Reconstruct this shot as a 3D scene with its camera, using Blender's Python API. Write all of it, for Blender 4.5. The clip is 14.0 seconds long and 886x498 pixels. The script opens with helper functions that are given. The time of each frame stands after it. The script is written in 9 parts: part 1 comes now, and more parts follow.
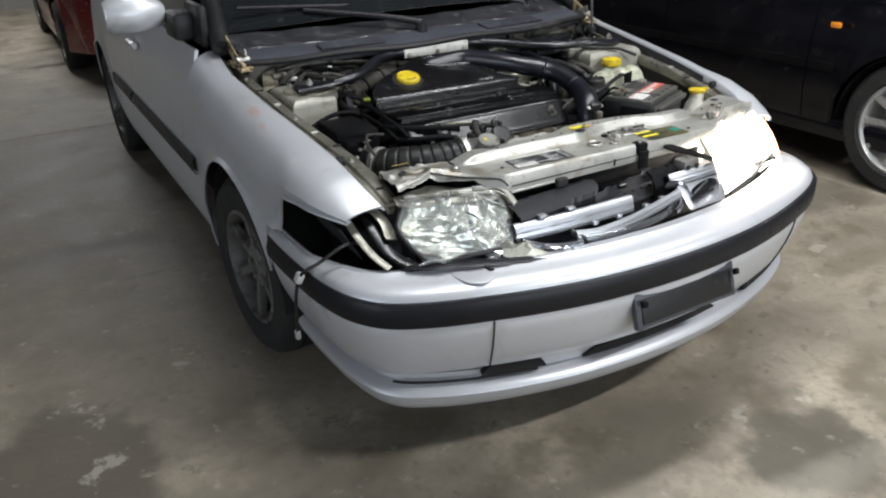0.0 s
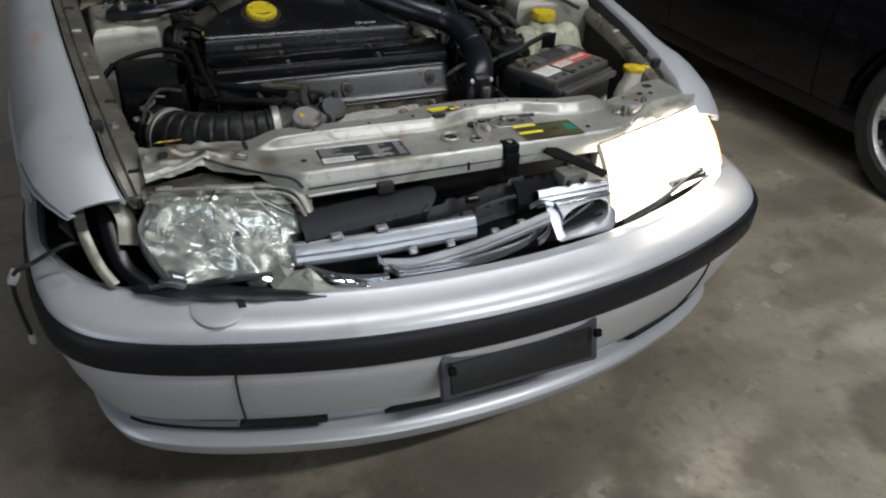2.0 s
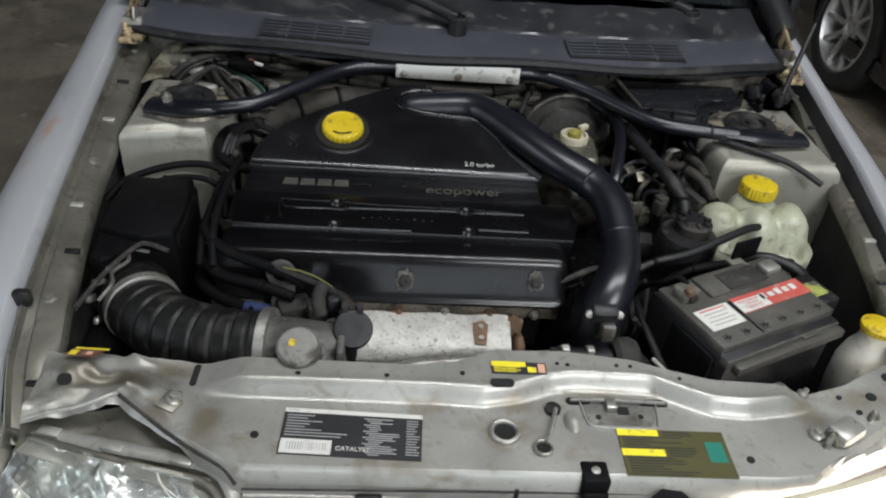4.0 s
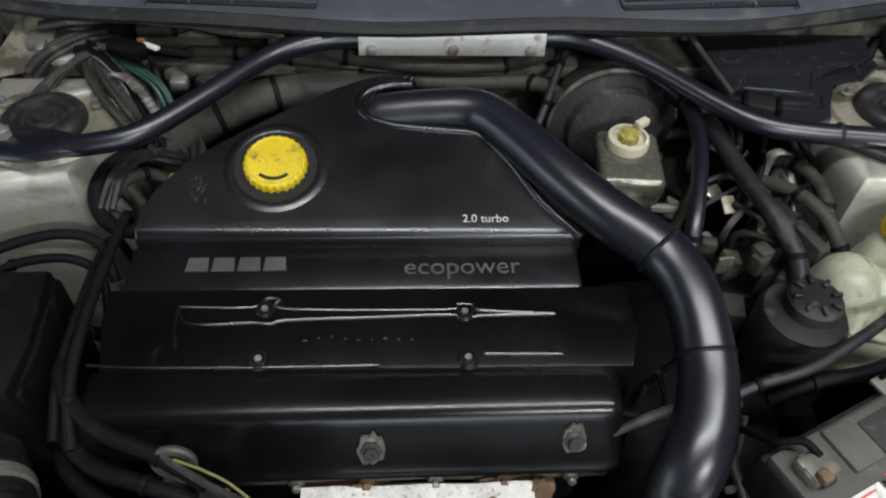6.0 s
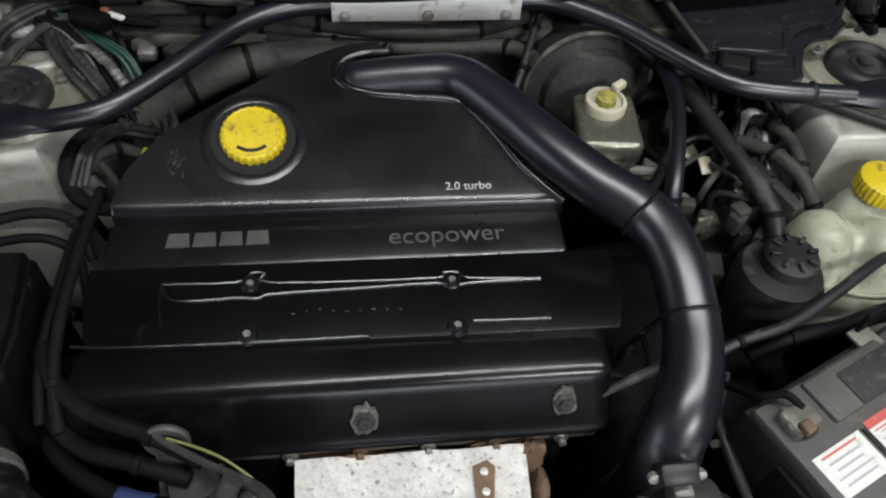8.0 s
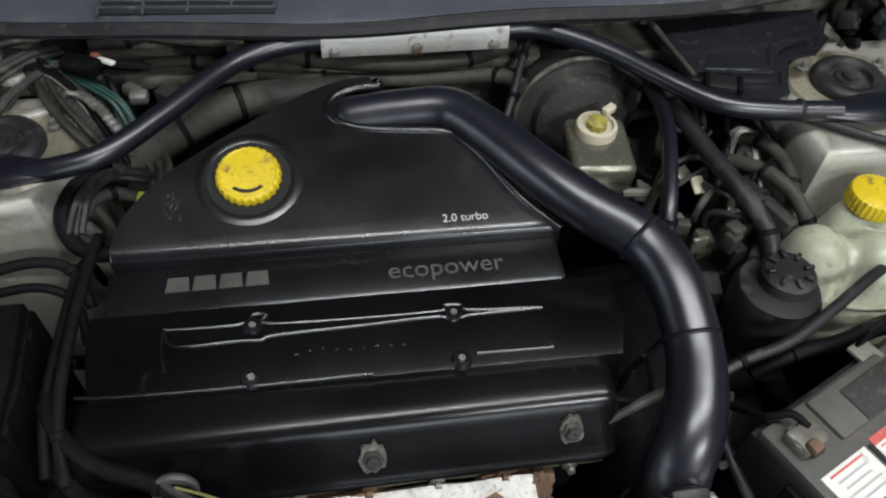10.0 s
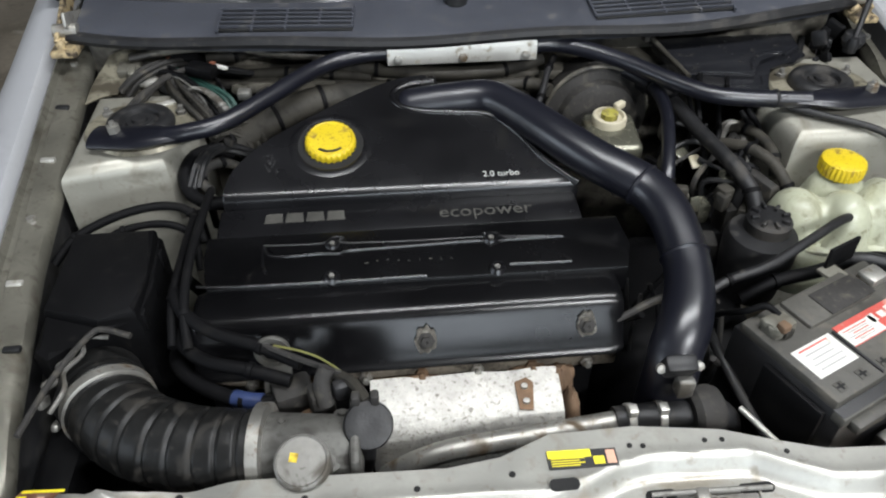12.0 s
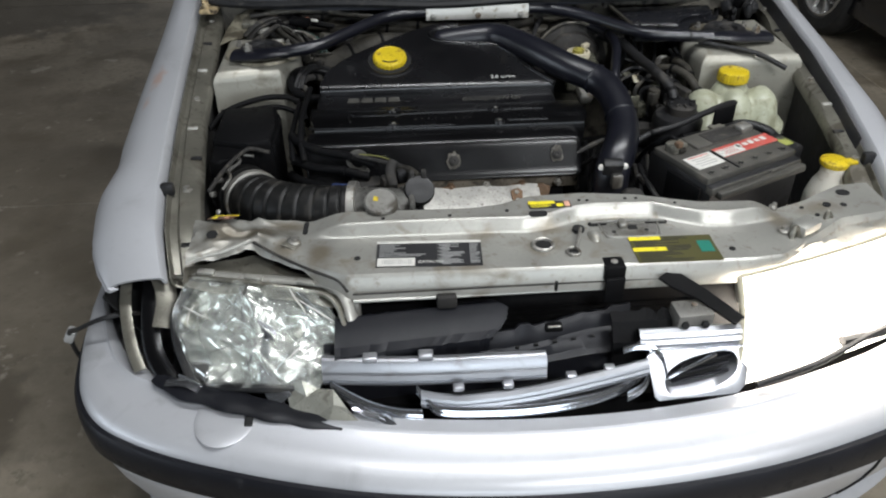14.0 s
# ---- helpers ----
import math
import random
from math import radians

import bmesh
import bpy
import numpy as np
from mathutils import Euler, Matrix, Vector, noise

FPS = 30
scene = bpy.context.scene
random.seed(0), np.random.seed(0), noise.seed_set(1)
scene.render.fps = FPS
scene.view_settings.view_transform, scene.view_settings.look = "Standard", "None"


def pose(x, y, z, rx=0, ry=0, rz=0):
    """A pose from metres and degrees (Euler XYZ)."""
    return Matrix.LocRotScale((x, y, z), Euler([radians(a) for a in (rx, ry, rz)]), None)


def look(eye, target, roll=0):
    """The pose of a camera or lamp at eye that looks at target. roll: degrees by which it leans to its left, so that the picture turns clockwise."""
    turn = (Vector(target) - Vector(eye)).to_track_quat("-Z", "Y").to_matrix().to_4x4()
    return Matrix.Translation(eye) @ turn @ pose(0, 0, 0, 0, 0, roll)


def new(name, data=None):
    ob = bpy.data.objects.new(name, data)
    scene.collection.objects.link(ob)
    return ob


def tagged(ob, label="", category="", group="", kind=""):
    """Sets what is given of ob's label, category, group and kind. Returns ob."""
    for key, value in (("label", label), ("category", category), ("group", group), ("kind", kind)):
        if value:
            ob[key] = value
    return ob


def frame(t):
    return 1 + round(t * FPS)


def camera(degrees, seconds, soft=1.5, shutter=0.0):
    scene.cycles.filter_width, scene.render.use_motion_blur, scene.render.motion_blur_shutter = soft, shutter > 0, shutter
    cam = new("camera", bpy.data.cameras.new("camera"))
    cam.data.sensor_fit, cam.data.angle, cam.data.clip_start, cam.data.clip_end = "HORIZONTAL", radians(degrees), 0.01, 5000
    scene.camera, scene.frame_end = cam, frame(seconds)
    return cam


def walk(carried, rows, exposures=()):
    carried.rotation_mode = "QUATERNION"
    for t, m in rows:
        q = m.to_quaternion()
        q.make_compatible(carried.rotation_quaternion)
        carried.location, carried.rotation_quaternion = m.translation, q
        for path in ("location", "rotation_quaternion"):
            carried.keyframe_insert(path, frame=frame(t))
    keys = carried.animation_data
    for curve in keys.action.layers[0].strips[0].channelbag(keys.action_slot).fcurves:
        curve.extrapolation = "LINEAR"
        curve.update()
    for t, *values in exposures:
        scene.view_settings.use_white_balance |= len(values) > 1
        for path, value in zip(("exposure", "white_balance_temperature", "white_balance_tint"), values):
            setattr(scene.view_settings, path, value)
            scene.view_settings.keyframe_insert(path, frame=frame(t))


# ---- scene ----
cam = camera(60.4, 14.0, 2.1)
PATH = [
    (0, (-1.389, -1.183, 1.433), (-0.499, 0.384, 0.565), -1.8),
    (0.5, (-1.23, -1.109, 1.44), (-0.11, 0.203, 0.428), 2.2),
    (1, (-1.091, -1.033, 1.448), (0.011, 0.235, 0.362), 2.7),
    (1.5, (-0.815, -1.074, 1.431), (0.03, 0.402, 0.379), 2.0),
    (2, (-0.658, -0.954, 1.446), (0.083, 0.548, 0.353), 3.8),
    (2.5, (-0.569, -0.711, 1.493), (0.226, 0.761, 0.397), 7.6),
    (3, (-0.45, -0.552, 1.503), (0.081, 1.01, 0.372), 3.3),
    (3.5, (-0.249, -0.425, 1.511), (-0.005, 1.19, 0.356), 6.5),
    (4, (-0.177, -0.278, 1.536), (-0.001, 1.331, 0.361), 6.0),
    (4.2, (-0.187, -0.189, 1.529), (0.071, 1.396, 0.336), 7.8),
    (6.3, (-0.091, 0.343, 1.501), (0.016, 1.624, -0.031), 2.7),
    (6.5, (-0.105, 0.353, 1.498), (0.046, 1.609, -0.051), 2.4),
    (7, (-0.123, 0.355, 1.487), (0.09, 1.572, -0.086), 4.3),
    (7.5, (-0.119, 0.33, 1.498), (0.088, 1.576, -0.053), 4.8),
    (7.7, (-0.12, 0.318, 1.5), (0.088, 1.562, -0.052), 5.0),
    (9.8, (-0.131, 0.334, 1.517), (0.107, 1.583, -0.028), 3.3),
    (10, (-0.131, 0.334, 1.517), (0.105, 1.606, -0.009), 3.2),
    (10.5, (-0.11, 0.323, 1.51), (0.134, 1.611, 0.0), 4.2),
    (11, (-0.02, 0.304, 1.507), (0.039, 1.669, 0.047), 2.0),
    (11.5, (-0.049, 0.216, 1.536), (-0.022, 1.664, 0.157), -0.3),
    (12, (-0.17, 0.015, 1.512), (-0.026, 1.513, 0.195), -0.0),
    (12.5, (-0.211, -0.144, 1.524), (0.034, 1.373, 0.244), 2.1),
    (13, (-0.168, -0.318, 1.525), (-0.026, 1.262, 0.306), 0.9),
    (13.5, (-0.15, -0.522, 1.526), (-0.153, 1.073, 0.32), -0.9),
    (14, (-0.251, -0.691, 1.518), (-0.133, 0.941, 0.367), -0.5),
]
EXPOSURES = [(0, 0.28), (0.5, 0.0), (1, -0.25), (2, -0.6), (3, -0.85), (4, -0.20), (6.5, 0.08), (7.5, 0.06), (10, 0.11), (11, 0.10), (12, 0.46), (12.5, 0.54), (13.0, 0.49), (13.5, -0.08), (14, -0.1)]
walk(cam, [(t, look(eye, target, roll)) for t, eye, target, roll in PATH],
     exposures=EXPOSURES)

# ---- light ----
world = bpy.data.worlds.new("garage_air")
scene.world = world
world.use_nodes = True
world.node_tree.nodes["Background"].inputs[0].default_value = (0.5, 0.55, 0.6, 1)
world.node_tree.nodes["Background"].inputs[1].default_value = 0.01


def area_lamp(name, at, size_x, size_y, watts, colour, target=None):
    d = bpy.data.lights.new(name, "AREA")
    d.shape, d.size, d.size_y, d.energy, d.color = "RECTANGLE", size_x, size_y, watts, colour
    ob = new(name, d)
    ob.matrix_basis = look(at, target or (at[0], at[1] + 0.001, 0))
    return ob


CEIL = 3.5
COOL = (0.945, 0.967, 0.99)
# all out of view: the first follows the shadows, the rest add fill
TUBES = [(0.70, 0.45, 84, 3.0), (1.5, -2.3, 165, 1.5), (-1.0, 8.6, 104, 1.5)]
for lx, ly, watts, long in TUBES:
    area_lamp("tube_light", (lx, ly, CEIL - 0.14), long, 0.14, watts, COOL)

# bluish fill from an added window behind the camera, out of view
area_lamp("window_fill", (0.4, -5.86, 1.75), 4.4, 1.5, 115, (0.82, 0.91, 1.0), (0.4, 0, 0.9))
# beam of the lit headlamp on to the floor ahead
area_lamp("headlamp_beam", (0.545, 0.235, 0.655), 0.22, 0.12, 1.6, (1.0, 0.92, 0.80), (0.85, -1.2, 0.0))
# bluish fill from an added window in the side wall, out of view
area_lamp("window_fill", (-6.34, -0.6, 1.75), 4.4, 1.5, 85, (0.78, 0.88, 1.0), (0.0, 0.6, 0.9))


# ---- materials ----
def surf(name, col, rough=0.5, metal=0.0, var=0.12, scale=6.0, fine=90.0, bump=0.06, dirt=None, dirt_at=0.56, dirt_scale=11.0,
         coat=0.0, dirt_rough=0.85, island=False, spec=0.5, swirl=0.6, speck=0.75):
    m = bpy.data.materials.new(name)
    m.use_nodes = True
    nt = m.node_tree
    b = nt.nodes["Principled BSDF"]
    b.inputs["Metallic"].default_value = metal
    b.inputs["Coat Weight"].default_value = coat
    b.inputs["Specular IOR Level"].default_value = spec
    b.inputs["Coat Roughness"].default_value = 0.12
    tc = nt.nodes.new("ShaderNodeTexCoord")

    def noise_tex(sc, detail=5.0, distort=0.0):
        n = nt.nodes.new("ShaderNodeTexNoise")
        n.inputs["Scale"].default_value, n.inputs["Detail"].default_value, n.inputs["Distortion"].default_value = sc, detail, distort
        nt.links.new(tc.outputs["Object"], n.inputs["Vector"])
        return n

    def mix(a, bb, fac):
        n = nt.nodes.new("ShaderNodeMix")
        n.data_type = "RGBA"
        for sock, v in ((n.inputs[6], a), (n.inputs[7], bb)):
            if isinstance(v, tuple):
                sock.default_value = (*v, 1)
            else:
                nt.links.new(v, sock)
        nt.links.new(fac, n.inputs[0])
        return n.outputs[2]

    def ramp(src, lo, hi, a=0.0, bb=1.0):
        n = nt.nodes.new("ShaderNodeMapRange")
        n.inputs[1].default_value, n.inputs[2].default_value, n.inputs[3].default_value, n.inputs[4].default_value = lo, hi, a, bb
        nt.links.new(src, n.inputs[0])
        return n.outputs[0]

    big, small = noise_tex(scale), noise_tex(fine, 3.0)
    lo, hi = tuple(c * (1 - var) for c in col), tuple(min(1, c * (1 + var)) for c in col)
    colour = mix(lo, hi, ramp(big.outputs[0], 0.3, 0.7))
    colour = mix(colour, tuple(c * (1 - 0.6 * var) for c in col), ramp(small.outputs[0], 0.45, 0.75, 0, 0.6))
    r = ramp(big.outputs[0], 0.25, 0.75, max(0.02, rough * 0.85), min(1, rough * 1.2))
    if dirt:
        grime = noise_tex(dirt_scale, 8.0, swirl)
        fac = ramp(grime.outputs[0], dirt_at, dirt_at + 0.14)
        specks = noise_tex(dirt_scale * 4.3, 6.0, 0.2)
        top = nt.nodes.new("ShaderNodeMath")
        top.operation = "MAXIMUM"
        nt.links.new(fac, top.inputs[0])
        nt.links.new(ramp(specks.outputs[0], 0.58, 0.72, 0, speck), top.inputs[1])
        fac = top.outputs[0]
        colour = mix(colour, dirt, fac)
        n = nt.nodes.new("ShaderNodeMix")
        nt.links.new(fac, n.inputs[0])
        nt.links.new(r, n.inputs[2])
        n.inputs[3].default_value = dirt_rough
        r = n.outputs[0]
    if island:
        oi = nt.nodes.new("ShaderNodeObjectInfo")
        hsv = nt.nodes.new("ShaderNodeHueSaturation")
        nt.links.new(ramp(oi.outputs["Random"], 0, 1, 0.86, 1.12), hsv.inputs["Value"])
        nt.links.new(colour, hsv.inputs["Color"])
        colour = hsv.outputs[0]
    nt.links.new(colour, b.inputs["Base Color"])
    nt.links.new(r, b.inputs["Roughness"])
    if bump:
        bp = nt.nodes.new("ShaderNodeBump")
        bp.inputs["Strength"].default_value, bp.inputs["Distance"].default_value = bump, 0.004
        nt.links.new(small.outputs[0], bp.inputs["Height"])
        nt.links.new(bp.outputs[0], b.inputs["Normal"])
    return m


def emit(name, col, strength):
    m = bpy.data.materials.new(name)
    m.use_nodes = True
    b = m.node_tree.nodes["Principled BSDF"]
    b.inputs["Base Color"].default_value = (*col, 1)
    b.inputs["Emission Color"].default_value = (*col, 1)
    b.inputs["Emission Strength"].default_value = strength
    return m


def glass(name, col, rough=0.03, ior=1.45, bump=0.0, scale=20.0, weight=1.0):
    m = bpy.data.materials.new(name)
    m.use_nodes = True
    nt = m.node_tree
    b = nt.nodes["Principled BSDF"]
    b.inputs["Base Color"].default_value = (*col, 1)
    b.inputs["Transmission Weight"].default_value = weight
    b.inputs["Roughness"].default_value = rough
    b.inputs["IOR"].default_value = ior
    if bump:
        n = nt.nodes.new("ShaderNodeTexNoise")
        n.inputs["Scale"].default_value = scale
        bp = nt.nodes.new("ShaderNodeBump")
        bp.inputs["Strength"].default_value = bump
        bp.inputs["Distance"].default_value = 0.01
        nt.links.new(n.outputs[0], bp.inputs["Height"])
        nt.links.new(bp.outputs[0], b.inputs["Normal"])
    return m


SILVER = surf("silver_paint", (0.505, 0.512, 0.535), 0.40, 0.35, 0.05, 3, 500, 0.03, (0.37, 0.373, 0.385), 0.63, 7, coat=0.28, dirt_rough=0.45, speck=0.2)
BAYMETAL = surf("bay_metal", (0.19, 0.182, 0.152), 0.34, 0.55, 0.22, 12, 120, 0.08, (0.085, 0.076, 0.058), 0.54, 17, dirt_rough=0.65)
PANELMETAL = surf("panel_metal", (0.37, 0.365, 0.335), 0.38, 0.48, 0.14, 9, 140, 0.05, (0.23, 0.21, 0.17), 0.58, 14, dirt_rough=0.6)
BLACKPLASTIC = surf("black_plastic", (0.013, 0.013, 0.014), 0.45, 0, 0.25, 7, 260, 0.10, (0.036, 0.034, 0.031), 0.60, 15, spec=0.35)
COVERBLACK = surf("cover_black", (0.0055, 0.0055, 0.0064), 0.26, 0, 0.3, 9, 420, 0.03, (0.009, 0.0086, 0.0082), 0.64, 12, dirt_rough=0.3, spec=0.62, speck=0.15)
VALVEBLACK = surf("valve_cover_black", (0.0035, 0.0035, 0.004), 0.24, 0, 0.35, 9, 380, 0.03, (0.007, 0.0067, 0.0063), 0.64, 26, dirt_rough=0.28, spec=0.36, speck=0.15)
CASSETTE = surf("cassette_black", (0.003, 0.003, 0.0034), 0.24, 0, 0.3, 9, 300, 0.05, (0.008, 0.0076, 0.0073), 0.66, 30, dirt_rough=0.3, spec=0.28, speck=0.3)
MATTBLACK = surf("matt_black", (0.0045, 0.0045, 0.005), 0.55, 0, 0.3, 6, 160, 0.12, (0.010, 0.0095, 0.009), 0.62, 18, spec=0.09)
RUBBER = surf("rubber", (0.013, 0.013, 0.014), 0.5, 0, 0.25, 10, 150, 0.10, (0.050, 0.046, 0.041), 0.56, 14, spec=0.35)
DUSTY = surf("dusty_rubber", (0.028, 0.0265, 0.025), 0.7, 0, 0.35, 16, 150, 0.15, (0.075, 0.068, 0.056), 0.55, 26, spec=0.3)
BELLOWS = surf("bellows_rubber", (0.009, 0.009, 0.0088), 0.45, 0, 0.3, 16, 150, 0.12, (0.030, 0.027, 0.023), 0.58, 24, spec=0.3)
TUBEBLACK = surf("tube_black", (0.0065, 0.007, 0.0115), 0.34, 0, 0.2, 6, 300, 0.015, (0.014, 0.0135, 0.0145), 0.70, 9, dirt_rough=0.42, spec=0.68, speck=0.0)
STRIP = surf("strip_plastic", (0.008, 0.0085, 0.0115), 0.42, 0, 0.2, 5, 400, 0.08, (0.018, 0.018, 0.020), 0.66, 14, spec=0.28)
GREYPLASTIC = surf("cowl_plastic", (0.046, 0.049, 0.060), 0.36, 0, 0.2, 5, 300, 0.10, (0.085, 0.082, 0.08), 0.60, 20, speck=0.4)
ALU = surf("cast_aluminium", (0.20, 0.195, 0.18), 0.55, 0.6, 0.22, 18, 120, 0.14, (0.10, 0.09, 0.075), 0.52, 26)
SHIELD = surf("heat_shield", (0.42, 0.41, 0.38), 0.5, 0.45, 0.2, 60, 190, 0.3, (0.20, 0.19, 0.165), 0.57, 190)
BRACKET = surf("bracket_steel", (0.55, 0.54, 0.50), 0.42, 0.6, 0.12, 14, 200, 0.06, (0.33, 0.29, 0.22), 0.62, 20)
STEEL = surf("dull_steel", (0.38, 0.37, 0.34), 0.45, 0.8, 0.2, 20, 160, 0.08, (0.17, 0.13, 0.09), 0.55, 24)
TOWERMETAL = surf("tower_metal", (0.33, 0.32, 0.275), 0.42, 0.4, 0.14, 10, 120, 0.06, (0.18, 0.165, 0.13), 0.60, 16, dirt_rough=0.6, speck=0.5)
HEADMETAL = surf("head_metal", (0.20, 0.175, 0.14), 0.7, 0.3, 0.3, 24, 140, 0.2, (0.05, 0.042, 0.034), 0.50, 30)
PLENUM = surf("plenum_black", (0.013, 0.0135, 0.016), 0.17, 0, 0.25, 7, 300, 0.02, (0.026, 0.025, 0.024), 0.66, 14, dirt_rough=0.4, spec=0.6)
SCUTTLE = surf("scuttle_gloss", (0.026, 0.027, 0.030), 0.32, 0, 0.3, 9, 200, 0.05, (0.11, 0.105, 0.10), 0.60, 7, dirt_rough=0.5, spec=0.6)
TOWERGRIME = surf("grimy_tower_metal", (0.27, 0.25, 0.19), 0.38, 0.4, 0.25, 14, 120, 0.08, (0.07, 0.06, 0.042), 0.50, 22, dirt_rough=0.55)
RUST = surf("rusty_steel", (0.16, 0.10, 0.06), 0.85, 0.2, 0.4, 22, 160, 0.25)
HINGE = surf("greased_hinge", (0.42, 0.33, 0.19), 0.5, 0.3, 0.4, 40, 140, 0.3, (0.05, 0.038, 0.026), 0.44, 42)
CHROME = surf("chrome", (0.62, 0.64, 0.68), 0.13, 0.95, 0.06, 8, 200, 0.04, (0.26, 0.26, 0.27), 0.62, 24, dirt_rough=0.35, speck=0.12)
BRUSHED = surf("bright_trim", (0.40, 0.41, 0.435), 0.33, 0.75, 0.08, 10, 200, 0.04, (0.30, 0.30, 0.305), 0.60, 22, dirt_rough=0.45, speck=0.1)
YELLOW = surf("yellow_cap", (0.58, 0.43, 0.012), 0.42, 0, 0.16, 14, 200, 0.08, (0.20, 0.125, 0.02), 0.56, 60)
WHITEPLASTIC = surf("white_plastic", (0.56, 0.56, 0.51), 0.4, 0, 0.10, 9, 150, 0.05, (0.34, 0.32, 0.26), 0.62, 18)
WINGDARK = surf("wing_dark", (0.018, 0.018, 0.020), 0.6, 0, 0.3, 9, 90, 0.2, (0.045, 0.042, 0.037), 0.58, 12)
CREAM = surf("cream_plastic", (0.48, 0.44, 0.33), 0.42, 0, 0.10, 9, 150, 0.05, (0.30, 0.26, 0.17), 0.60, 16)
TANK = surf("translucent_tank", (0.36, 0.37, 0.275), 0.32, 0, 0.22, 12, 150, 0.05, (0.17, 0.165, 0.10), 0.55, 16)
WHITE = surf("white_label", (0.60, 0.59, 0.55), 0.5, 0, 0.06, 12, 150, 0.02, (0.42, 0.39, 0.34), 0.60, 26)
LIDGREY = surf("battery_lid_dust", (0.056, 0.053, 0.046), 0.6, 0, 0.3, 14, 150, 0.1, (0.10, 0.09, 0.074), 0.57, 24)
BULKHEAD = surf("grimy_bulkhead", (0.16, 0.148, 0.122), 0.55, 0.2, 0.35, 14, 120, 0.2, (0.028, 0.026, 0.023), 0.47, 16, dirt_rough=0.5)
RESERVOIR = surf("reservoir_metal", (0.15, 0.148, 0.115), 0.22, 0.55, 0.16, 12, 150, 0.06, (0.14, 0.12, 0.08), 0.58, 22)
OLDRUBBER = surf("brown_dusty_rubber", (0.034, 0.031, 0.025), 0.6, 0, 0.35, 18, 150, 0.15, (0.016, 0.015, 0.013), 0.50, 22, spec=0.3)
RED = surf("red_label", (0.48, 0.085, 0.068), 0.5, 0, 0.10, 12, 150, 0.02, (0.42, 0.22, 0.18), 0.56, 30)
LABELBLACK = surf("label_black", (0.025, 0.025, 0.027), 0.4, 0, 0.1, 10, 200, 0.02)
OLIVE = surf("olive_label", (0.075, 0.070, 0.026), 0.4, 0, 0.12, 10, 200, 0.02)
LABELYELLOW = surf("yellow_label", (0.80, 0.68, 0.03), 0.45, 0, 0.06, 12, 150, 0.02, (0.45, 0.36, 0.06), 0.66, 20)
TEAL = surf("teal_label", (0.02, 0.17, 0.125), 0.4, 0, 0.08, 12, 150, 0.02)
GREYINK = surf("grey_ink", (0.36, 0.36, 0.35), 0.6, 0, 0.12, 30, 200, 0.0)
AMBER = surf("amber_plastic", (0.75, 0.25, 0.02), 0.25, 0, 0.08, 9, 150, 0.0, coat=0.5)
BLACKPAINT = surf("black_paint", (0.004, 0.004, 0.006), 0.16, 0, 0.2, 3, 300, 0.01, (0.008, 0.0075, 0.0075), 0.62, 4, coat=0.15, dirt_rough=0.4, spec=0.35)
REDPAINT = surf("red_paint", (0.13, 0.008, 0.008), 0.25, 0, 0.12, 3, 300, 0.01, (0.10, 0.03, 0.025), 0.62, 5, coat=0.6, dirt_rough=0.5)
TYRE = surf("tyre_rubber", (0.012, 0.012, 0.012), 0.75, 0, 0.25, 12, 120, 0.15, (0.034, 0.032, 0.029), 0.58, 10)
RIM = surf("alloy_rim", (0.56, 0.56, 0.55), 0.34, 0.75, 0.10, 10, 150, 0.04, (0.22, 0.20, 0.17), 0.64, 14)
RIMDARK = surf("dirty_rim", (0.16, 0.155, 0.15), 0.5, 0.5, 0.2, 10, 150, 0.08, (0.08, 0.07, 0.06), 0.52, 14)
# near-black for openings: the shade of their depth is put into the colour
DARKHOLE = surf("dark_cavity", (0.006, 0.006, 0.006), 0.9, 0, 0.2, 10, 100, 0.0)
COPPER = surf("wire_mix", (0.20, 0.07, 0.04), 0.6, 0, 0.2, 30, 200, 0.0)
GREENWIRE = surf("green_wire", (0.012, 0.045, 0.036), 0.5, 0, 0.2, 30, 200, 0.0)
BLUEWIRE = surf("blue_wire", (0.022, 0.036, 0.10), 0.45, 0, 0.2, 30, 200, 0.0)
REFLECTOR = surf("lamp_reflector", (0.66, 0.67, 0.65), 0.20, 0.9, 0.08, 14, 60, 0.03, (0.34, 0.335, 0.29), 0.56, 9, dirt_rough=0.35, speck=0.2)
LENS = glass("lamp_lens", (0.90, 0.92, 0.89), 0.06, 1.32, 0.0, 26, 0.95)
GLASSDARK = surf("windscreen_glass", (0.010, 0.012, 0.013), 0.05, 0, 0.3, 4, 300, 0.0, (0.03, 0.03, 0.028), 0.64, 6, coat=1.0, dirt_rough=0.3)
LAMPGLOW = emit("lit_lamp_lens", (1.0, 0.90, 0.78), 13.0)
AMBERGLOW = emit("lit_amber_lens", (1.0, 0.42, 0.12), 2.2)
FILLPANE = emit("fill_glow_pane", (0.88, 0.94, 1.0), 0.3)
TUBEGLOW = emit("fluorescent_tube", (0.93, 0.97, 1.0), 6.0)
WALLPAINT = surf("wall_paint", (0.22, 0.213, 0.195), 0.85, 0, 0.10, 1.2, 30, 0.2, (0.40, 0.37, 0.32), 0.58, 2.0)
CEILPAINT = surf("ceiling_paint", (0.055, 0.054, 0.052), 0.9, 0, 0.08, 1.0, 30, 0.1)
PUTTY = surf("primer_patch", (0.62, 0.35, 0.25), 0.6, 0, 0.15, 30, 150, 0.02)


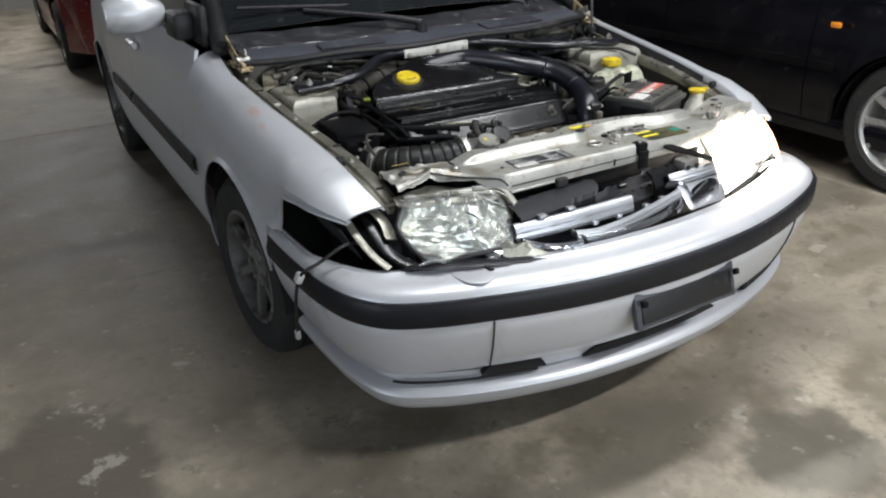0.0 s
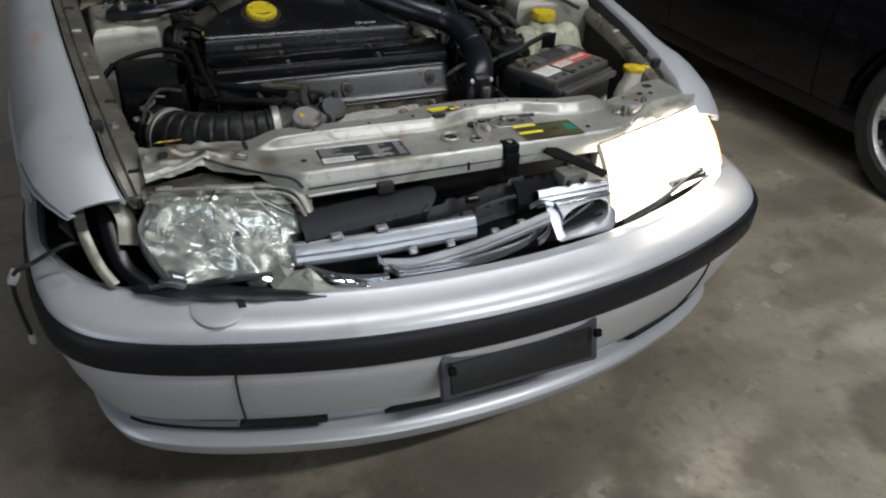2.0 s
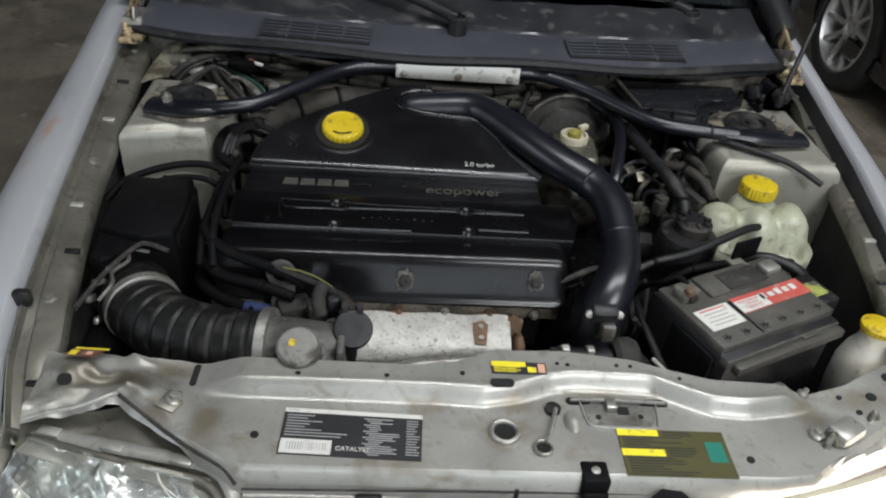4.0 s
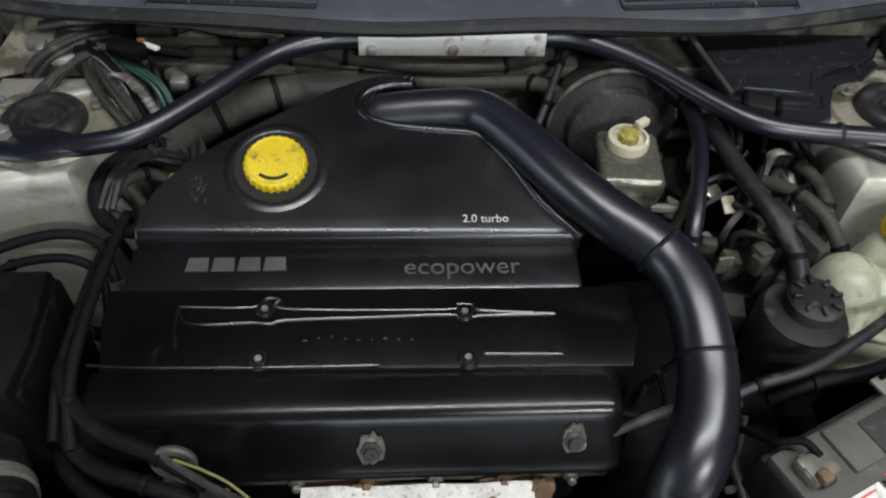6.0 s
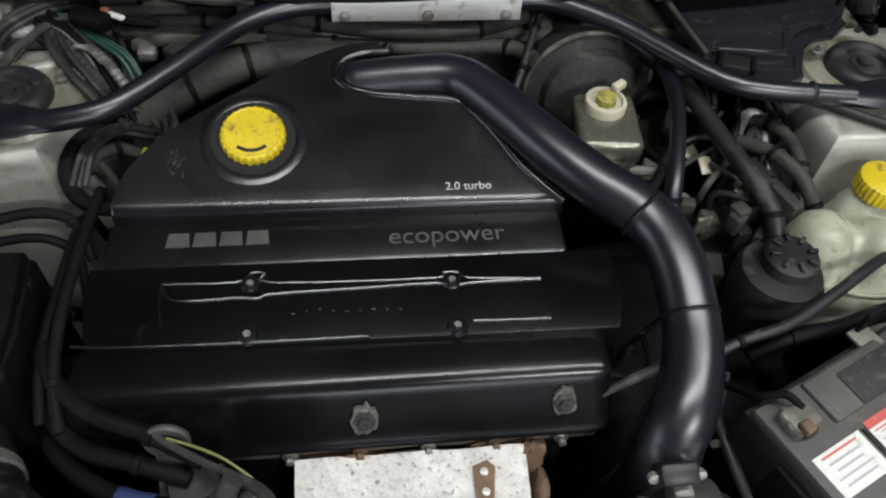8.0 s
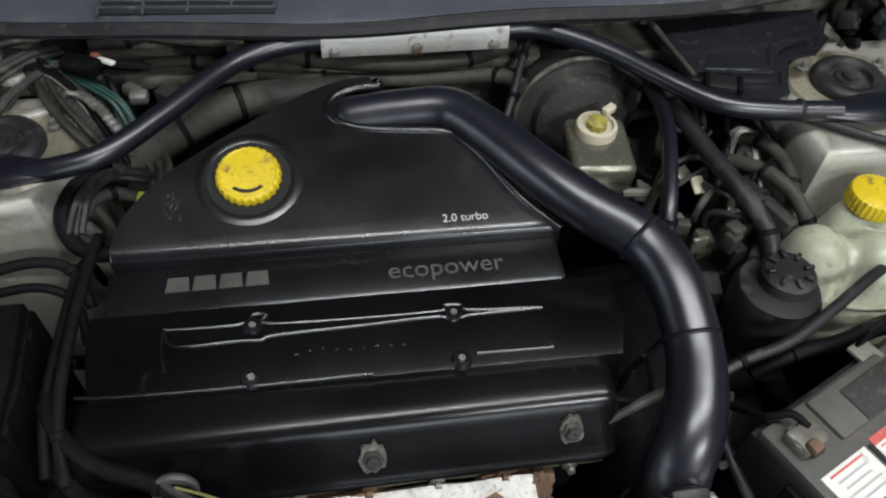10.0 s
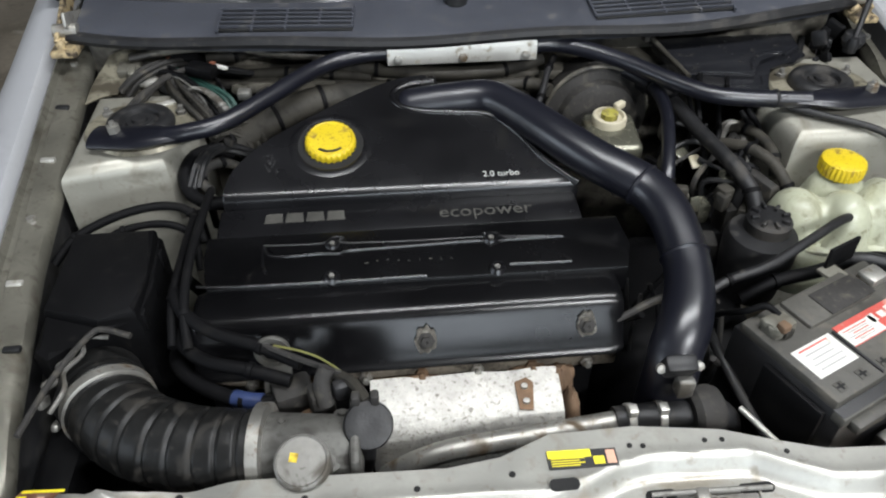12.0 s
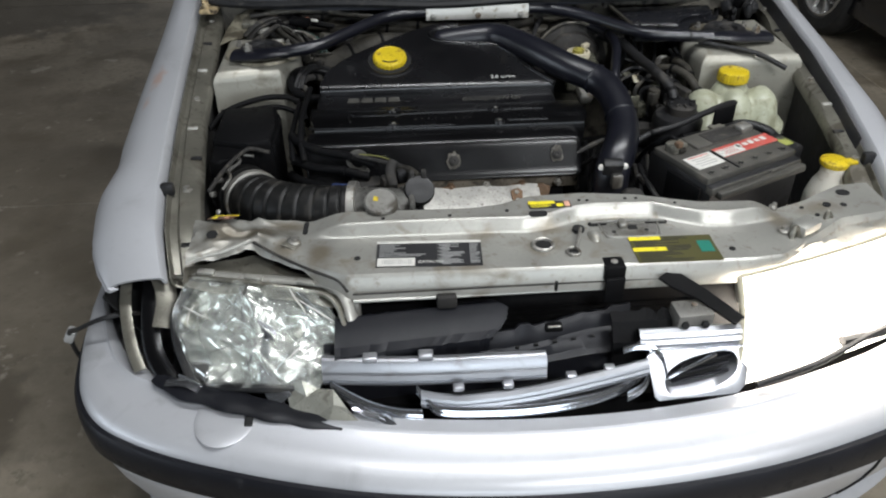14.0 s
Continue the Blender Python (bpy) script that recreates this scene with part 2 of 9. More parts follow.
def blots(m, stains, wobble=30.0, gain=1.0):
    """Soft-edged stains of their own shape: x, y, half-width, half-depth, strength, colour."""
    nt = m.node_tree
    b = nt.nodes["Principled BSDF"]
    tc = next(n for n in nt.nodes if n.type == "TEX_COORD")
    wob = nt.nodes.new("ShaderNodeTexNoise")
    wob.inputs["Scale"].default_value, wob.inputs["Detail"].default_value = wobble, 7.0
    nt.links.new(tc.outputs["Object"], wob.inputs["Vector"])
    col = b.inputs["Base Color"].links[0].from_socket
    for cx, cy, rx, ry, dark, tone in stains:
        mp = nt.nodes.new("ShaderNodeMapping")
        mp.inputs["Location"].default_value = (-cx / rx, -cy / ry, 0)
        mp.inputs["Scale"].default_value = (1 / rx, 1 / ry, 0)
        nt.links.new(tc.outputs["Object"], mp.inputs["Vector"])
        ln = nt.nodes.new("ShaderNodeVectorMath")
        ln.operation = "LENGTH"
        nt.links.new(mp.outputs[0], ln.inputs[0])
        ad = nt.nodes.new("ShaderNodeMath")
        ad.operation = "MULTIPLY_ADD"
        nt.links.new(wob.outputs[0], ad.inputs[0])
        ad.inputs[1].default_value = 1.6 * gain
        nt.links.new(ln.outputs["Value"], ad.inputs[2])
        mr = nt.nodes.new("ShaderNodeMapRange")
        mr.interpolation_type = "SMOOTHSTEP"
        for i, v in enumerate((0.9, 1.9, dark, 0.0)):
            mr.inputs[i + 1].default_value = v
        nt.links.new(ad.outputs[0], mr.inputs[0])
        mx = nt.nodes.new("ShaderNodeMix")
        mx.data_type = "RGBA"
        nt.links.new(mr.outputs[0], mx.inputs[0])
        nt.links.new(col, mx.inputs[6])
        mx.inputs[7].default_value = (*tone, 1)
        col = mx.outputs[2]
    nt.links.new(col, b.inputs["Base Color"])


BROWN = (0.17, 0.135, 0.085)
blots(SILVER, ((-0.778, 1.0, 0.022, 0.05, 0.55, (0.55, 0.30, 0.20)), (-0.785, 0.90, 0.012, 0.03, 0.4, (0.55, 0.33, 0.24))), 45.0)
blots(PANELMETAL, ((0.0, 0.385, 0.055, 0.035, 0.9, BROWN), (-0.085, 0.425, 0.022, 0.018, 0.5, BROWN), (0.03, 0.43, 0.05, 0.018, 0.6, BROWN), (0.155, 0.452, 0.07, 0.012, 0.6, BROWN), (-0.385, 0.385, 0.03, 0.05, 0.7, BROWN),
                   (-0.50, 0.455, 0.08, 0.03, 0.9, (0.10, 0.085, 0.06)), (-0.57, 0.45, 0.05, 0.05, 0.8, (0.10, 0.085, 0.06)), (-0.45, 0.48, 0.05, 0.02, 0.7, BROWN), (-0.44, 0.41, 0.03, 0.03, 0.7, BROWN), (0.44, 0.43, 0.03, 0.04, 0.6, BROWN), (0.53, 0.45, 0.06, 0.03, 0.6, BROWN)))


# ---- mesh tools ----
def catmull(pts, per=8):
    pts = [Vector(p) for p in pts]
    if len(pts) < 3:
        return pts
    ext = [2 * pts[0] - pts[1], *pts, 2 * pts[-1] - pts[-2]]
    out = []
    for i in range(1, len(ext) - 2):
        a, b, c, d = ext[i - 1:i + 3]
        for s in range(per):
            t = s / per
            out.append(0.5 * (2 * b + (c - a) * t + (2 * a - 5 * b + 4 * c - d) * t * t + (3 * b - a - 3 * c + d) * t ** 3))
    out.append(pts[-1])
    return out


def add_grid(bm, rows, close_u=False, close_v=False):
    vs = [[bm.verts.new(p) for p in r] for r in rows]
    nu, nv = len(vs), len(vs[0])
    for i in range(nu if close_u else nu - 1):
        for j in range(nv if close_v else nv - 1):
            q = [vs[i][j], vs[(i + 1) % nu][j], vs[(i + 1) % nu][(j + 1) % nv], vs[i][(j + 1) % nv]]
            try:
                bm.faces.new(q)
            except ValueError:
                pass
    return vs


def add_tube(bm, pts, r, n=12, per=6, caps=True, ribs=0, rib=0.0, flat=1.0):
    path = catmull(pts, per) if len(pts) > 2 else [Vector(p) for p in pts]
    if ribs:
        fine = []
        for i in range(len(path) - 1):
            for s in range(4):
                fine.append(path[i].lerp(path[i + 1], s / 4))
        path = fine + [path[-1]]
    rows, up = [], Vector((0, 0, 1))
    for i, p in enumerate(path):
        tan = (path[min(i + 1, len(path) - 1)] - path[max(i - 1, 0)]).normalized()
        if abs(tan.dot(up)) > 0.95:
            up = Vector((0, 1, 0)) if abs(tan.y) < 0.9 else Vector((1, 0, 0))
        side = tan.cross(up).normalized()
        top = side.cross(tan).normalized()
        up = top
        k = i / max(1, len(path) - 1)
        rr = r(k) if callable(r) else r
        if ribs:
            rr += rib * math.sin(k * ribs * math.tau)
        rows.append([p + rr * (math.cos(a) * side + flat * math.sin(a) * top) for a in (math.tau * j / n for j in range(n))])
    vs = add_grid(bm, rows, close_v=True)
    if caps:
        bm.faces.new(vs[0][::-1])
        bm.faces.new(vs[-1])


def add_lathe(bm, prof, m=None, n=32, caps=True):
    """prof: (radius, height) pairs about the local z axis."""
    m = m or Matrix()
    rows = [[m @ Vector((r * math.cos(math.tau * j / n), r * math.sin(math.tau * j / n), z)) for j in range(n)] for r, z in prof]
    vs = add_grid(bm, rows, close_v=True)
    if caps and prof[0][0] > 1e-5:
        bm.faces.new(vs[0][::-1])
    if caps and prof[-1][0] > 1e-5:
        bm.faces.new(vs[-1])


def add_box(bm, c, s, m=None, bevel=0.004, seg=2):
    r = bmesh.ops.create_cube(bm, size=1.0, matrix=Matrix.LocRotScale(c, m.to_quaternion() if m else None, s))
    if bevel:
        es = list({e for v in r["verts"] for e in v.link_edges})
        bmesh.ops.bevel(bm, geom=es, offset=min(bevel, 0.45 * min(s)), segments=seg, profile=0.5, affect="EDGES")


def add_prism(bm, outline, z0, z1, bevel=0.0, m=None, seg=2, ztop=None):
    """An upright prism over an outline; ztop(x, y) may bend its top."""
    m = m or Matrix()
    lo = [bm.verts.new(m @ Vector((x, y, z0))) for x, y in outline]
    hi = [bm.verts.new(m @ Vector((x, y, ztop(x, y) if ztop else z1))) for x, y in outline]
    n = len(outline)
    top = bm.faces.new(hi)
    bm.faces.new(lo[::-1])
    for i in range(n):
        bm.faces.new((lo[i], lo[(i + 1) % n], hi[(i + 1) % n], hi[i]))
    if bevel:
        bmesh.ops.bevel(bm, geom=list(top.edges), offset=bevel, segments=seg, profile=0.5, affect="EDGES")


def solid(bm, t):
    bmesh.ops.recalc_face_normals(bm, faces=bm.faces[:])
    bmesh.ops.solidify(bm, geom=bm.faces[:], thickness=t)


def lerp_table(x, xs, ys):
    return float(np.interp(x, xs, ys))


def thing(name, at, label, category, group="", kind=""):
    ob = new(name)
    ob.empty_display_size = 0.05
    ob.location = at
    return tagged(ob, label, category, group, kind)


def part(name, bm, material, parent=None, label="", smooth=0.7, tidy=True):
    if tidy:
        bmesh.ops.recalc_face_normals(bm, faces=bm.faces[:])
    for f in bm.faces:
        f.smooth = smooth > 0
    for e in bm.edges:
        if len(e.link_faces) == 2 and e.calc_face_angle(0) > smooth:
            e.smooth = False
    me = bpy.data.meshes.new(name)
    bm.to_mesh(me)
    bm.free()
    me.materials.append(material)
    ob = new(name, me)
    if parent is not None:
        ob.parent = parent
        if parent.type == "EMPTY":
            ob.matrix_parent_inverse = parent.matrix_basis.inverted()
    if label:
        tagged(ob, label)
    return ob


def single(name, bm, material, label, category, group="", kind="", smooth=0.7):
    """A thing of one mesh."""
    return tagged(part(name, bm, material, smooth=smooth), label, category, group, kind)


def tube_part(name, pts, r, material, parent, label="", **kw):
    bm = bmesh.new()
    add_tube(bm, pts, r, **kw)
    return part(name, bm, material, parent, label)


def box_part(name, c, s, material, parent, label="", m=None, bevel=0.004):
    bm = bmesh.new()
    add_box(bm, Vector(c), Vector(s), m, bevel)
    return part(name, bm, material, parent, label, 0.5)


def lathe_part(name, prof, m, material, parent, label="", n=32):
    bm = bmesh.new()
    add_lathe(bm, prof, m, n)
    return part(name, bm, material, parent, label, 0.6)


def text_part(name, words, m, height, material, parent, label=""):
    cu = bpy.data.curves.new(name, "FONT")
    cu.body, cu.size, cu.extrude = words, height, 0.0003
    tmp = new(name, cu)
    me = bpy.data.meshes.new_from_object(tmp)
    bpy.data.objects.remove(tmp)
    me.transform(m)
    me.materials.clear()
    me.materials.append(material)
    ob = new(name, me)
    ob.parent = parent
    if parent.type == "EMPTY":
        ob.matrix_parent_inverse = parent.matrix_basis.inverted()
    return tagged(ob, label) if label else ob


def turned(at, axis_z, axis_x=(1, 0, 0)):
    """A frame at a place whose z runs along axis_z."""
    z = Vector(axis_z).normalized()
    x = Vector(axis_x)
    x = (x - z * x.dot(z)).normalized()
    y = z.cross(x)
    return Matrix.Translation(at) @ Matrix((x, y, z)).transposed().to_4x4()


# ---- the garage ----
X0, X1, Y0, Y1 = -6.5, 6.5, -6.0, 11.4


def concrete(name):
    m = surf(name, (0.268, 0.230, 0.176), 0.60, 0, 0.34, 2.6, 34, 0.45, (0.168, 0.140, 0.100), 0.51, 4.2, island=True, dirt_rough=0.55, swirl=0.0)
    nt = m.node_tree
    b = nt.nodes["Principled BSDF"]
    tc = next(n for n in nt.nodes if n.type == "TEX_COORD")
    wob = nt.nodes.new("ShaderNodeTexNoise")
    wob.inputs["Scale"].default_value, wob.inputs["Detail"].default_value = 7.0, 7.0
    nt.links.new(tc.outputs["Object"], wob.inputs["Vector"])
    col = b.inputs["Base Color"].links[0].from_socket
    # oil and water stains, soft worn blots; broad left ones also paint in shade
    for cx, cy, rx, ry, dark, tone in (
            (0.28, -0.26, 0.20, 0.175, 0.85, (0.070, 0.060, 0.044)), (1.21, -0.25, 0.22, 0.25, 0.75, (0.085, 0.075, 0.056)),
            (-0.05, 0.05, 0.24, 0.17, 0.6, (0.11, 0.095, 0.07)), (-0.42, -0.1, 0.3, 0.1, 0.35, (0.12, 0.105, 0.08)),
            (-0.9, 0.05, 0.5, 0.34, 0.5, (0.10, 0.088, 0.068)), (1.45, 0.38, 0.2, 0.07, 0.6, (0.13, 0.115, 0.08)),
            (1.95, 0.9, 0.35, 0.12, 0.6, (0.12, 0.105, 0.08)), (-1.3, 1.1, 0.6, 0.7, 0.35, (0.10, 0.085, 0.062)),
            (-2.1, 2.1, 0.9, 1.0, 0.55, (0.12, 0.10, 0.075)), (-2.7, 0.4, 1.1, 1.1, 0.6, (0.115, 0.098, 0.072)), (-3.2, 1.8, 1.4, 1.0, 0.6, (0.125, 0.105, 0.078)), (-2.6, 4.3, 0.8, 0.5, 0.75, (0.09, 0.08, 0.065)),
            (-1.2, -0.7, 0.45, 0.2, 0.4, (0.14, 0.12, 0.09)), (-1.9, -0.2, 1.0, 0.9, 0.55, (0.115, 0.096, 0.068)), (-1.5, 0.75, 0.25, 0.3, 0.75, (0.075, 0.062, 0.045)), (0.85, 0.62, 0.25, 0.12, 0.5, (0.15, 0.14, 0.08)),
            (2.02, 0.52, 0.12, 0.05, -0.6, (0.42, 0.40, 0.33)), (1.5, 0.15, 0.3, 0.05, -0.5, (0.40, 0.38, 0.31)),
            (0.1, -0.35, 0.35, 0.06, -0.35, (0.40, 0.37, 0.30)), (1.75, 0.05, 0.4, 0.2, -0.35, (0.38, 0.36, 0.30))):
        mp = nt.nodes.new("ShaderNodeMapping")
        mp.vector_type = "POINT"
        mp.inputs["Location"].default_value = (-cx / rx, -cy / ry, 0)
        mp.inputs["Scale"].default_value = (1 / rx, 1 / ry, 0)
        nt.links.new(tc.outputs["Object"], mp.inputs["Vector"])
        ln = nt.nodes.new("ShaderNodeVectorMath")
        ln.operation = "LENGTH"
        nt.links.new(mp.outputs[0], ln.inputs[0])
        ad = nt.nodes.new("ShaderNodeMath")
        ad.operation = "MULTIPLY_ADD"
        nt.links.new(wob.outputs[0], ad.inputs[0])
        ad.inputs[1].default_value = 1.3
        nt.links.new(ln.outputs["Value"], ad.inputs[2])
        mr = nt.nodes.new("ShaderNodeMapRange")
        mr.interpolation_type = "SMOOTHSTEP"
        soft = 0.20 if dark > 0.7 else 0.5
        for i, v in enumerate((1.65 - soft, 1.65 + soft, abs(dark), 0.0)):
            mr.inputs[i + 1].default_value = v
        nt.links.new(ad.outputs[0], mr.inputs[0])
        mx = nt.nodes.new("ShaderNodeMix")
        mx.data_type = "RGBA"
        nt.links.new(mr.outputs[0], mx.inputs[0])
        nt.links.new(col, mx.inputs[6])
        mx.inputs[7].default_value = (*tone, 1)
        col = mx.outputs[2]
    for sc, lo, hi, amount, tone in ((26.0, 0.60, 0.70, 0.55, (0.10, 0.088, 0.066)), (75.0, 0.64, 0.72, 0.6, (0.09, 0.08, 0.062)), (15.0, 0.62, 0.74, 0.45, (0.42, 0.385, 0.32)), (6.0, 0.63, 0.67, 0.5, (0.40, 0.37, 0.31)), (11.0, 0.635, 0.665, 0.5, (0.095, 0.085, 0.065)), (3.4, 0.60, 0.66, 0.45, (0.12, 0.105, 0.08)), (140.0, 0.60, 0.72, 0.5, (0.11, 0.10, 0.08))):
        sp = nt.nodes.new("ShaderNodeTexNoise")
        sp.inputs["Scale"].default_value, sp.inputs["Detail"].default_value, sp.inputs["Roughness"].default_value = sc, 6.0, 0.62
        nt.links.new(tc.outputs["Object"], sp.inputs["Vector"])
        mr = nt.nodes.new("ShaderNodeMapRange")
        for i, v in enumerate((lo, hi, 0.0, amount)):
            mr.inputs[i + 1].default_value = v
        nt.links.new(sp.outputs[0], mr.inputs[0])
        mx = nt.nodes.new("ShaderNodeMix")
        mx.data_type = "RGBA"
        nt.links.new(mr.outputs[0], mx.inputs[0])
        nt.links.new(col, mx.inputs[6])
        mx.inputs[7].default_value = (*tone, 1)
        col = mx.outputs[2]
    nt.links.new(col, b.inputs["Base Color"])
    return m


CONCRETE = concrete("worn_concrete")
JOINT = surf("joint_filler", (0.12, 0.105, 0.085), 0.9, 0, 0.3, 8, 60, 0.2)
bm = bmesh.new()
add_box(bm, Vector(((X0 + X1) / 2, (Y0 + Y1) / 2, -0.106)), Vector((X1 - X0 + 0.6, Y1 - Y0 + 0.6, 0.2)), None, 0)
floor = tagged(part("floor", bm, JOINT, smooth=0.3), "grey stained concrete garage floor in cast slabs", "floor", kind="structure")

for nm, c, s in (("wall_south", (X0 / 2 - 1.0, Y0 - 0.1, CEIL / 2), (-X0 - 2.0, 0.2, CEIL)), ("wall_south", (X1 / 2 + 1.4, Y0 - 0.1, CEIL / 2), (X1 - 2.8, 0.2, CEIL)),
                 ("wall_south", (0.4, Y0 - 0.1, 0.475), (4.8, 0.2, 0.95)), ("wall_south", (0.4, Y0 - 0.1, (2.55 + CEIL) / 2), (4.8, 0.2, CEIL - 2.55)),
                 ("wall_north", ((X0 + X1) / 2, Y1 + 0.1, CEIL / 2), (X1 - X0 + 0.4, 0.2, CEIL)),
                 ("wall_west", (X0 - 0.1, (Y0 - 3.0) / 2, CEIL / 2), (0.2, -3.0 - Y0, CEIL)), ("wall_west", (X0 - 0.1, (Y1 + 1.8) / 2, CEIL / 2), (0.2, Y1 - 1.8, CEIL)),
                 ("wall_west", (X0 - 0.1, -0.6, 0.475), (0.2, 4.8, 0.95)), ("wall_west", (X0 - 0.1, -0.6, (2.55 + CEIL) / 2), (0.2, 4.8, CEIL - 2.55)),
                 ("wall_east", (X1 + 0.1, (Y0 + Y1) / 2, CEIL / 2), (0.2, Y1 - Y0, CEIL))):
    bm = bmesh.new()
    add_box(bm, Vector(c), Vector(s), None, 0)
    tagged(part(nm, bm, WALLPAINT, smooth=0.3), "plain off-white painted garage wall", "wall", kind="structure")
bm = bmesh.new()
add_box(bm, Vector(((X0 + X1) / 2, (Y0 + Y1) / 2, CEIL + 0.1)), Vector((X1 - X0 + 0.4, Y1 - Y0 + 0.4, 0.2)), None, 0)
tagged(part("ceiling", bm, CEILPAINT, smooth=0.3), "plain grey painted garage ceiling", "ceiling", kind="structure")

# added window with glowing panes, unseen, to carry the front fill
window = thing("fill_window_1", (0.4, Y0 - 0.1, 0.95), "unseen wide frosted window, added as a source of fill light", "window", kind="structure")
for k in range(4):
    box_part("pane", (-1.4 + 1.2 * k, Y0 - 0.1, 1.75), (1.16, 0.02, 1.56), FILLPANE, window, bevel=0)
for k in range(5):
    box_part("window_frame", (-2.0 + 1.2 * k, Y0 - 0.1, 1.75), (0.05, 0.09, 1.6), WHITE, window, bevel=0.006)
for z in (0.975, 2.525):
    box_part("window_frame", (0.4, Y0 - 0.1, z), (4.8, 0.09, 0.05), WHITE, window, bevel=0.006)

# second added window, unseen, to carry the side fill
window = thing("fill_window_2", (X0 - 0.1, -0.6, 0.95), "unseen wide frosted window, added as a source of fill light", "window", kind="structure")
for k in range(4):
    box_part("pane", (X0 - 0.1, -2.4 + 1.2 * k, 1.75), (0.02, 1.16, 1.56), FILLPANE, window, bevel=0)
for k in range(5):
    box_part("window_frame", (X0 - 0.1, -3.0 + 1.2 * k, 1.75), (0.09, 0.05, 1.6), WHITE, window, bevel=0.006)
for z in (0.975, 2.525):
    box_part("window_frame", (X0 - 0.1, -0.6, z), (0.09, 4.8, 0.05), WHITE, window, bevel=0.006)

for lx, ly, watts, long in TUBES:
    f = thing("ceiling_light", (lx, ly, CEIL), "unseen white fluorescent batten light on the garage ceiling", "ceiling light", "ceiling lights")
    box_part("housing", (lx, ly, CEIL - 0.035), (long + 0.06, 0.16, 0.07), WHITE, f)
    for dy in (-0.045, 0.045):
        tube_part("tube", [(lx - long / 2, ly + dy, CEIL - 0.09), (lx + long / 2, ly + dy, CEIL - 0.09)], 0.013, TUBEGLOW, f, "lit white fluorescent tube")


# ---- wheels and plain car shells ----
def wheel(parent, x, y, r, width, out, rim_mat, spokes, rim_r, pair=0.0, turn=0.0, dish=0.02):
    """A wheel on an axle along x; out = -1 or 1 is the side of its face."""
    hub = Matrix.Translation((x, y, r)) @ Matrix.Rotation(turn, 4, "Z") @ Matrix.Rotation(out * math.pi / 2, 4, "Y")
    h = width / 2
    w_part = bmesh.new()
    prof = [(rim_r - 0.012, -h * 0.9), (rim_r + 0.01, -h), (r - 0.03, -h), (r - 0.006, -h * 0.75), (r, -h * 0.4)]
    for gz in (-0.3, 0.0, 0.3):
        prof += [(r, gz * h - 0.006), (r - 0.007, gz * h - 0.004), (r - 0.007, gz * h + 0.004), (r, gz * h + 0.006)]
    prof += [(r, h * 0.4), (r - 0.006, h * 0.75), (r - 0.03, h), (rim_r + 0.012, h), (rim_r, h * 0.9), (rim_r - 0.012, h * 0.8)]
    add_lathe(w_part, prof, hub, 48, False)
    w_ob = part("wheel", w_part, TYRE, parent, "dusty black tyre")
    bm = bmesh.new()
    add_lathe(bm, [(rim_r, h * 0.93), (rim_r - 0.012, h * 0.97), (rim_r - 0.02, h * 0.8), (rim_r - 0.03, -h * 0.6), (0.02, -h * 0.6)], hub, 48, False)
    part("rim", bm, rim_mat, w_ob, "alloy wheel rim")
    bm = bmesh.new()
    zf = h * 0.8
    add_lathe(bm, [(0.07, zf - dish - 0.03), (0.072, zf - dish), (0.055, zf - dish + 0.008), (0.03, zf - dish + 0.01), (0.028, zf - dish + 0.004), (0.0, zf - dish + 0.004)], hub, 32)
    part("hub_cap", bm, rim_mat, w_ob)
    for k in range(spokes):
        for dk in ((-pair, pair) if pair else (0,)):
            a = math.tau * k / spokes + dk
            sp = bmesh.new()
            rows = []
            for q in (0.0, 0.3, 0.7, 1.0):
                rad = 0.05 + q * (rim_r - 0.064)
                wd = (0.017 if not pair else 0.013) * (1 + 0.25 * q)
                zz = zf - dish * (1 - q) + 0.004
                rows.append([hub @ Matrix.Rotation(a, 4, "Z") @ Vector(p) for p in ((rad, -wd, zz - 0.02), (rad, -wd * 0.75, zz), (rad, wd * 0.75, zz), (rad, wd, zz - 0.02))])
            vs = add_grid(sp, rows, close_v=True)
            sp.faces.new(vs[0])
            sp.faces.new(vs[-1][::-1])
            part("spoke", sp, rim_mat, w_ob, smooth=0.5)
    for k in range(5):
        a = math.tau * k / 5 + 0.3
        bm = bmesh.new()
        add_lathe(bm, [(0.009, zf - dish), (0.009, zf - dish + 0.012), (0.0, zf - dish + 0.013)], hub @ Matrix.Rotation(a, 4, "Z") @ Matrix.Translation((0.045, 0, 0)), 6)
        part("wheel_bolt", bm, STEEL, w_ob)
    return w_ob


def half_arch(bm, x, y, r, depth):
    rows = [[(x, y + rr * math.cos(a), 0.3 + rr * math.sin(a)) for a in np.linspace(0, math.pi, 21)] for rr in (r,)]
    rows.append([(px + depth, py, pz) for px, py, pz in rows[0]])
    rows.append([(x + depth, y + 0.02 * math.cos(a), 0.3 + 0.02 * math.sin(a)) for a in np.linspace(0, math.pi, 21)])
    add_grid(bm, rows)


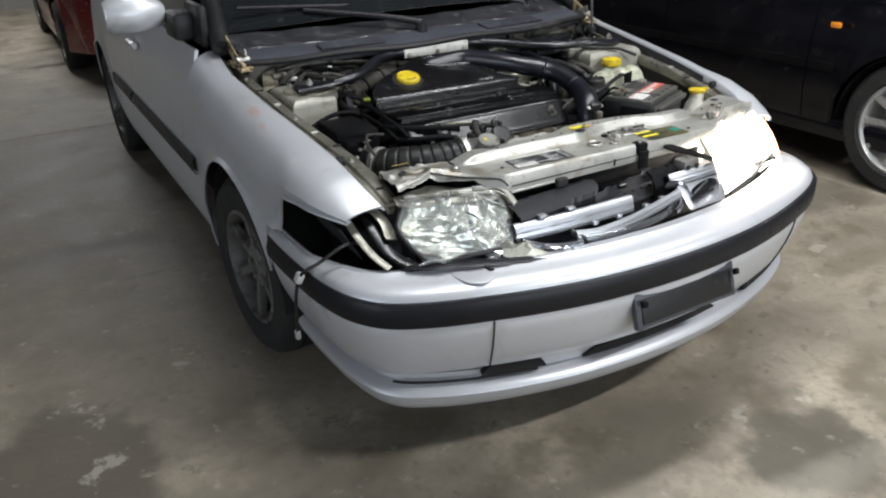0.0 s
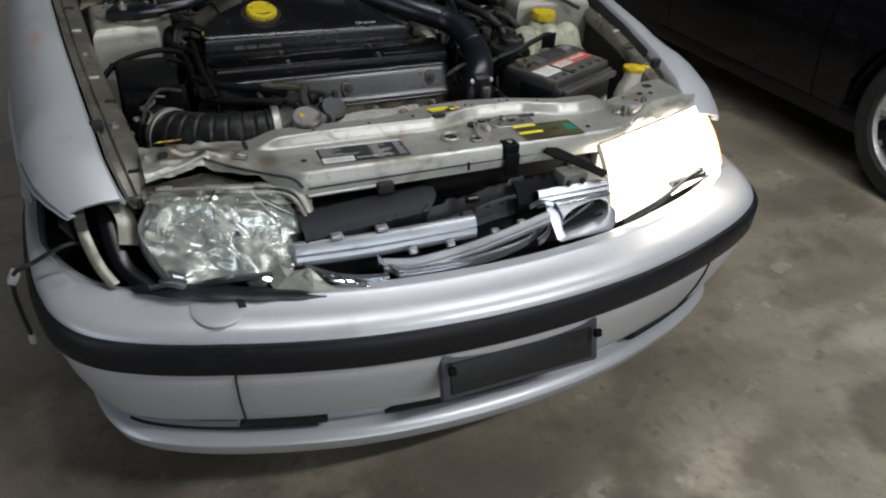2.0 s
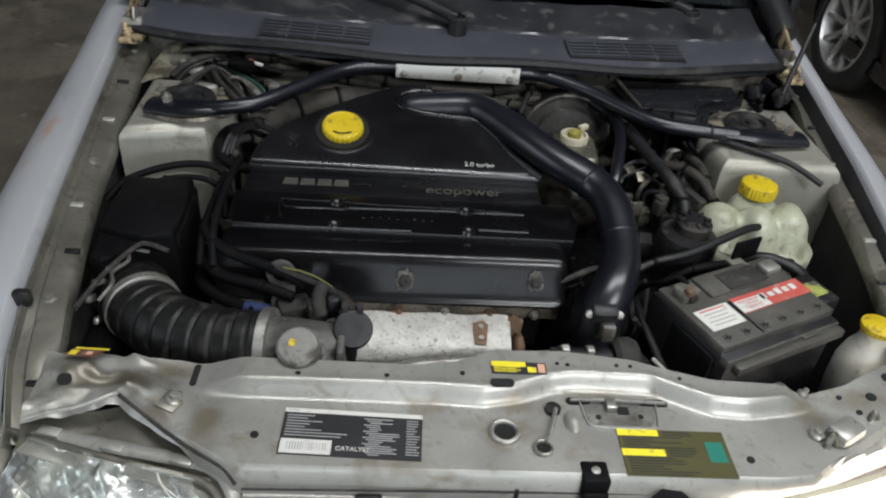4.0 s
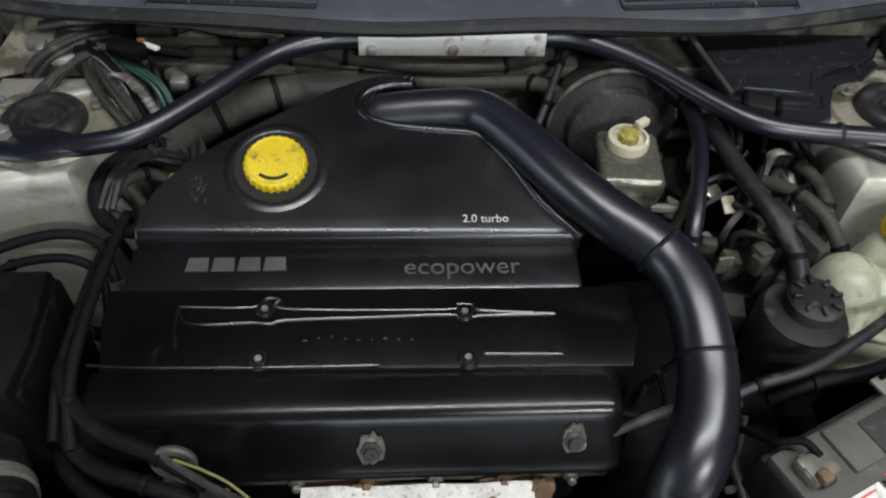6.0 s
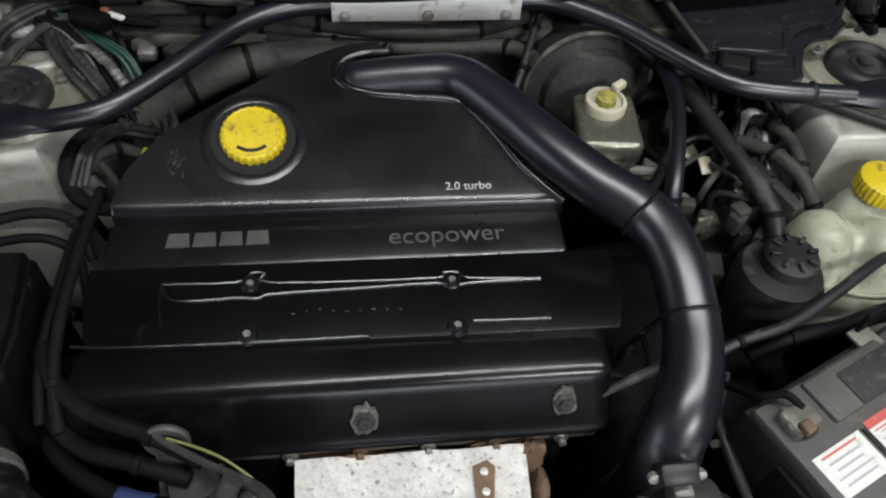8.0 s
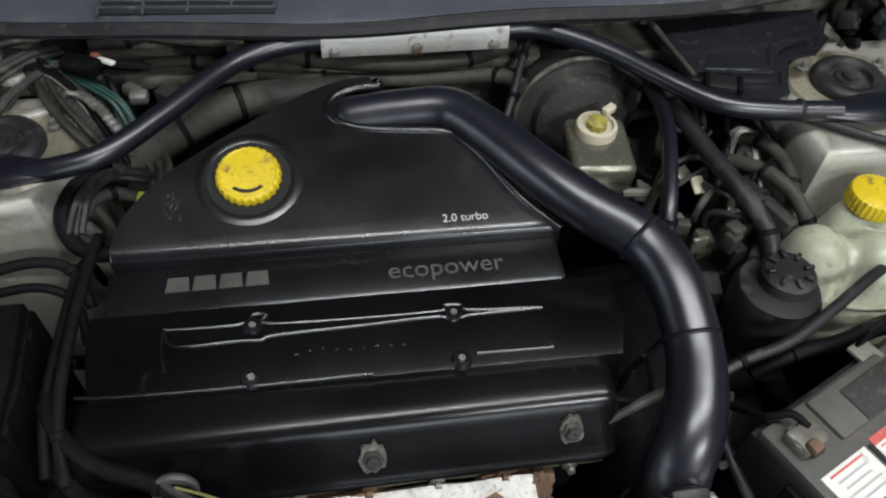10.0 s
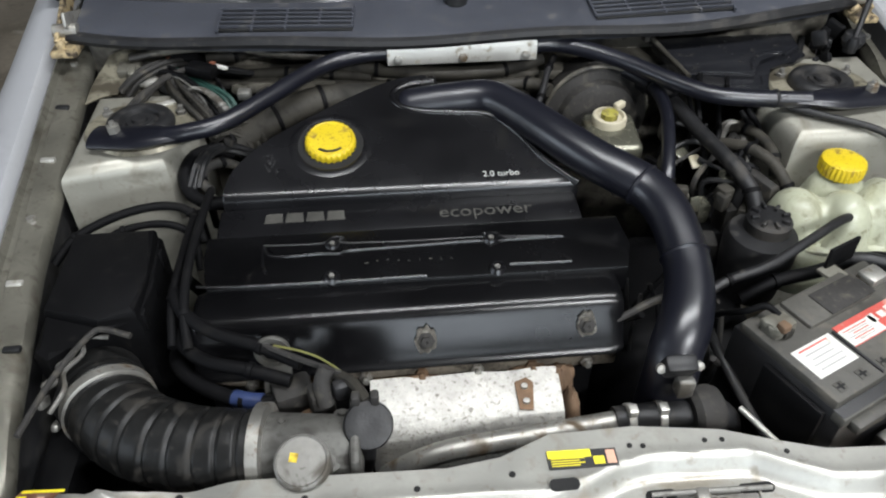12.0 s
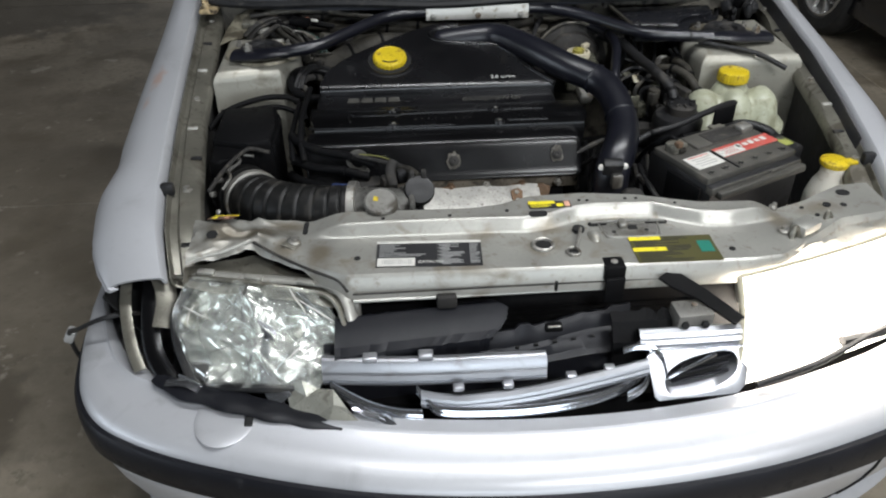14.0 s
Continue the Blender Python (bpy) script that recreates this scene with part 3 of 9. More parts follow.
def side_sheet(sign, cx, ya, yb, arches, half, sill, belt, step=0.03, flare=0.01):
    """Outer skin of one car side between ya and yb, cut round the wheel arches."""
    bm = bmesh.new()
    n = max(2, int((yb - ya) / step))
    rows = []
    for i in range(n + 1):
        y = ya + (yb - ya) * i / n
        lo = sill
        for ay, ar in arches:
            if abs(y - ay) < ar:
                lo = max(lo, 0.3 + math.sqrt(ar * ar - (y - ay) ** 2))
        hi = belt(y)
        row = []
        for q in (0, 0.03, 0.12, 0.3, 0.5, 0.66, 0.8, 0.9, 0.97, 1):
            z = lo + (hi - lo) * q
            w = half(y) * lerp_table(z, (0.2, 0.32, 0.45, 0.62, 0.75, 0.86, 0.95), (0.94, 0.985, 1.0, 1.0, 0.985, 0.965, 0.935))
            if lo > sill + 0.02 and q < 0.1:
                w += flare
            row.append((cx + sign * w, y, z))
        rows.append(row)
    add_grid(bm, rows)
    solid(bm, 0.012)
    return bm


def plain_car(name, label, at, paint, half_w, length, hubs, wheel_r, height, rim_mat, group=""):
    """A parked car with its front towards -y; at is the ground point under the middle of its nose."""
    ox, oy = at
    car = thing(name, (ox, oy + length / 2, 0), label, "car", group)
    half = lambda y: half_w * lerp_table(y - oy, (0, 0.12, 0.35, 0.9, length - 0.8, length - 0.2, length), (0.72, 0.86, 0.95, 1, 1, 0.93, 0.82))
    belt = lambda y: lerp_table(y - oy, (0, 0.1, 0.5, 1.2, 1.5, length - 0.6, length), (0.62, 0.70, 0.78, 0.88, 0.93, 0.97, 0.90))
    arches = [(oy + hb, wheel_r + 0.055) for hb in hubs]
    d1, d2, d3 = oy + hubs[0] + 0.55, oy + hubs[0] + 1.55, oy + hubs[1] - 0.28
    for sg in (-1, 1):
        for nm, ya, yb in (("fender", oy + 0.02, d1 - 0.003), ("door", d1 + 0.003, d2 - 0.003), ("door", d2 + 0.003, d3 - 0.003), ("rear_quarter", d3 + 0.003, oy + length)):
            p = part(nm, side_sheet(sg, ox, ya, yb, arches, half, 0.22, belt), paint, car)
            if nm == "door":
                xh = ox + sg * (half((ya + yb) / 2) + 0.012)
                box_part("door_handle", (xh * 1.0, yb - 0.14, 0.80), (0.03, 0.16, 0.03), paint, p)
            if nm != "rear_quarter":
                bm = bmesh.new()
                rows = []
                for i in range(12):
                    y = max(ya, oy + hubs[0] + wheel_r + 0.07) + (yb - max(ya, oy + hubs[0] + wheel_r + 0.07)) * i / 11
                    w = half(y) + 0.004
                    rows.append([(ox + sg * w, y, 0.52), (ox + sg * (w + 0.012), y, 0.53), (ox + sg * (w + 0.012), y, 0.57), (ox + sg * w, y, 0.58)])
                add_grid(bm, rows)
                part("side_moulding", bm, MATTBLACK, p)
        for hb in hubs:
            wheel(car, ox + sg * (half_w - 0.105), oy + hb, wheel_r, 0.21, sg, rim_mat, 5, wheel_r * 0.70, pair=0.314)
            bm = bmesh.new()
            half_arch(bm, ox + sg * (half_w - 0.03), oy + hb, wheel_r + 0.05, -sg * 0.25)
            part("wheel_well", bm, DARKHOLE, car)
        bm = bmesh.new()
        add_box(bm, Vector((ox + sg * (half_w - 0.05), oy + length / 2, 0.24)), Vector((0.06, length - 1.9, 0.1)), None, 0.01)
        part("sill", bm, paint, car)
        mm = bmesh.new()
        add_box(mm, Vector((ox + sg * (half_w + 0.06), d1 + 0.25, 0.99)), Vector((0.19, 0.09, 0.12)), None, 0.03, 3)
        part("mirror", mm, paint, car)
    # bonnet, nose, roof and glass
    bm = bmesh.new()
    rows = []
    for i in range(16):
        y = oy + 0.1 + 1.15 * i / 15
        rows.append([(ox + u * half(y) * 0.97, y, belt(y) - 0.005 + 0.05 * (1 - u * u)) for u in np.linspace(-1, 1, 13)])
    add_grid(bm, rows)
    solid(bm, 0.012)
    part("bonnet", bm, paint, car)
    bm = bmesh.new()
    rows = []
    for q, (dy, z) in enumerate(((0.10, 0.70), (0.05, 0.66), (0.0, 0.58), (-0.03, 0.48), (-0.03, 0.40), (0.0, 0.28), (0.04, 0.22))):
        rows.append([(ox + u * half_w * (0.97 if abs(u) > 0.9 else 1.0) * lerp_table(abs(u), (0, 1), (1, 0.99)), oy + dy + 0.45 * max(0, abs(u) - 0.55) ** 2 * 4, z) for u in np.linspace(-1, 1, 25)])
    add_grid(bm, rows)
    solid(bm, 0.012)
    part("front_bumper", bm, paint, car)
    bm = bmesh.new()
    add_box(bm, Vector((ox, oy + length - 0.06, 0.58)), Vector((half_w * 1.6, 0.12, 0.66)), None, 0.04, 3)
    part("tail", bm, paint, car)
    ws, rf, rr, rb = oy + 1.22, oy + 2.0, oy + length - 1.25, oy + length - 0.35
    wt = half_w * 0.72
    ring = lambda y, z, w: [(ox - w, y, z), (ox + w, y, z)]
    for nm, mtl, quad in (("windscreen", GLASSDARK, [(-0.9, ws, 0.93), (0.9, ws, 0.93), (0.72, rf, height - 0.03), (-0.72, rf, height - 0.03)]),
                          ("rear_window", GLASSDARK, [(-0.72, rr, height - 0.03), (0.72, rr, height - 0.03), (0.85, rb, 0.98), (-0.85, rb, 0.98)]),
                          ("roof", paint, [(-0.72, rf, height - 0.03), (0.72, rf, height - 0.03), (0.72, rr, height - 0.03), (-0.72, rr, height - 0.03)])):
        bm = bmesh.new()
        rows = []
        for i in range(9):
            t = i / 8
            a, b2 = Vector(quad[0]).lerp(Vector(quad[3]), t), Vector(quad[1]).lerp(Vector(quad[2]), t)
            rows.append([(ox + half_w * a.lerp(b2, u).x, a.lerp(b2, u).y, a.lerp(b2, u).z + 0.045 * (1 - (2 * u - 1) ** 2)) for u in np.linspace(0, 1, 11)])
        add_grid(bm, rows)
        solid(bm, 0.01)
        part(nm, bm, mtl, car)
    for sg in (-1, 1):
        for ya, yb, yc, yd in ((ws + 0.05, d2 - 0.03, d2 - 0.03, rf + 0.02), (d2 + 0.03, rb - 0.1, rr, d2 + 0.03)):
            bm = bmesh.new()
            vs = [bm.verts.new(p) for p in ((ox + sg * half_w * 0.925, ya, 0.94), (ox + sg * half_w * 0.925, yb, 0.96), (ox + sg * half_w * 0.73, yc, height - 0.04), (ox + sg * half_w * 0.73, yd, height - 0.04))]
            bm.faces.new(vs)
            solid(bm, 0.008)
            part("side_window", bm, GLASSDARK, car)
        for a, b2 in (((0.92, ws, 0.92), (0.72, rf, height - 0.03)), ((0.925, d2, 0.94), (0.735, d2, height - 0.03)), ((0.9, rb, 0.95), (0.72, rr, height - 0.03)), ((0.72, rf, height - 0.03), (0.72, rr, height - 0.03))):
            tube_part("pillar", [(ox + sg * half_w * a[0], a[1], a[2]), (ox + sg * half_w * b2[0], b2[1], b2[2])], 0.035, paint, car, n=10)
    box_part("underbody", (ox, oy + length / 2, 0.28), (half_w * 1.5, length - 0.4, 0.12), MATTBLACK, car)
    return car


black_car = plain_car("black_car", "shiny black estate car with grey alloy wheels, parked alongside", (3.09, -0.165), BLACKPAINT, 0.91, 4.55, (0.88, 3.63), 0.325, 1.45, RIM)
for sg in (-1, 1):
    bm = bmesh.new()
    rows = []
    for q in range(7):
        a = q / 6
        rows.append([(3.05 + sg * (0.80 + 0.07 * a - 0.02 * k), -0.08 + 0.36 * a, 0.615 + 0.055 * k + 0.03 * a) for k in range(3)])
    add_grid(bm, rows)
    solid(bm, 0.03)
    lamp = part("headlamp", bm, REFLECTOR, black_car, "clear headlamp with an amber corner")
    box_part("corner_lens", (3.05 + sg * 0.875, 0.20, 0.665), (0.03, 0.09, 0.10), AMBER, lamp, "amber corner lens", bevel=0.012)
    box_part("side_repeater", (3.05 + sg * 0.915, 1.12, 0.76), (0.02, 0.055, 0.028), AMBER, black_car, "amber side repeater", bevel=0.008)
    box_part("wheel_arch_trim", (3.05 + sg * 0.86, -0.02, 0.36), (0.05, 0.3, 0.02), CHROME, black_car, bevel=0.005)
red_car = plain_car("red_car", "dark red hatchback parked nose-on behind", (-0.02, 5.75), REDPAINT, 0.84, 4.0, (0.8, 3.3), 0.30, 1.42, RIMDARK)


# ---- the silver car: shell ----
car = thing("silver_car", (0, 2.3, 0), "silver hatchback with a smashed front end and its bonnet removed", "car")
HALF = [(0, 0), (0.15, 0.006), (0.30, 0.025), (0.44, 0.058), (0.57, 0.10), (0.68, 0.15), (0.76, 0.205), (0.808, 0.275), (0.834, 0.36), (0.848, 0.46), (0.856, 0.6), (0.858, 0.73)]
LINE = [(p.x, p.y) for p in catmull([(-x, y, 0) for x, y in HALF[::-1]] + [(x, y, 0) for x, y in HALF[1:]], 7)]


def inset(i, d):
    a, b = LINE[max(0, i - 1)], LINE[min(len(LINE) - 1, i + 1)]
    t = Vector((b[0] - a[0], b[1] - a[1])).normalized()
    return LINE[i][0] - t.y * d, LINE[i][1] + t.x * d


def swept(prof, lo=-9.0, hi=9.0, wave=None):
    bm = bmesh.new()
    rows = []
    for i in range(len(LINE)):
        if lo <= LINE[i][0] <= hi:
            side = lerp_table(LINE[i][1], (0.2, 0.36, 0.5), (1, 0.6, 0.28))
            rows.append([(*inset(i, d * side if z > 0.565 else d), z + (wave(LINE[i][0], d) if wave else 0)) for d, z in prof])
    add_grid(bm, rows)
    return bm


def arc_at(x):
    return min(range(len(LINE)), key=lambda i: abs(LINE[i][0] - x) + (0 if LINE[i][1] < 0.4 else 1))


# the top of the cover stands a little proud in the middle and drops at its corners
sag = lambda x, d: -0.012 * max(0, abs(x) - 0.55) / 0.3
bm = swept([(0.135, 0.57), (0.130, 0.600), (0.100, 0.606), (0.094, 0.602), (0.05, 0.600), (0.022, 0.594), (0.008, 0.584), (0.002, 0.572), (0.004, 0.50), (0.002, 0.495),
            (0.006, 0.47), (0.016, 0.43), (0.032, 0.385), (0.046, 0.352), (0.062, 0.343), (0.092, 0.340), (0.095, 0.288)], wave=sag)
solid(bm, 0.006)
bumper = part("front_bumper", bm, SILVER, car, "silver bumper cover")
bm = swept([(0.012, 0.576), (-0.004, 0.575), (-0.010, 0.568), (-0.011, 0.545), (-0.010, 0.517), (-0.004, 0.510), (0.012, 0.509)], wave=sag)
solid(bm, 0.004)
part("rub_strip", bm, STRIP, bumper, "black plastic rub strip")
bm = swept([(0.095, 0.290), (0.072, 0.286), (0.058, 0.279), (0.052, 0.268), (0.062, 0.240), (0.078, 0.218), (0.092, 0.212), (0.16, 0.214)])
solid(bm, 0.006)
part("bumper_lip", bm, SILVER, bumper, "silver lower lip")
for sg in (-1, 1):
    i = arc_at(sg * 0.53)
    bm = bmesh.new()
    rows = []
    for d, z in ((0.0, 0.505), (0.0045, 0.47), (0.0145, 0.43), (0.0305, 0.385), (0.044, 0.352)):
        (x0, y0), (x1, y1) = inset(i, d - 0.002), inset(i, d + 0.006)
        rows.append([(x0 - 0.0015, y0, z), (x0 + 0.0015, y0, z), (x1 + 0.0015, y1, z), (x1 - 0.0015, y1, z)])
    add_grid(bm, rows, close_v=True)
    part("bumper_seam", bm, DARKHOLE, bumper)
    # the duct under the seam, its inner shade a near-black sheet
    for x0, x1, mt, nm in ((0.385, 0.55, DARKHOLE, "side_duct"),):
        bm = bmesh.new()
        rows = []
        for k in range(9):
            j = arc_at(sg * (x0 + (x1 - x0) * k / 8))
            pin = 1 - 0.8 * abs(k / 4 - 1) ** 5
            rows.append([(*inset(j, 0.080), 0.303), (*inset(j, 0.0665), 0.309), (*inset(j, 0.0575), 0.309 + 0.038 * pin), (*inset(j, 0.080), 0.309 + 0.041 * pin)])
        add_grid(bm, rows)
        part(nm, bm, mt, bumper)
# dark rods paint the shaded gap lines along the lower bumper
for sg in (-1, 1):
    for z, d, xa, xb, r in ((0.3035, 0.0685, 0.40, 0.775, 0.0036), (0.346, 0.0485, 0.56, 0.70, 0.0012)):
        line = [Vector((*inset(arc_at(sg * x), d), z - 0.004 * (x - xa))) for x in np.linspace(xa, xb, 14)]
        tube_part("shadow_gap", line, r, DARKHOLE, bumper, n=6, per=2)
# narrow intake drawn as a near-black sheet, its shade in the colour
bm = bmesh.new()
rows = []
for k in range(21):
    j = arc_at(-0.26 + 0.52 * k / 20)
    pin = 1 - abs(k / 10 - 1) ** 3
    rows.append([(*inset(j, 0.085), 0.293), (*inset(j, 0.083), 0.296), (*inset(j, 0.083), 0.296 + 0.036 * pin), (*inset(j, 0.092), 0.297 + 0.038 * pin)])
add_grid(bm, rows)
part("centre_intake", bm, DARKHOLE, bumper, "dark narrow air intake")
for sg in (-1,):
    bm = bmesh.new()
    j = arc_at(sg * 0.535)
    xh, yh = inset(j, 0.055)
    # a half-moon cover with its straight side inward and a dark slot
    u2, v2 = Vector((0.100, -0.030, 0)), Vector((-0.016, -0.068, 0))
    base = Vector((-0.535, 0.182, 0.6005))
    rows = []
    for q in (0.0, 0.5, 0.85, 0.97, 1.0):
        rows.append([base + u2 * (0.5 * q * math.cos(a)) + v2 * (q * math.sin(a)) + Vector((0, 0, 0.0035 - 0.004 * q ** 6 - 0.002 * (1 - q))) for a in np.linspace(0, math.pi, 21)])
    add_grid(bm, rows)
    solid(bm, 0.003)
    lid = part("tow_eye_cover", bm, SILVER, bumper, "half-moon towing eye cover")
    box_part("slot", (-0.500, 0.166, 0.6040), (0.013, 0.032, 0.007), DARKHOLE, lid, bevel=0.002)
# number plate holder, empty
tiltm = Matrix.Rotation(radians(-16), 4, "X")
holder = box_part("number_plate_holder", (0.003, 0.006, 0.452), (0.352, 0.02, 0.098), GREYPLASTIC, bumper, "empty black number plate holder", tiltm, 0.006)
box_part("holder_face", (0.003, -0.006, 0.452), (0.318, 0.006, 0.066), BLACKPLASTIC, holder, "", tiltm, 0.002)
for sx in (-1, 1):
    for dz in (-0.03, 0.03):
        box_part("clip", (0.003 + sx * 0.162, -0.007 + 0.28 * -dz, 0.452 + dz), (0.016, 0.012, 0.016), MATTBLACK, holder, "", tiltm, 0.003)

YS = (0.36, 0.40, 0.44, 0.5, 0.6, 0.8, 1.0, 1.3, 1.55)
ZR = (0.703, 0.724, 0.744, 0.772, 0.800, 0.830, 0.852, 0.892, 0.950)
XR = {-1: (0.655, 0.665, 0.675, 0.688, 0.698, 0.715, 0.73, 0.748, 0.735), 1: (0.665, 0.675, 0.685, 0.70, 0.715, 0.748, 0.778, 0.80, 0.785)}
XO = {-1: (0.742, 0.766, 0.790, 0.815, 0.835, 0.852, 0.86, 0.862, 0.862), 1: (0.75, 0.775, 0.80, 0.828, 0.852, 0.874, 0.885, 0.89, 0.89)}
BAYX = {-1: ((0.38, 0.42, 0.59, 0.84, 1.17, 1.45), (0.585, 0.595, 0.62, 0.65, 0.672, 0.685)), 1: ((0.38, 0.42, 0.64, 0.90, 1.17, 1.45), (0.605, 0.62, 0.665, 0.71, 0.755, 0.775))}
HUB, WR = 1.09, 0.308
for sg in (-1, 1):
    bm = bmesh.new()
    rows = []
    for i in range(81):
        y = 0.395 + (1.50 - 0.395) * i / 80
        xr, zr, xo = lerp_table(y, YS, XR[sg]), lerp_table(y, YS, ZR), lerp_table(y, YS, XO[sg])
        if y < 0.64:
            zb = lerp_table(y, (0.36, 0.42, 0.55, 0.64), (0.690, 0.700, 0.708, 0.704))
        elif y < 0.665:
            zb = lerp_table(y, (0.64, 0.665), (0.70, 0.60))
        else:
            zb = 0.595
        if abs(y - HUB) < 0.365:
            zb = max(zb if y < 0.75 else 0, 0.30 + math.sqrt(0.365 ** 2 - (y - HUB) ** 2))
        elif y > HUB:
            zb = 0.24
        nose = lerp_table(y, (0.39, 0.43, 0.52), (0.30, 0.75, 1))
        drop = min(0.165 * nose, 0.9 * (zr - lerp_table(y, (0.36, 0.42, 0.55, 0.64, 0.78), (0.690, 0.700, 0.708, 0.704, 0.60))))
        row = [(sg * (xr - 0.010), y, zr - 0.03 * nose), (sg * (xr - 0.006), y, zr - 0.006), (sg * xr, y, zr)]
        row += [(sg * (xr + (xo - xr) * f), y, zr - drop * g) for f, g in ((0.25, 0.02), (0.45, 0.09), (0.62, 0.20), (0.77, 0.36), (0.89, 0.58), (0.96, 0.80))]
        zk = max(zb, zr - drop)
        for q in (0, 0.15, 0.4, 0.7, 0.9, 1.0):
            z = zk + (zb - zk) * q
            bulge = 0.012 if (q > 0.85 and abs(y - HUB) < 0.40) else 0.0
            row.append((sg * (xo - 0.010 * (1 - q) ** 2 + bulge - 0.03 * max(0, 0.42 - z) / 0.2), y, z))
        rows.append(row)
    add_grid(bm, rows)
    solid(bm, 0.006)
    fender = part("front_fender", bm, SILVER, car, "silver front wing")
    # inner flange, gutter and wing wall
    bm = bmesh.new()
    rows, walls, faces = [], [], []
    for i in range(45):
        y = 0.40 + (1.46 - 0.40) * i / 44
        xr, zr, xb = lerp_table(y, YS, XR[sg]), lerp_table(y, YS, ZR), lerp_table(y, *BAYX[sg])
        wv = 0.002 * math.sin(y * 41)
        xg = xr - 0.014
        prof = [(xg, zr - 0.018), (xg - 0.006, zr - 0.030), (xg - (xg - xb) * 0.35, zr - 0.032 + wv), (xg - (xg - xb) * 0.42, zr - 0.024), (xg - (xg - xb) * 0.85, zr - 0.026 + wv), (xb + 0.004, zr - 0.028), (xb, zr - 0.036), (xb + 0.002, zr - 0.052)]
        sunk = 0.015 * min(1, max(0, (y - 0.75) / 0.3)) if sg > 0 else 0.0
        prof = [prof[0]] + [(x, z - sunk) for x, z in prof[1:]]
        rows.append([(sg * x, y, z) for x, z in prof])
        faces.append([(sg * (xr - 0.0165), y, zr - 0.004), (sg * (xr - 0.0195), y, zr - 0.018), (sg * (xr - 0.023), y, zr - 0.030 - sunk)])
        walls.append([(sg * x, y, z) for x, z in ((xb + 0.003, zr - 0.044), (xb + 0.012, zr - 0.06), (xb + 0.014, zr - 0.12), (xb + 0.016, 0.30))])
    add_grid(bm, rows)
    solid(bm, 0.003)
    wing = part("inner_wing", bm, BAYMETAL, car, "bare dusty metal inner wing")
    # wing wall in near-black: the shade beside the bay is in its colour
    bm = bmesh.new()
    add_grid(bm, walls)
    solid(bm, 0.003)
    part("wing_wall", bm, WINGDARK, wing, "dark wing wall, shade put into its colour")
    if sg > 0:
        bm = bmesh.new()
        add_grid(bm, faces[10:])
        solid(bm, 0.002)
        part("flange_face", bm, WINGDARK, wing, "dark inner face of the wing")
    for k, y in enumerate((0.47, 0.60, 0.695, 0.80, 0.92, 1.05, 1.18, 1.30)):
        xr, zr, xb = lerp_table(y, YS, XR[sg]), lerp_table(y, YS, ZR), lerp_table(y, *BAYX[sg])
        xm = (xr - 0.014) * 0.42 + xb * 0.58 if k != 2 else xb + 0.012
        zr -= 0.015 * min(1, max(0, (y - 0.75) / 0.3)) if sg > 0 else 0.0
        add = bmesh.new()
        if k % 3 == 1:
            add_lathe(add, [(0.011, 0), (0.011, 0.003), (0.007, 0.004), (0.007, 0.009), (0, 0.010)], Matrix.Translation((sg * xm, y, zr - 0.026)), 6)
            part("wing_bolt", add, STEEL, wing, "", 0.4)
        else:
            add_box(add, Vector((sg * xm, y, zr - 0.022)), Vector((0.022, 0.010, 0.007)), None, 0.002)
            part("clip", add, BRACKET if k % 2 else RUBBER, wing, "", 0.4)
    yb = 0.592
    box_part("rubber_stop", (sg * (lerp_table(yb, YS, XR[sg]) - 0.016), yb, lerp_table(yb, YS, ZR) - 0.014), (0.026, 0.018, 0.026), RUBBER, wing, "small black rubber stop", bevel=0.006)
    # wheel, liner, sill and the rest of the side
    wheel(car, sg * 0.745, HUB, WR, 0.20, sg, RIMDARK, 6, 0.195, dish=0.015, turn=radians(4))
    wheel(car, sg * 0.745, HUB + 2.6, WR, 0.20, sg, RIMDARK, 6, 0.195, dish=0.015)
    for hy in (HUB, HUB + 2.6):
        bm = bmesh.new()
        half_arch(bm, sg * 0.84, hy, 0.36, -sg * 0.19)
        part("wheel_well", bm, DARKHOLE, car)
    cxs = 0.014 * (1 + sg)
    halfw = lambda y: 0.858 * lerp_table(y, (0, 3.9, 4.4, 4.6), (1, 1, 0.93, 0.82))
    belt = lambda y: lerp_table(y, (1.5, 2.5, 4.0, 4.6), (0.945, 0.965, 0.985, 0.96))
    arch = [(HUB + 2.6, 0.365)]
    for nm, ya, yb in (("door", 1.506, 2.70), ("rear_quarter", 2.706, 4.58)):
        p = part(nm, side_sheet(sg, cxs, ya, yb, arch, halfw, 0.24, belt), SILVER, car)
        bm = bmesh.new()
        rows = []
        for i in range(9):
            y = ya + 0.02 + (min(yb, 3.3) - ya - 0.04) * i / 8
            w = halfw(y) + 0.003
            rows.append([(cxs + sg * w, y, 0.50), (cxs + sg * (w + 0.012), y, 0.51), (cxs + sg * (w + 0.012), y, 0.555), (cxs + sg * w, y, 0.565)])
        add_grid(bm, rows)
        part("side_moulding", bm, STRIP, p, "dark side moulding")
        if nm == "door":
            box_part("door_handle", (cxs + sg * 0.855, 2.52, 0.82), (0.03, 0.18, 0.03), SILVER, p, bevel=0.01)
    bm = bmesh.new()
    rows = []
    for i in range(9):
        a = math.tau * i / 9
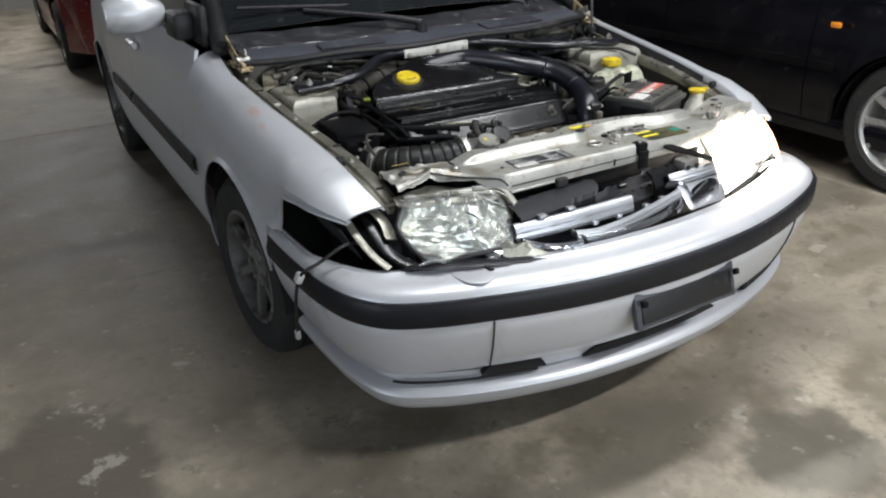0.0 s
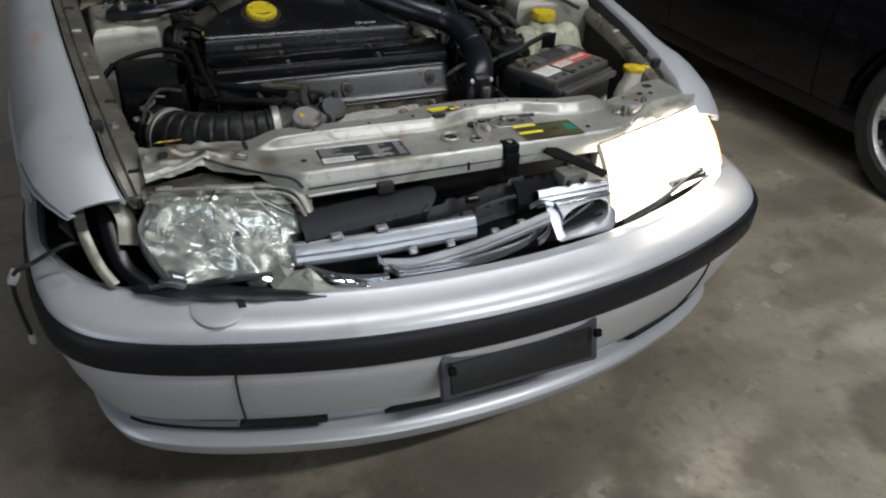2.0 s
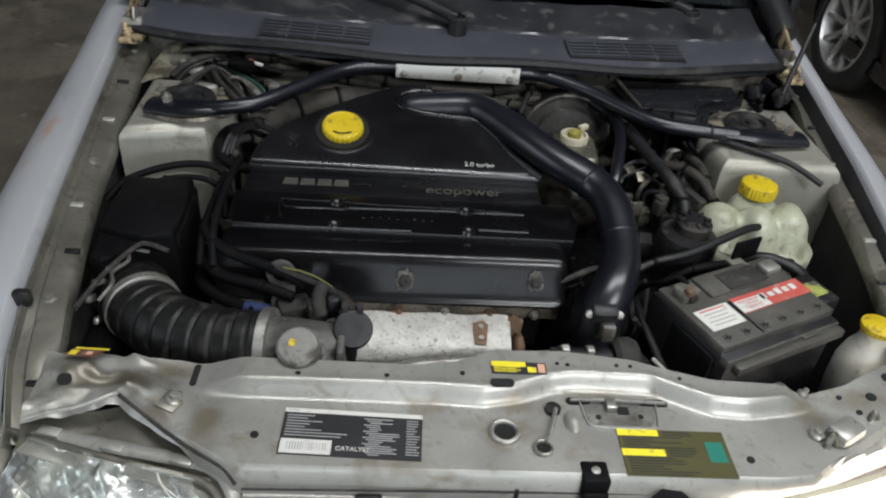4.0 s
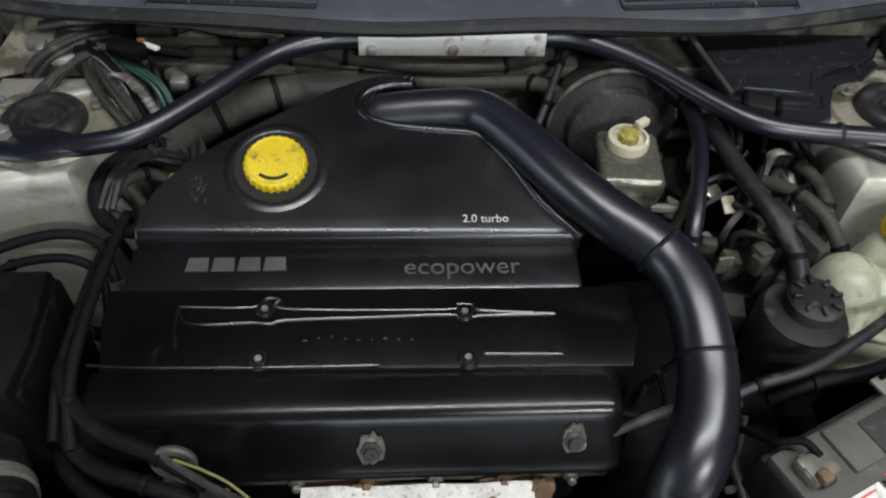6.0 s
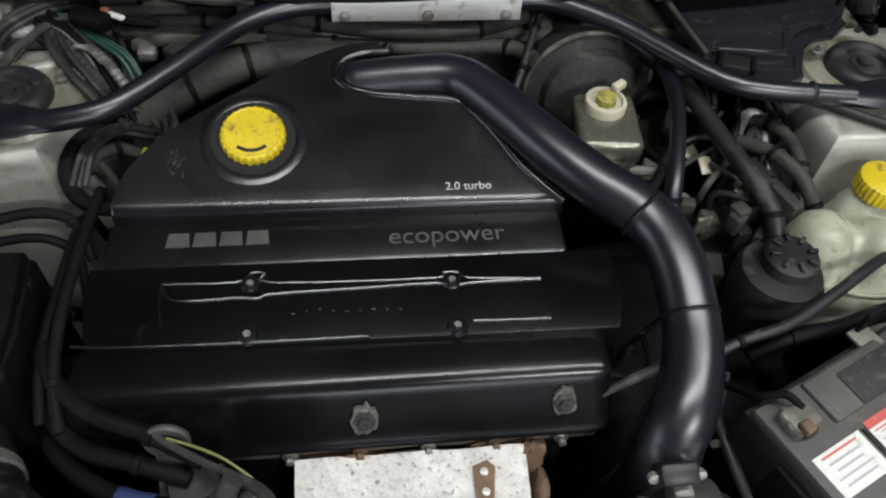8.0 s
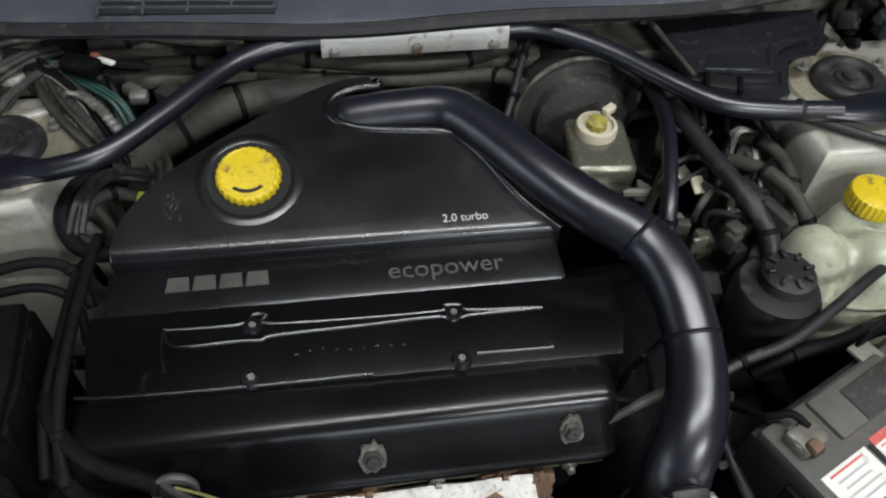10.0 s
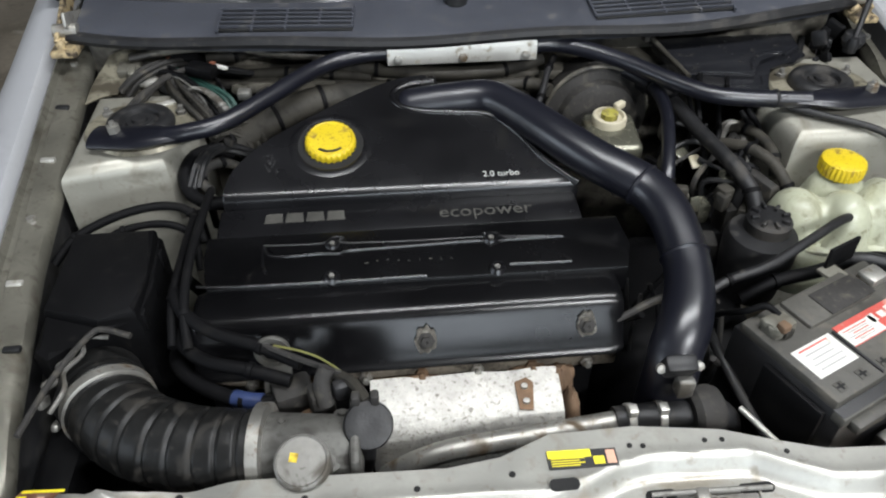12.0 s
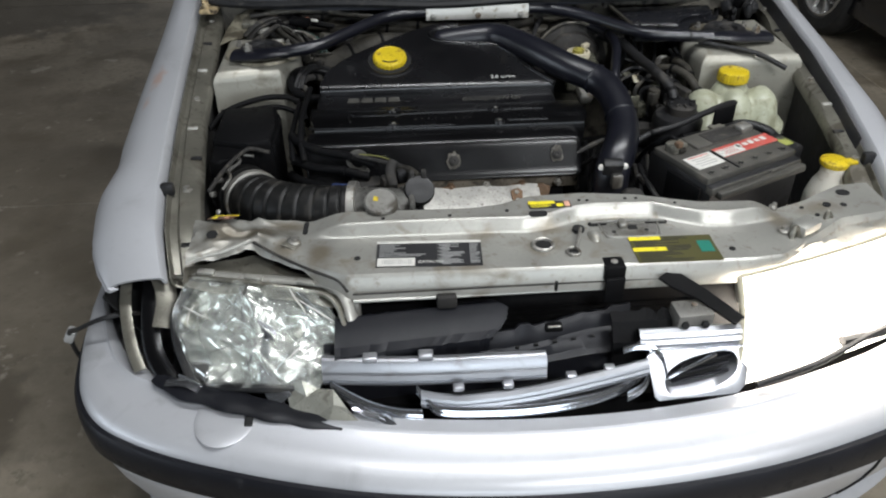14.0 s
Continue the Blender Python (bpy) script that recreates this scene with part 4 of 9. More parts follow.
        rows.append([Vector((sg * (0.83 + 0.20 * q + 0.01), 1.72 + 0.045 * math.cos(a) * s, 1.05 + 0.065 * math.sin(a) * s)) for q, s in ((0, 0.4), (0.12, 0.8), (0.5, 1.0), (0.9, 0.95), (1.0, 0.7))])
    vs = add_grid(bm, rows, close_u=True)
    bm.faces.new([r[-1] for r in vs])
    mir = part("door_mirror", bm, SILVER, car, "silver door mirror")
    box_part("mirror_foot", (sg * 0.795, 1.66, 1.01), (0.10, 0.16, 0.09), BLACKPLASTIC, mir, bevel=0.015)
    for a, b2, r in (((0.735, 1.42, 0.955), (0.60, 2.15, 1.385), 0.032), ((0.785, 2.70, 0.96), (0.615, 2.70, 1.40), 0.032), ((0.80, 4.2, 0.98), (0.60, 3.5, 1.38), 0.045), ((0.60, 2.15, 1.385), (0.60, 3.5, 1.385), 0.03)):
        tube_part("pillar", [(cxs + sg * a[0], a[1], a[2]), (cxs + sg * b2[0], b2[1], b2[2])], r, SILVER if a[1] > 1.5 else BLACKPLASTIC, car, n=12)
    for quad in (((0.79, 1.62, 0.955), (0.79, 2.67, 0.965), (0.615, 2.67, 1.38), (0.61, 2.2, 1.375)), ((0.79, 2.74, 0.965), (0.80, 4.05, 0.985), (0.61, 3.5, 1.37), (0.615, 2.74, 1.38))):
        bm = bmesh.new()
        bm.faces.new([bm.verts.new((cxs + sg * x, y, z)) for x, y, z in quad])
        solid(bm, 0.006)
        part("side_window", bm, GLASSDARK, car)
    box_part("quarter_trim", (cxs + sg * 0.765, 1.58, 1.02), (0.03, 0.20, 0.14), BLACKPLASTIC, car, bevel=0.02)

for nm, mtl, a, b2, wa, wb, z0, z1, bow in (("windscreen", GLASSDARK, 1.455, 2.15, 0.72, 0.59, 0.975, 1.395, 0.05), ("roof", SILVER, 2.15, 3.5, 0.60, 0.60, 1.395, 1.395, 0.035),
                                            ("tailgate_window", GLASSDARK, 3.5, 4.25, 0.59, 0.72, 1.395, 1.0, 0.03), ("tailgate", SILVER, 4.25, 4.6, 0.74, 0.70, 1.0, 0.93, 0.02)):
    bm = bmesh.new()
    rows = []
    for i in range(13):
        t = i / 12
        w, y, z = wa + (wb - wa) * t, a + (b2 - a) * t, z0 + (z1 - z0) * t
        rows.append([(0.014 + u * w, y + (0.10 * u * u if nm == "windscreen" else 0), z + bow * (1 - u * u) * math.sin(math.pi * min(1, 0.25 + t))) for u in np.linspace(-1, 1, 17)])
    add_grid(bm, rows)
    solid(bm, 0.006)
    part(nm, bm, mtl, car)
bm = bmesh.new()
add_box(bm, Vector((0.01, 4.57, 0.62)), Vector((1.5, 0.10, 0.66)), None, 0.04, 3)
part("tail_panel", bm, SILVER, car)
box_part("underbody", (0.0, 2.95, 0.30), (1.40, 3.2, 0.14), MATTBLACK, car)
box_part("dashboard", (0.01, 1.75, 0.86), (1.36, 0.45, 0.14), MATTBLACK, car, bevel=0.05)
for sx in (-0.36, 0.38):
    box_part("seat_back", (sx, 2.75, 0.85), (0.46, 0.16, 0.62), MATTBLACK, car, "", Matrix.Rotation(radians(-12), 4, "X"), 0.06)

# ---- cowl, firewall, bay floor ----
bm = bmesh.new()
rows = []
for u in np.linspace(-1, 1, 41):
    x = 0.012 + 0.70 * u
    bend = 0.075 * abs(u) ** 3
    rows.append([(x, 1.238 + bend, 0.905), (x, 1.236 + bend, 0.926), (x, 1.245 + bend, 0.931), (x, 1.30 + bend * 0.9, 0.938), (x, 1.345 + bend * 0.85, 0.946)])
add_grid(bm, rows)
solid(bm, 0.005)
cowl = part("cowl_panel", bm, GREYPLASTIC, car, "dusty dark grey plastic scuttle panel")
bm = bmesh.new()
add_grid(bm, [[(0.012 + 0.70 * u, y + 0.064 * abs(u) ** 3, z + 0.002 * math.sin(23 * u + 40 * y)) for y, z in ((1.345, 0.940), (1.352, 0.9475), (1.38, 0.951), (1.44, 0.968), (1.48, 0.976))] for u in np.linspace(-1, 1, 41)])
solid(bm, 0.004)
part("scuttle_rear", bm, SCUTTLE, cowl, "glossy black rear of the scuttle")
tube_part("cowl_seal", [(0.012 + 0.71 * u, 1.232 + 0.075 * abs(u) ** 3, 0.921 + 0.004 * math.sin(9 * u)) for u in np.linspace(-1, 1, 21)], 0.011, RUBBER, cowl, "dusty rubber bonnet seal", n=8, per=2)
for x0, x1 in ((-0.435, -0.205), (0.22, 0.475)):
    bm = bmesh.new()
    xm = (x0 + x1) / 2
    bend = 0.068 * abs(xm / 0.7) ** 3
    vm = Matrix.Rotation(radians(8), 4, "X") @ Matrix.Rotation(0.06 * (1 if xm > 0 else -1), 4, "Z")
    vent = box_part("air_vent", (xm, 1.287 + bend, 0.9385), (x1 - x0, 0.062, 0.006), DARKHOLE, cowl, "black louvred air vent", vm, 0.002)
    for k in range(5):
        box_part("slat", (xm, 1.261 + bend + 0.013 * k, 0.9405 + 0.0019 * k), (x1 - x0, 0.0032, 0.006), GREYPLASTIC, vent, "", vm, 0.001)
    for k in range(5):
        box_part("rib", (x0 + (x1 - x0) * k / 4, 1.287 + bend, 0.942), (0.004, 0.062, 0.006), GREYPLASTIC, vent, "", vm, 0.001)
for ax, ay, bx, by in ((-0.02, 1.335, -0.40, 1.52), (0.55, 1.49, 0.10, 1.56)):
    w = thing("wiper", (ax, ay, 0.97), "black windscreen wiper arm and blade at rest", "wiper", "windscreen wipers")
    tube_part("arm", [(ax, ay, 0.975), (ax - 0.12, ay + 0.06, 1.0), (bx, by, 1.035)], lambda k: 0.014 - 0.006 * k, BLACKPLASTIC, w)
    lathe_part("pivot", [(0.021, -0.03), (0.021, 0.004), (0.014, 0.008), (0.012, 0.004), (0, 0.005)], Matrix.Translation((ax, ay, 0.972)), BLACKPLASTIC, w)
    tube_part("blade", [(bx - 0.22, by + 0.06, 1.055), (bx, by + 0.015, 1.045), (bx + 0.24, by - 0.01, 1.03)], 0.007, RUBBER, w)
box_part("firewall", (0.01, 1.345, 0.60), (1.38, 0.03, 0.62), BULKHEAD, car, "grimy dark bulkhead")
box_part("firewall_ledge", (0.01, 1.30, 0.83), (1.30, 0.09, 0.02), BULKHEAD, car)
box_part("bay_floor", (0.0, 0.86, 0.24), (1.26, 1.0, 0.03), MATTBLACK, car)
for sg, tx, ty in ((-1, -0.552, 1.108), (1, 0.596, 1.132)):
    bm = bmesh.new()
    edge = 0.655 if sg < 0 else 0.735
    fr = 0.115 if sg < 0 else 0.15
    out = [(sg * edge, ty - fr), (sg * edge, ty + 0.12), (tx - sg * 0.05, ty + 0.12), (tx - sg * 0.085, ty + 0.07), (tx - sg * (0.09 if sg < 0 else 0.115), ty - (0.0 if sg < 0 else 0.03)), (tx - sg * (0.048 if sg < 0 else 0.105), ty - fr + (0.03 if sg < 0 else 0.005))]
    add_prism(bm, out if sg > 0 else out[::-1], 0.26, 0.852, 0.028, seg=4)
    tower = part("strut_tower", bm, TOWERMETAL, car, "bare beige metal strut tower")
    bm = bmesh.new()
    add_lathe(bm, [(0.090, -0.002), (0.086, 0.004), (0.074, 0.007), (0.062, 0.006), (0.052, 0.001), (0.046, 0.001)], Matrix.Translation((tx, ty, 0.852)) @ Matrix.Scale(0.9, 4, (0, 1, 0)), 40, False)
    part("pressed_rim", bm, TOWERGRIME, tower, "grime-stained pressed top plate")
    bm = bmesh.new()
    add_lathe(bm, [(0.053, -0.002), (0.054, 0.006), (0.051, 0.013), (0.045, 0.017), (0.037, 0.018), (0.031, 0.015), (0.028, 0.008), (0.023, 0.007), (0.020, 0.012), (0.013, 0.012), (0.012, 0.017), (0, 0.018)], Matrix.Translation((tx, ty, 0.854)), 40)
    part("top_mount", bm, RUBBER, tower, "dusty black rubber strut top mount")
    for k in range(3):
        a = math.tau * k / 3 + 0.5
        bm = bmesh.new()
        add_lathe(bm, [(0.009, 0), (0.009, 0.007), (0.005, 0.008), (0.0045, 0.016), (0, 0.017)], Matrix.Translation((tx + 0.068 * math.cos(a), ty + 0.061 * math.sin(a), 0.857)), 6)
        part("nut", bm, ALU, tower, "", 0.4)
    hg = thing("bonnet_hinge", (sg * 0.735, 1.36, 0.9), "greasy rust-spotted bonnet hinge stripped of its bonnet", "hinge", "bonnet hinges")
    hx = sg * (0.70 if sg < 0 else 0.735)
    box_part("base", (hx, 1.345, 0.905), (0.045, 0.16, 0.012), HINGE, hg, "", None, 0.003)
    box_part("arm", (hx + sg * 0.012, 1.375, 0.945), (0.008, 0.19, 0.04), HINGE, hg, "", Matrix.Rotation(radians(24), 4, "X"), 0.003)
    box_part("link", (hx - sg * 0.008, 1.35, 0.935), (0.006, 0.12, 0.025), STEEL, hg, "", Matrix.Rotation(radians(-20), 4, "X"), 0.003)
    lathe_part("pivot", [(0.012, -0.02), (0.012, 0.02), (0, 0.021)], turned((hx, 1.31, 0.93), (1, 0, 0), (0, 1, 0)), STEEL, hg, n=14)
bm = bmesh.new()
add_grid(bm, [[Vector((-0.672 + 0.030 * u + 0.055 * v, 1.215 + 0.095 * u + 0.012 * v, 0.838 + 0.045 * u + 0.010 * v + 0.004 * math.sin(5 * u + 3 * v))) for v in np.linspace(0, 1, 6)] for u in np.linspace(0, 1, 8)])
solid(bm, 0.003)
part("wing_gusset", bm, TOWERGRIME, car, "stained metal gusset behind the strut tower")
gr = random.Random(14)
for hx, hz in ((-0.70, 0.913), (0.735, 0.913)):
    bm = bmesh.new()
    for k in range(9):
        c = Vector((hx + gr.uniform(-0.022, 0.022), 1.335 + gr.uniform(-0.06, 0.06), hz))
        add_lathe(bm, [(0.012 * gr.uniform(0.6, 1.2), -0.003), (0.009, 0.005), (0.004, 0.008 + 0.004 * gr.random()), (0, 0.010)], Matrix.Translation(c) @ Matrix.Rotation(gr.uniform(-0.5, 0.5), 4, "X"), 9)
    part("grease_lumps", bm, HINGE, car, "yellowed hinge grease")
STRUT_FOOT, STRUT_TOP = Vector((0.688, 1.215, 0.885)), Vector((0.84, 1.423, 1.196))
strut = thing("gas_strut", (0.70, 1.20, 0.88), "black bonnet gas strut standing loose on the strut tower", "gas strut")
tube_part("cylinder", [STRUT_FOOT, STRUT_FOOT.lerp(STRUT_TOP, 0.45)], 0.0055, BLACKPLASTIC, strut)
tube_part("rod", [STRUT_FOOT.lerp(STRUT_TOP, 0.45), STRUT_TOP], 0.0032, MATTBLACK, strut)
lathe_part("ball_socket", [(0.009, -0.014), (0.011, 0.0), (0.008, 0.012), (0, 0.014)], Matrix.Translation(STRUT_FOOT), BLACKPLASTIC, strut, n=14)

clut = thing("hinge_mechanism", (0.68, 1.23, 0.85), "greasy black bonnet catch fittings beside the strut tower", "fitting")
cr = random.Random(5)
for k in range(14):
    box_part("fitting", (0.655 + cr.uniform(-0.03, 0.06), 1.255 + cr.uniform(-0.035, 0.04), 0.868 + cr.uniform(-0.02, 0.03)), (cr.uniform(0.008, 0.016), cr.uniform(0.012, 0.04), cr.uniform(0.008, 0.03)), cr.choice((MATTBLACK, MATTBLACK, RUBBER, BLACKPLASTIC, HINGE)), clut, "", Matrix.Rotation(cr.uniform(-1, 1), 4, "Z") @ Matrix.Rotation(cr.uniform(-0.6, 0.6), 4, "X"), 0.004)
lathe_part("rubber_ball", [(0.006, -0.02), (0.017, -0.012), (0.021, 0.0), (0.017, 0.012), (0.008, 0.017), (0, 0.018)], Matrix.Translation((0.70, 1.235, 0.885)), RUBBER, clut, n=20)


# ---- slam panel ----
def smooth_step(a, b, x):
    t = min(1, max(0, (x - a) / (b - a)))
    return t * t * (3 - 2 * t)


def rear_edge(x):
    return lerp_table(x, (-0.62, -0.50, -0.40, -0.12, -0.06, 0.0, 0.10, 0.20, 0.25, 0.31, 0.45, 0.52, 0.60, 0.66), (0.500, 0.503, 0.495, 0.487, 0.495, 0.520, 0.522, 0.508, 0.490, 0.472, 0.465, 0.480, 0.520, 0.525))


def front_edge(x):
    return lerp_table(x, (-0.62, -0.59, -0.54, -0.505, -0.47, -0.42, -0.34, -0.1, 0.15, 0.36, 0.41, 0.45, 0.55, 0.66), (0.392, 0.402, 0.414, 0.428, 0.404, 0.368, 0.322, 0.318, 0.314, 0.312, 0.318, 0.345, 0.40, 0.42))


def panel_z(x, y):
    step = lerp_table(x, (-0.62, -0.35, -0.08, -0.02, 0.03, 0.075, 0.11, 0.22, 0.26, 0.30, 0.35, 0.42, 0.5), (0.447, 0.445, 0.440, 0.436, 0.446, 0.464, 0.470, 0.466, 0.446, 0.428, 0.424, 0.434, 0.44))
    rise = 0.020 * smooth_step(-0.42, -0.34, x) * (1 - smooth_step(0.40, 0.46, x))
    z = 0.757 + rise * smooth_step(step - 0.011, step + 0.011, y)
    z += 0.0025 * math.exp(-(((y - step - 0.008) / 0.009) ** 2)) * smooth_step(-0.36, -0.25, x) * (1 - smooth_step(0.36, 0.44, x))
    bent = smooth_step(-0.40, -0.50, x)
    z += bent * (0.016 * noise.noise(Vector((x * 20, y * 22, 2.0))) + 0.012 * (0.4 - abs(noise.noise(Vector((x * 34 + y * 12, y * 30, 4.0))))) + 0.008)
    z += 0.012 * smooth_step(0.45, 0.56, x)
    z -= 0.010 * smooth_step(0.025, 0.0, y - front_edge(x)) * bent
    return z


bm = bmesh.new()
rows = []
for i in range(171):
    x = -0.615 + 1.275 * i / 170
    f, r = front_edge(x), rear_edge(x)
    lip = 0.040 * (1 - smooth_step(0.38, 0.44, x)) * (1 - 0.8 * smooth_step(-0.36, -0.42, x))
    row = [(x, f + 0.004, 0.708 + (0.040 - lip) if lip > 0.01 else panel_z(x, f) - 0.012), (x, f - 0.004, 0.712 + (0.040 - lip) if lip > 0.01 else panel_z(x, f) - 0.010), (x, f, panel_z(x, f) - 0.006)]
    for q in range(45):
        y = f + 0.006 + (r - f - 0.008) * q / 44
        row.append((x, y, panel_z(x, y)))
    row += [(x, r, panel_z(x, r) - 0.004), (x, r + 0.001, panel_z(x, r) - 0.022)]
    rows.append(row)
add_grid(bm, rows)
solid(bm, 0.0025)
slam = part("slam_panel", bm, PANELMETAL, car, "bare dusty metal slam panel, bent at one end")


def on_panel(x, y, up=0.0):
    e = 0.004
    n = Vector((panel_z(x - e, y) - panel_z(x + e, y), panel_z(x, y - e) - panel_z(x, y + e), 2 * e)).normalized()
    return turned(Vector((x, y, panel_z(x, y) + 0.0008)) + n * up, n)


def sticker(name, x0, x1, y0, y1, material, parent, label="", up=0.0006, spin=0.0):
    bm = bmesh.new()
    m = on_panel((x0 + x1) / 2, (y0 + y1) / 2, up) @ Matrix.Rotation(spin, 4, "Z")
    add_prism(bm, [((x0 - x1) / 2, (y0 - y1) / 2), ((x1 - x0) / 2, (y0 - y1) / 2), ((x1 - x0) / 2, (y1 - y0) / 2), ((x0 - x1) / 2, (y1 - y0) / 2)], -0.0004, 0.0004, 0, m)
    return part(name, bm, material, parent, label, 0.3)


rnd = random.Random(4)
def flat(name, m, x0, x1, y0, y1, material, parent, label="", up=0.0):
    bm = bmesh.new()
    add_prism(bm, [(x0, y0), (x1, y0), (x1, y1), (x0, y1)], up - 0.0004, up + 0.0003, 0, m)
    return part(name, bm, material, parent, label, 0.3)


pm = on_panel(-0.198, 0.372, 0.0006) @ Matrix.Rotation(-0.05, 4, "Z")
plate = flat("data_plate", pm, -0.0905, 0.0905, -0.034, 0.034, LABELBLACK, slam, "black printed catalyst data plate")
for k in range(40):
    col = 0 if k < 8 else (1 if k < 26 else 2)
    n = k if col == 0 else (k - 8 if col == 1 else k - 26)
    yy = (0.029 - 0.0047 * n) if col == 0 else (0.029 - 0.0034 * n if col == 1 else 0.029 - 0.0042 * n)
    xx = (-0.086, 0.014 + 0.004 * (n % 3), 0.070)[col]
    ln = rnd.uniform(*((0.02, 0.085), (0.012, 0.045), (0.010, 0.018))[col])
    flat("print_line", pm, xx, xx + ln, yy - 0.0006, yy + 0.0006, GREYINK, plate, "", 0.0005)
bar = flat("barcode_label", pm, -0.0885, -0.024, -0.0325, -0.010, WHITE, plate, "white barcode label", 0.0005)
for k in range(15):
    xx = -0.080 + 0.0034 * k
    flat("bar", pm, xx, xx + rnd.choice((0.001, 0.0018)), -0.027, -0.015, GREYINK, bar, "", 0.001)
text_part("print", "CATALYST", pm @ Matrix.Translation((-0.019, -0.0245, 0.0007)), 0.0092, WHITE, plate)
flat("plate_border", pm, -0.0905, 0.0905, 0.034, 0.041, WHITE, plate, "", 0.0)
flat("print_line", pm, -0.086, -0.072, 0.0365, 0.0385, GREYINK, plate, "", 0.0005)
wm = on_panel(0.226, 0.353, 0.0006) @ Matrix.Rotation(-0.02, 4, "Z")
warn = flat("service_sticker", wm, -0.072, 0.074, -0.038, 0.038, OLIVE, slam, "olive service sticker with yellow headings")
for x0, x1, y0, y1, mt in ((-0.072, -0.016, 0.027, 0.038, LABELYELLOW), (-0.072, -0.014, -0.006, 0.005, LABELYELLOW), (0.044, 0.068, -0.013, 0.020, TEAL)):
    flat("heading", wm, x0, x1, y0, y1, mt, warn, "", 0.0005)
for k in range(17):
    yy = 0.034 - 0.0043 * k
    x0 = -0.010 if k in (0, 1, 7, 8, 9) else -0.066
    flat("print_line", wm, x0, rnd.uniform(x0 + 0.03, 0.036), yy - 0.0007, yy + 0.0007, LABELBLACK, warn, "", 0.0006)
sm2 = on_panel(0.031, 0.4815, 0.0012) @ Matrix.Rotation(-0.02, 4, "Z")
small = flat("warning_sticker", sm2, -0.039, 0.039, -0.0115, 0.0115, LABELBLACK, slam, "small yellow and black warning sticker")
for k in range(4):
    flat("print_line", sm2, -0.036, -0.004 + 0.006 * (k % 2), -0.0085 + 0.003 * k, -0.0073 + 0.003 * k, LABELYELLOW, small, "", 0.0006)
flat("heading", sm2, -0.039, 0.010, 0.002, 0.0115, LABELYELLOW, small, "", 0.0006)
flat("symbol", sm2, 0.012, 0.024, -0.008, 0.002, LABELYELLOW, small, "", 0.0006)
flat("symbol", sm2, 0.027, 0.037, -0.008, 0.009, PUTTY, small, "", 0.0006)
tm = on_panel(-0.560, 0.487, 0.003) @ Matrix.Rotation(-0.05, 4, "Z")
bm = bmesh.new()
add_prism(bm, [(-0.026, -0.012), (0.014, -0.014), (0.022, 0.006), (0.026, 0.013), (-0.020, 0.010)], -0.0004, 0.0004, 0, tm)
torn = part("torn_sticker", bm, surf("sticker_brown", (0.12, 0.05, 0.03), 0.5, 0, 0.3, 40, 200, 0.02, (0.20, 0.16, 0.12), 0.5, 60), slam, "torn yellow and dark red sticker", 0.3)
flat("heading", tm, -0.018, 0.027, 0.0085, 0.0125, LABELYELLOW, torn, "", 0.0008)
flat("symbol", tm, -0.020, -0.010, -0.010, 0.003, LABELYELLOW, torn, "", 0.0008)
flat("symbol", tm, 0.002, 0.010, -0.008, 0.001, PUTTY, torn, "", 0.0008)


def panel_hole(x, y, r, length=0.0, spin=0.0, name="hole"):
    bm = bmesh.new()
    m = on_panel(x, y, 0.0003) @ Matrix.Rotation(spin, 4, "Z")
    pts = []
    for k in range(20):
        a = math.tau * k / 20
        pts.append((r * math.cos(a) + (length / 2 if math.cos(a) > 0 else -length / 2), r * math.sin(a)))
    add_prism(bm, pts, -0.001, 0.0004, 0, m)
    part(name, bm, DARKHOLE, slam, "", 0.3)


for x, y, r, ln in ((-0.321, 0.372, 0.0055, 0), (0.326, 0.345, 0.0055, 0), (-0.275, 0.462, 0.0036, 0), (-0.155, 0.462, 0.0036, 0), (-0.05, 0.470, 0.0036, 0), (0.088, 0.494, 0.003, 0), (0.103, 0.492, 0.003, 0),
                    (0.175, 0.493, 0.003, 0), (0.195, 0.492, 0.003, 0), (0.262, 0.470, 0.003, 0), (0.004, 0.451, 0.0070, 0.020), (-0.575, 0.445, 0.008, 0.004), (0.545, 0.452, 0.0075, 0), (0.575, 0.448, 0.006, 0), (0.515, 0.425, 0.0045, 0), (0.595, 0.49, 0.010, 0.006), (0.50, 0.455, 0.004, 0)):
    panel_hole(x, y, r, ln)
panel_hole(-0.415, 0.472, 0.0045, 0.03, radians(88))
for x, y, r in ((0.002, 0.383, 0.021), (0.050, 0.357, 0.0135)):
    bm = bmesh.new()
    add_lathe(bm, [(r * 1.02, 0), (r * 0.98, 0.004), (r * 0.85, 0.0055), (r * 0.72, 0.004), (r * 0.66, -0.001)], on_panel(x, y), 32, False)
    part("ring", bm, STEEL, slam, "raised steel ring round a hole")
    panel_hole(x, y, r * 0.68)
tube_part("bonnet_catch_lever", [on_panel(0.055, 0.362, 0.006).translation, on_panel(0.066, 0.39, 0.007).translation, on_panel(0.076, 0.421, 0.006).translation], 0.0032, STEEL, slam, "", n=8)
bm = bmesh.new()
add_lathe(bm, [(0.011, 0), (0.011, 0.005), (0, 0.006)], on_panel(0.073, 0.423, 0.001), 16)
part("lever_boss", bm, RUBBER, slam)
bm = bmesh.new()
add_lathe(bm, [(0.020, 0), (0.016, 0.006), (0.008, 0.009), (0, 0.0095)], on_panel(0.098, 0.403) @ Matrix.Scale(0.62, 4, (1, 0, 0)), 20)
part("dome", bm, PANELMETAL, slam)
bm = bmesh.new()
